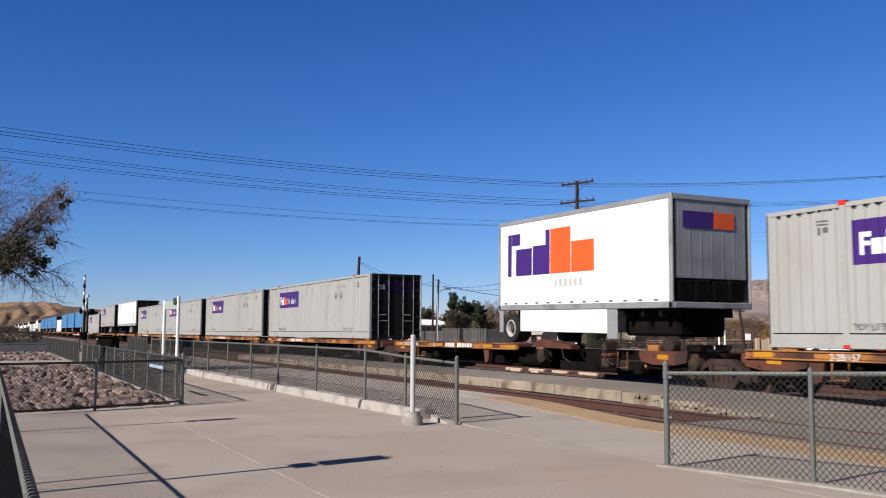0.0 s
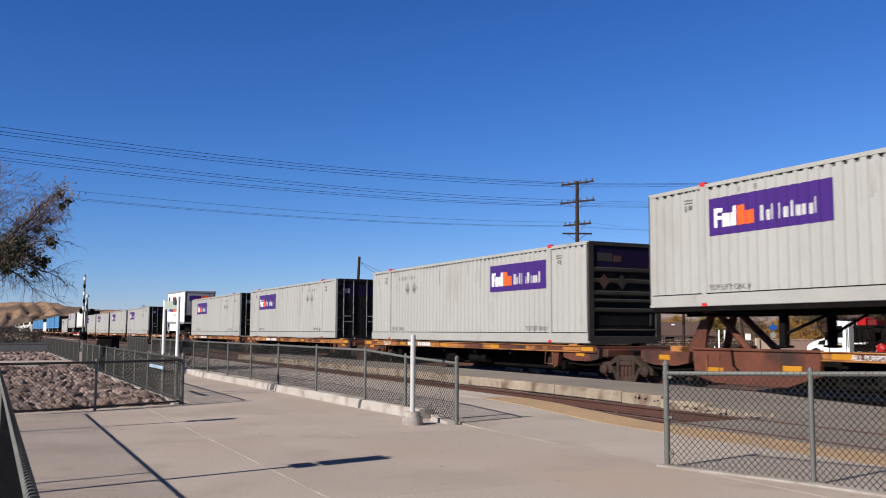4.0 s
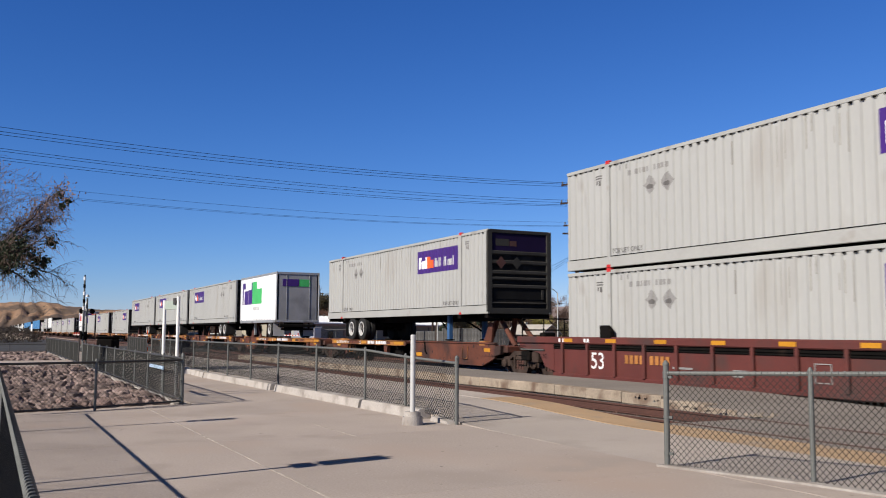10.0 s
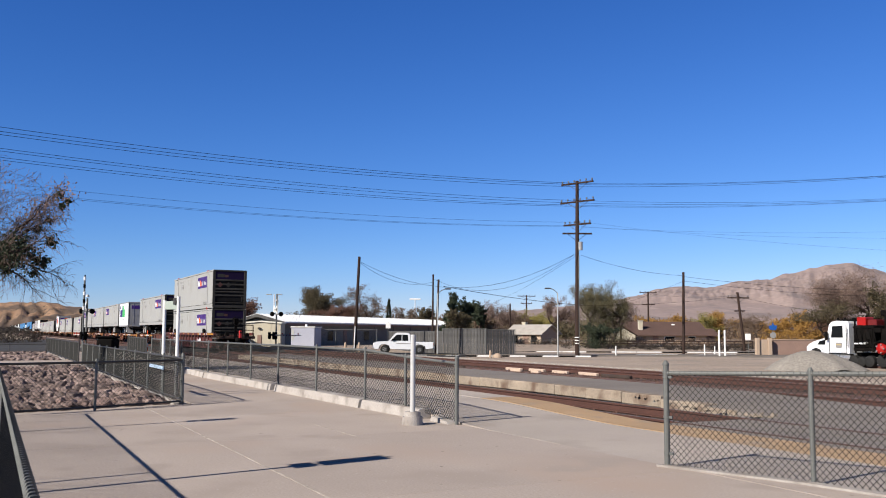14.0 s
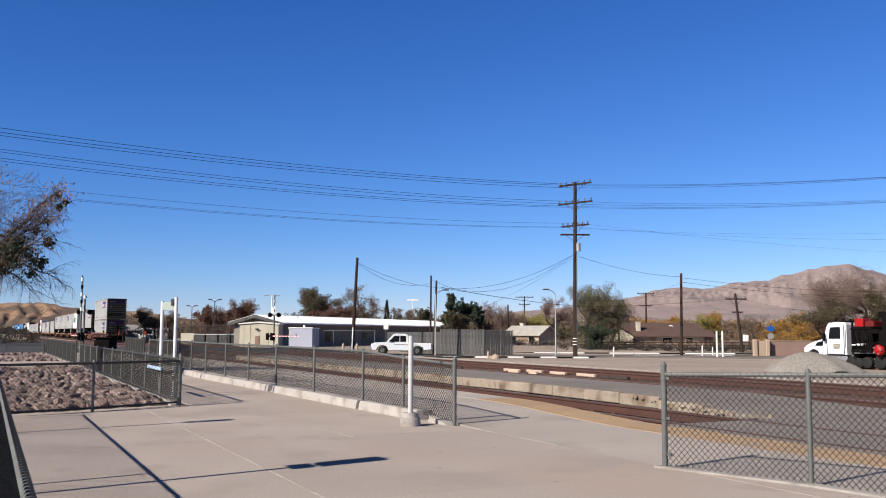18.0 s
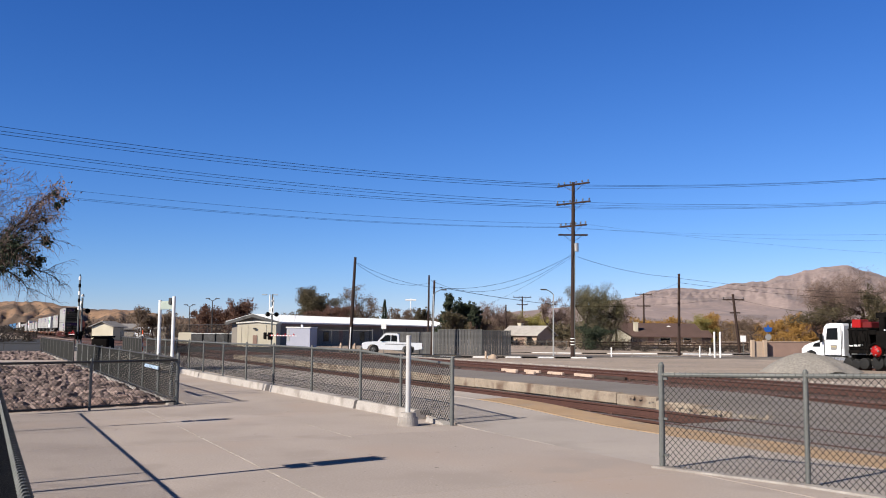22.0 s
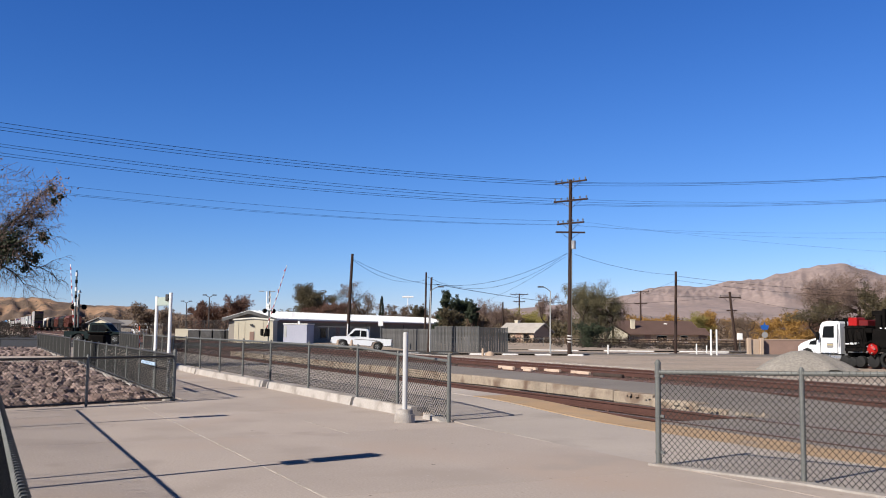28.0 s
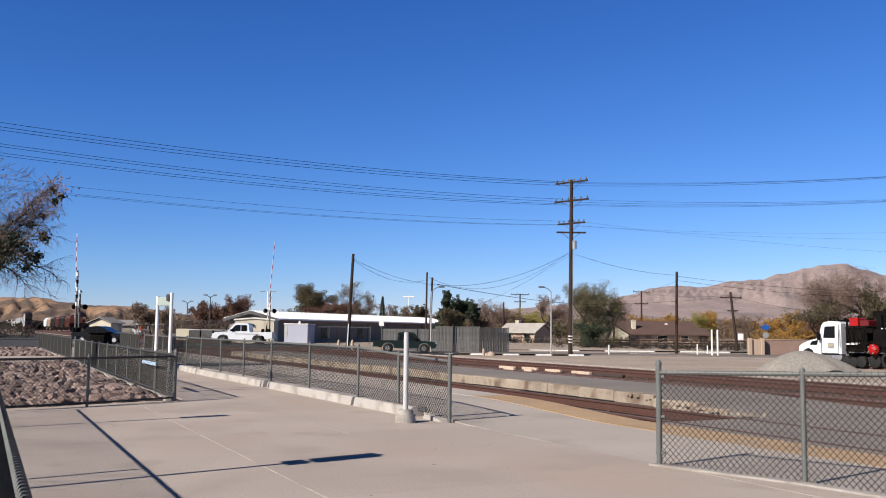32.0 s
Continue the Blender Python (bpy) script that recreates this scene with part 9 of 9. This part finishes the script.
def tree(u, v, z, width, height, leaf, label, seed, leaves=1400, size=0.32, levels=3, spread=0.6, up=0.5, bark=None, fill=0.75, twigs=True, name="tree", group="trees", low=0.12, m=None, trunk_r=None, sliver=False):
    bark = bark or BARK
    t = thing(name, m if m is not None else town(u, v, z), label, "tree", group)
    rnd = random.Random(seed + 100)
    segs, tips = grow(seed, height, spread, levels, 0.30, 0.3, 3, up, trunk_r)
    segs, tips = fit_to(segs, tips, width * 0.94, height * 0.96)
    big, small = Shape(), Shape()
    for a, b, ra, rb, lv in segs:
        if (b - a).length < 1e-4:
            continue
        (big if lv <= 1 else small).tube(a, b, max(ra, 0.012), max(rb, 0.008), 6 if lv <= 1 else 3, False)
    part("trunk", big, bark, t)
    if small.f:
        part("branchwork", small, bark, t)["kind"] = "stuff"
    if leaves:
        s = Shape()
        nodes = [p for p, d in tips] + [b for a, b, ra, rb, lv in segs if lv >= 2]
        for _ in range(leaves):
            c = rnd.choice(nodes)
            p = c + Vector([max(-1.5, min(1.5, rnd.gauss(0, 1))) for _k in range(3)]) * (min(width, height) * 0.062 * fill)
            if low < 0.06 and rnd.random() < 0.3:
                p.z = height * low + (p.z - height * low) * rnd.random()
            if p.z < height * low:
                p.z = height * low + rnd.random() * 0.4
            r = size * rnd.uniform(0.5, 1.2)
            e = Euler((rnd.uniform(0, 6.3), rnd.uniform(0, 6.3), rnd.uniform(0, 6.3))).to_matrix()
            if sliver:
                s.add([p + e @ Vector(k) * r for k in ((-1.1, -0.05, 0), (0, -0.07, 0.12), (1.1, 0.0, -0.05), (0, 0.07, 0.12))], [(0, 1, 3), (1, 2, 3)])
                continue
            s.add([p + e @ Vector(k) * r for k in ((-0.5, -0.3, 0), (0.55, -0.25, 0.1), (0.05, 0.5, -0.1))], [(0, 1, 2)])
        ob = part("crown", s, leaf, t)
    return t


W_TREES = (
    # u, v, ground, width, height, leaf, label, leaves, size, extra
    (-41.98, 135, -0.3, 5.7, 5.3, LEAFDRY, "dense brown dry willow beyond the crossing", 9000, 0.17, {"low": 0.02}),
    (-38.91, 150, -0.3, 3.7, 6.2, LEAFRUST, "reddish-brown autumn tree behind the yard", 7000, 0.17, {"low": 0.05}),
    (-34.26, 150, -0.3, 6.9, 7.0, LEAFRUST, "broad dark reddish tree behind the yard", 14000, 0.17, {"low": 0.05}),
    (-28.0, 185, -0.4, 7.0, 8.2, LEAFOLIVE, "olive-brown tree behind the hall", 10000, 0.20, {"low": 0.1}),
    (-22.9, 188, -0.4, 10.5, 11.1, LEAFOLIVE, "broad dark olive tree behind the hall", 20000, 0.20, {"low": 0.1}),
    (-14.54, 172, -0.4, 6.4, 10.7, LEAFDRY, "thin half-bare tan tree behind the hall", 5000, 0.17, {"fill": 0.9}),
    (-19.19, 170, -0.4, 8.5, 6.8, LEAFRUST, "low rust-brown tree behind the hall", 9000, 0.19, {"low": 0.1}),
    (-4.86, 190, -0.4, 11.8, 6.7, LEAFDRY, "low brown tree behind the fence", 9000, 0.20, {"low": 0.1}),
    (-2.91, 150, -0.5, 2.8, 6.2, LEAFOLIVE, "small olive tree behind the fence", 3500, 0.18, {}),
    (1.2, 120, -0.6, 2.6, 7.4, LEAFDARK, "dark green conifer behind the slatted fence", 7000, 0.17, {"up": 1.2, "low": 0.1}),
    (2.95, 122, -0.6, 2.6, 6.9, LEAFDARK, "dark green conifer behind the slatted fence", 7000, 0.17, {"up": 1.2, "low": 0.1}),
    (4.6, 121, -0.6, 2.2, 6.2, LEAFDARK, "dark green conifer behind the slatted fence", 5500, 0.17, {"up": 1.2, "low": 0.1}),
    (2.0, 112, -0.6, 2.9, 4.8, LEAFOLIVE, "olive bush behind the slatted fence", 5000, 0.15, {"low": 0.0}),
    (5.9, 126, -0.6, 3.0, 4.4, LEAFDRY, "brown bush behind the slatted fence", 4500, 0.15, {"low": 0.0}),
    (8.55, 140, -0.6, 5.1, 6.9, TWIG, "pinkish half-bare tree behind a house", 9000, 0.20, {"sliver": True, "low": 0.05}),
    (11.6, 146, -0.6, 4.6, 5.6, LEAFDRY, "brown dry tree behind a house", 6000, 0.17, {"low": 0.05}),
    (15.05, 150, -0.6, 5.6, 5.9, LEAFYG, "yellow-green broad shrubby tree behind a house", 9000, 0.17, {"low": 0.05}),
    (18.34, 140, -0.6, 5.1, 7.6, TWIG, "bare branching tree beside the street", 8000, 0.20, {"sliver": True, "low": 0.1}),
    (17.8, 112, -0.6, 3.5, 8.1, LEAFWILLOW, "feathery grey-green tree by the houses", 17000, 0.16, {"sliver": True, "low": 0.02, "fill": 1.1}),
    (20.7, 113, -0.6, 4.2, 8.3, LEAFWILLOW, "feathery grey-green tree by the houses", 20000, 0.16, {"sliver": True, "low": 0.02, "fill": 1.1}),
    (22.6, 116, -0.6, 3.9, 6.2, LEAFDRY, "brown feathery tree by the houses", 9000, 0.15, {"sliver": True, "low": 0.02, "fill": 1.1}),
    (18.3, 106, -0.6, 3.6, 3.1, LEAFDARK, "dark round shrub under the trees", 8000, 0.13, {"low": 0.0}),
    (38.68, 190, -0.6, 5.0, 5.2, LEAFDRY, "dull brown tree behind the houses", 5000, 0.20, {"low": 0.0}),
    (45.5, 200, -0.6, 7.0, 5.8, LEAFGOLD, "orange autumn tree behind the houses", 7000, 0.20, {"low": 0.0}),
    (52.26, 205, -0.6, 6.4, 6.3, LEAFGOLD, "orange autumn tree behind the houses", 7000, 0.20, {"low": 0.0}),
    (56.42, 200, -0.6, 7.1, 6.6, LEAFYG, "yellowing autumn tree behind the houses", 8000, 0.20, {"low": 0.0}),
    (62.84, 203, -0.6, 7.0, 7.0, LEAFGOLD, "tall orange autumn tree behind the houses", 8000, 0.20, {"low": 0.0}),
    (50.87, 150, -0.6, 6.2, 5.5, LEAFDRY, "grey-brown bare shrub by the wall", 7000, 0.17, {"sliver": True, "low": 0.0}),
    (73.42, 200, -0.6, 6.6, 5.5, LEAFGOLD, "orange autumn tree behind the wall", 6000, 0.20, {"low": 0.0}),
    (52.13, 130, -0.6, 5.8, 5.3, LEAFGOLD, "bright golden autumn tree by the wall", 12000, 0.16, {"low": 0.0}),
    (57.56, 135, -0.6, 4.2, 4.6, LEAFRUST, "rust-brown autumn tree by the wall", 6000, 0.16, {"low": 0.0}),
    (49.34, 100, -0.6, 4.6, 7.9, LEAFOLIVE, "dark olive tree at the lot's end", 7000, 0.15, {"low": 0.1}),
)
for i, (u, v, z, w, h, leaf, label, nleaf, size, kw) in enumerate(W_TREES):
    tree(u, v, z, w * 1.04, h * 1.0, leaf, label, 20 + i, nleaf, size * 1.25, **kw)
# big bare tree with olive clumps
tree(49.7, 112, -0.6, 9.8, 10.7, TWIG, "big spreading bare tree with pinkish twigs", 71, 30000, 0.2, levels=4, spread=0.68, up=0.45, fill=0.8, low=0.35, sliver=True)
tree(47.67, 110, -0.6, 8.0, 6.6, LEAFOLIVE, "olive lower growth under a bare tree", 72, 7000, 0.17, levels=3, low=0.1)
# slim cypress
cy = thing("cypress", town(-10.68, 180, -0.4), "slim dark cypress behind the hall", "tree", "trees")
sh = Shape()
rnd = random.Random(5)
part("trunk", Shape().tube((0, 0, 0), (0, 0, 3), 0.1, n=6), BARK, cy)
for _ in range(900):
    z = rnd.uniform(0.6, 8.2)
    r = 0.62 * (1 - (z / 8.4) ** 2) ** 0.7 * rnd.uniform(0.6, 1)
    a = rnd.uniform(0, 6.3)
    p = Vector((r * math.cos(a), r * math.sin(a), z))
    e = Euler((rnd.uniform(-0.6, 0.6), rnd.uniform(-0.6, 0.6), a)).to_matrix()
    sh.add([p + e @ Vector(k) * 0.3 for k in ((-0.4, 0, -0.8), (0.4, 0, -0.8), (0, 0.1, 0.9))], [(0, 1, 2)])
part("crown", sh, LEAFDARK, cy)


def brush(name, u0, u1, v0, v1, n, h, leaf, label, seed, z=-0.5, size=0.4):
    """Low uncountable shrubs."""
    rnd = random.Random(seed)
    s = Shape()
    for _ in range(n):
        cu, cv = rnd.uniform(u0, u1), rnd.uniform(v0, v1)
        hh = h * rnd.uniform(0.5, 1.15) * (0.75 + 0.5 * abs(noise.noise(Vector((cu * 0.13, cv * 0.05, seed)))))
        for _k in range(70):
            p = txy(cu + rnd.gauss(0, hh * 0.4), cv + rnd.gauss(0, hh * 0.3), z + hh * rnd.random() ** 0.8)
            e = Euler((rnd.uniform(0, 6.3), rnd.uniform(0, 6.3), rnd.uniform(0, 6.3))).to_matrix()
            r = size * rnd.uniform(0.5, 1.3)
            s.add([p + e @ Vector(k) * r for k in ((-0.5, -0.3, 0), (0.5, -0.3, 0.1), (0.3, 0.4, 0), (-0.4, 0.35, -0.1))], [(0, 1, 2, 3)])
    tagged(part(name, s, leaf), label, "shrubs", "", "stuff")


brush("far_woods", -95.99, 177.63, 235, 300, 2100, 6.6, LEAFDRY, "distant brown and olive woods", 31, -1, 0.42)
brush("far_olive_woods", -44.33, 33.72, 215, 235, 700, 6.6, LEAFOLIVE, "distant olive woods behind the hall", 32, -1, 0.42)
brush("garden_shrubs", 14.81, 40.23, 113, 121, 150, 1.7, LEAFDRY, "dry garden shrubs before the houses", 33, -0.7, 0.13)
brush("verge_shrubs", 14.0, 44.0, 103, 110, 170, 0.9, LEAFBRUSH, "low dark weeds and shrubs along the far verge", 38, -0.72, 0.11)
brush("garden_hedge", 9.29, 17.74, 121, 124, 45, 1.5, LEAFBRUSH, "dark garden hedge before a house", 37, -0.75, 0.12)
brush("trackside_brush", -51.85, -47.34, 80, 110, 90, 1.9, LEAFBRUSH, "dark brown brush beside the tracks", 34, -0.1, 0.14)
brush("dark_thicket", -174.16, -153.99, 370, 400, 90, 4.6, LEAFBRUSH, "dark thicket beyond the tracks", 36, -0.3, 0.6)
brush("hillfoot_brush", -270.95, -160.05, 470, 600, 800, 4.6, LEAFBRUSH, "dry brush at the foot of the hills", 35, -0.5, 0.5)



def platform_tree():
    """An old bare tree beside the platform: a few bowed limbs, many fine drooping twigs, dark mistletoe."""
    rnd = random.Random(41)
    t = thing("platform_tree", town(-14.3, 26.5, 0.0), "bare tree with fine drooping twigs and dark mistletoe clumps", "tree", "trees")
    part("trunk", Shape().path([(0, 0, -0.1), (0.08, 0, 1.2), (0.25, 0.1, 2.4), (0.55, 0.1, 3.3)], [0.26, 0.21, 0.18, 0.15], 10), BARK, t)
    fork = Vector((0.55, 0.1, 3.3))
    twig, fine = Shape(), Shape()
    ends = ((3.2, 5.25), (2.5, 5.45), (1.8, 5.6), (0.6, 5.9), (3.3, 4.2), (3.1, 2.95), (2.2, 2.6), (3.1, 4.85), (-1.5, 5.4), (-2.4, 4.4), (1.3, 4.7), (2.8, 4.7), (2.1, 5.0))
    for i, (ex, ez) in enumerate(ends):
        e = Vector((ex * 0.88, rnd.uniform(-1.3, 1.3), ez - (0.1 if ez > 4 else 0)))
        n = 9
        ctrl = fork.lerp(e, 0.5) + Vector((0, rnd.uniform(-0.3, 0.3), -0.25 if ez > 4 else 0.45))
        pts = []
        for k in range(n + 1):
            f = k / n
            p = fork * (1 - f) ** 2 + ctrl * 2 * f * (1 - f) + e * f * f
            pts.append(p + Vector((rnd.gauss(0, 0.04), rnd.gauss(0, 0.04), rnd.gauss(0, 0.04))) * (1 if 0 < k < n else 0))
        part("limb", Shape().path(pts, [0.055 * (1 - 0.85 * k / n) for k in range(n + 1)], 7), BARK, t)
        for k in range(2, n + 1):
            for _ in range(4):
                a = pts[k].lerp(pts[k - 1], rnd.random())
                d = ((pts[k] - pts[k - 1]).normalized() * 0.7 + Vector((rnd.uniform(-0.7, 0.9), rnd.uniform(-0.9, 0.9), rnd.uniform(-0.6, 0.9)))).normalized()
                L = rnd.uniform(0.45, 1.05)
                q = [a]
                for _s in range(5):
                    d = (d + Vector((rnd.gauss(0, 0.16), rnd.gauss(0, 0.16), rnd.gauss(0, 0.14) - 0.06))).normalized()
                    q.append(q[-1] + d * L / 5)
                twig.path(q, [0.010, 0.008, 0.007, 0.006, 0.005, 0.004], 3)
                for b in q[1:]:
                    for _f in range(2):
                        g = (d * 0.6 + Vector((rnd.gauss(0, 0.6), rnd.gauss(0, 0.6), rnd.gauss(-0.1, 0.5)))).normalized()
                        m = b + g * rnd.uniform(0.1, 0.22)
                        fine.path([b, m, m + (g + Vector((0, 0, -0.5))) * rnd.uniform(0.08, 0.2)], [0.005, 0.004, 0.003], 3)
    part("twig_mass", twig, BARK, t)["kind"] = "stuff"
    part("fine_twig_mass", fine, TWIG, t)["kind"] = "stuff"
    cl = Shape()
    for c, r, n in (((1.85, -0.2, 3.62), 0.50, 1100), ((1.2, 0.2, 3.5), 0.42, 700), ((2.45, 0.1, 3.35), 0.25, 220), ((2.75, 0.0, 3.95), 0.16, 120), ((2.4, 0.0, 4.3), 0.10, 60), ((2.65, 0.1, 4.6), 0.09, 50), ((3.05, 0, 5.0), 0.10, 60), ((2.95, 0, 5.35), 0.12, 70), ((3.2, 0, 5.15), 0.08, 50), ((2.3, 0, 3.0), 0.12, 70)):
        for _ in range(n):
            p = Vector(c) + Vector((rnd.gauss(0, 0.52), rnd.gauss(0, 0.5), rnd.gauss(0, 0.48))) * r
            e = Euler((rnd.uniform(0, 6.3), rnd.uniform(0, 6.3), rnd.uniform(0, 6.3))).to_matrix()
            k = rnd.uniform(0.035, 0.085)
            cl.add([p + e @ Vector(q) * k for q in ((-0.5, -0.4, 0), (0.8, -0.2, 0.1), (0.5, 0.5, 0), (-0.6, 0.4, 0))], [(0, 1, 2, 3)])
    part("mistletoe", cl, LEAFDARK, t, "dark green mistletoe clump")
    dry, haze = Shape(), Shape()
    for (ax, az), (bx, bz), n in (((1.9, 4.5), (2.95, 5.75), 230), ((2.1, 4.6), (3.45, 5.35), 230), ((2.3, 4.4), (3.1, 4.9), 60), ((1.6, 4.3), (2.3, 5.2), 50), ((0.9, 4.6), (1.6, 6.0), 50)):
        y = rnd.uniform(-0.4, 0.4)
        for _ in range(n):
            f = rnd.random() ** 0.7
            p = Vector((ax + (bx - ax) * f, y, az + (bz - az) * f)) + Vector((rnd.gauss(0, 0.13), rnd.gauss(0, 0.2), rnd.gauss(0, 0.13)))
            e = Euler((rnd.uniform(0, 6.3), rnd.uniform(0, 6.3), rnd.uniform(0, 6.3))).to_matrix()
            k = rnd.uniform(0.03, 0.065)
            dry.add([p + e @ Vector(q) * k for q in ((-0.7, -0.25, 0), (0.5, -0.35, 0.1), (0.9, 0.1, 0), (-0.3, 0.4, 0))], [(0, 1, 2, 3)])
    for _ in range(420):
        p = Vector((rnd.uniform(-0.6, 2.6), rnd.uniform(-1.0, 1.0), rnd.uniform(4.5, 6.1)))
        if p.z > 6.25 - 0.35 * abs(p.x - 0.9):
            continue
        d = Vector((rnd.gauss(0.35, 0.5), rnd.gauss(0, 0.5), rnd.gauss(0.5, 0.35))).normalized()
        q = [p]
        for _s in range(4):
            d = (d + Vector((rnd.gauss(0, 0.2), rnd.gauss(0, 0.2), rnd.gauss(0, 0.2)))).normalized()
            q.append(q[-1] + d * rnd.uniform(0.05, 0.13))
        haze.path(q, [0.006, 0.005, 0.004, 0.004, 0.003], 3)
    part("dry_leaves", dry, LEAFPINK, t, "pinkish dry leaf sprays")["kind"] = "stuff"
    part("twig_haze", haze, TWIG, t)["kind"] = "stuff"


platform_tree()


# ---- movement ----
PICKUP_RUN = [(0.0, 0.0), (19.0, 0.0), (20.0, 0.35), (22.0, 0.60), (24.5, 0.65), (25.5, 0.85), (27.5, 2.35), (28.0, 3.05), (28.5, 3.8), (29.0, 4.65), (29.5, 5.65), (30.0, 6.7), (30.5, 8.0), (31.0, 9.5), (31.5, 11.35), (32.0, 13.5)]
GREEN_RUN = [(0.0, -46.0), (25.0, -46.0), (25.5, -44.05), (27.5, -31.2), (28.0, -27.9), (28.5, -25.2), (29.0, -22.05), (29.5, -18.7), (30.0, -15.35), (31.0, -8.95), (32.0, -2.58)]
BLACK_RUN = [(0.0, -46.0), (29.5, -46.0), (30.0, -42.0), (30.5, -38.8), (31.0, -35.3), (31.5, -31.6), (32.0, -27.8)]
ARM_RISE = [(0.0, 0.0), (23.0, 0.0), (24.0, 9.5), (25.5, 22.0), (27.5, 39.5), (28.0, 43.5), (28.5, 47.5), (29.0, 51.5), (29.5, 56.0), (30.0, 60.0), (30.5, 64.0), (31.0, 68.0), (32.0, 76.0)]


def at_time(run, t):
    for (a, x), (b, y) in zip(run, run[1:]):
        if a <= t <= b:
            return x + (y - x) * (t - a) / (b - a)
    return run[-1][1]


def roll_wheels(wheels, run, radius, sign, start, end=32.0, step=0.1):
    """Wheels turn with the way that the car has gone."""
    for w in wheels:
        base = w.matrix_basis.copy()
        rows, t = [(0.0, base)], start
        s0 = at_time(run, start)
        while t <= end + 1e-6:
            rows.append((t, base @ Matrix.Rotation(abs(at_time(run, t) - s0) / radius, 4, "Y")))
            t += step
        walk(w, rows)


def motions():
    """The train runs towards -x and slowly gathers speed; gates rise; cars cross."""
    for ob, q, y, z, turn, slope in MOVERS:
        walk(ob, [(t, pose(x - q, y, z, 0, slope, turn)) for t, x in TAIL])
    walk(ARM_FAR, [(t, pose(0, -0.3, 1.12, 0, -a, 0)) for t, a in ARM_RISE])
    walk(ARM_NEAR, [(t, pose(0, -0.3, 1.12, 0, a, 0)) for t, a in ARM_RISE])

    def tilt(u, sign):
        return math.degrees(math.atan2(road_z(u + 1.5) - road_z(u - 1.5), 3.0)) * sign

    u0 = -3.45
    walk(WHITE_PICKUP, [(t, town(u0 - s, 80.5, road_z(u0 - s) + 0.02, 180) @ pose(0, 0, 0, 0, tilt(u0 - s, 1), 0)) for t, s in PICKUP_RUN])
    walk(GREEN_PICKUP, [(t, town(u, 75.8, road_z(u) + 0.02, 0) @ pose(0, 0, 0, 0, tilt(u, -1), 0)) for t, u in GREEN_RUN])
    walk(BLACK_CAR, [(t, town(u, 75.8, road_z(u) + 0.02, 0)) for t, u in BLACK_RUN])
    roll_wheels(WHITE_WHEELS, PICKUP_RUN, 0.375, 1, 19.0, step=0.1)
    roll_wheels(GREEN_WHEELS, GREEN_RUN, 0.375, 1, 25.0, step=0.0667)
    roll_wheels(BLACK_WHEELS, BLACK_RUN, 0.315, 1, 29.5, step=0.0333)


motions()
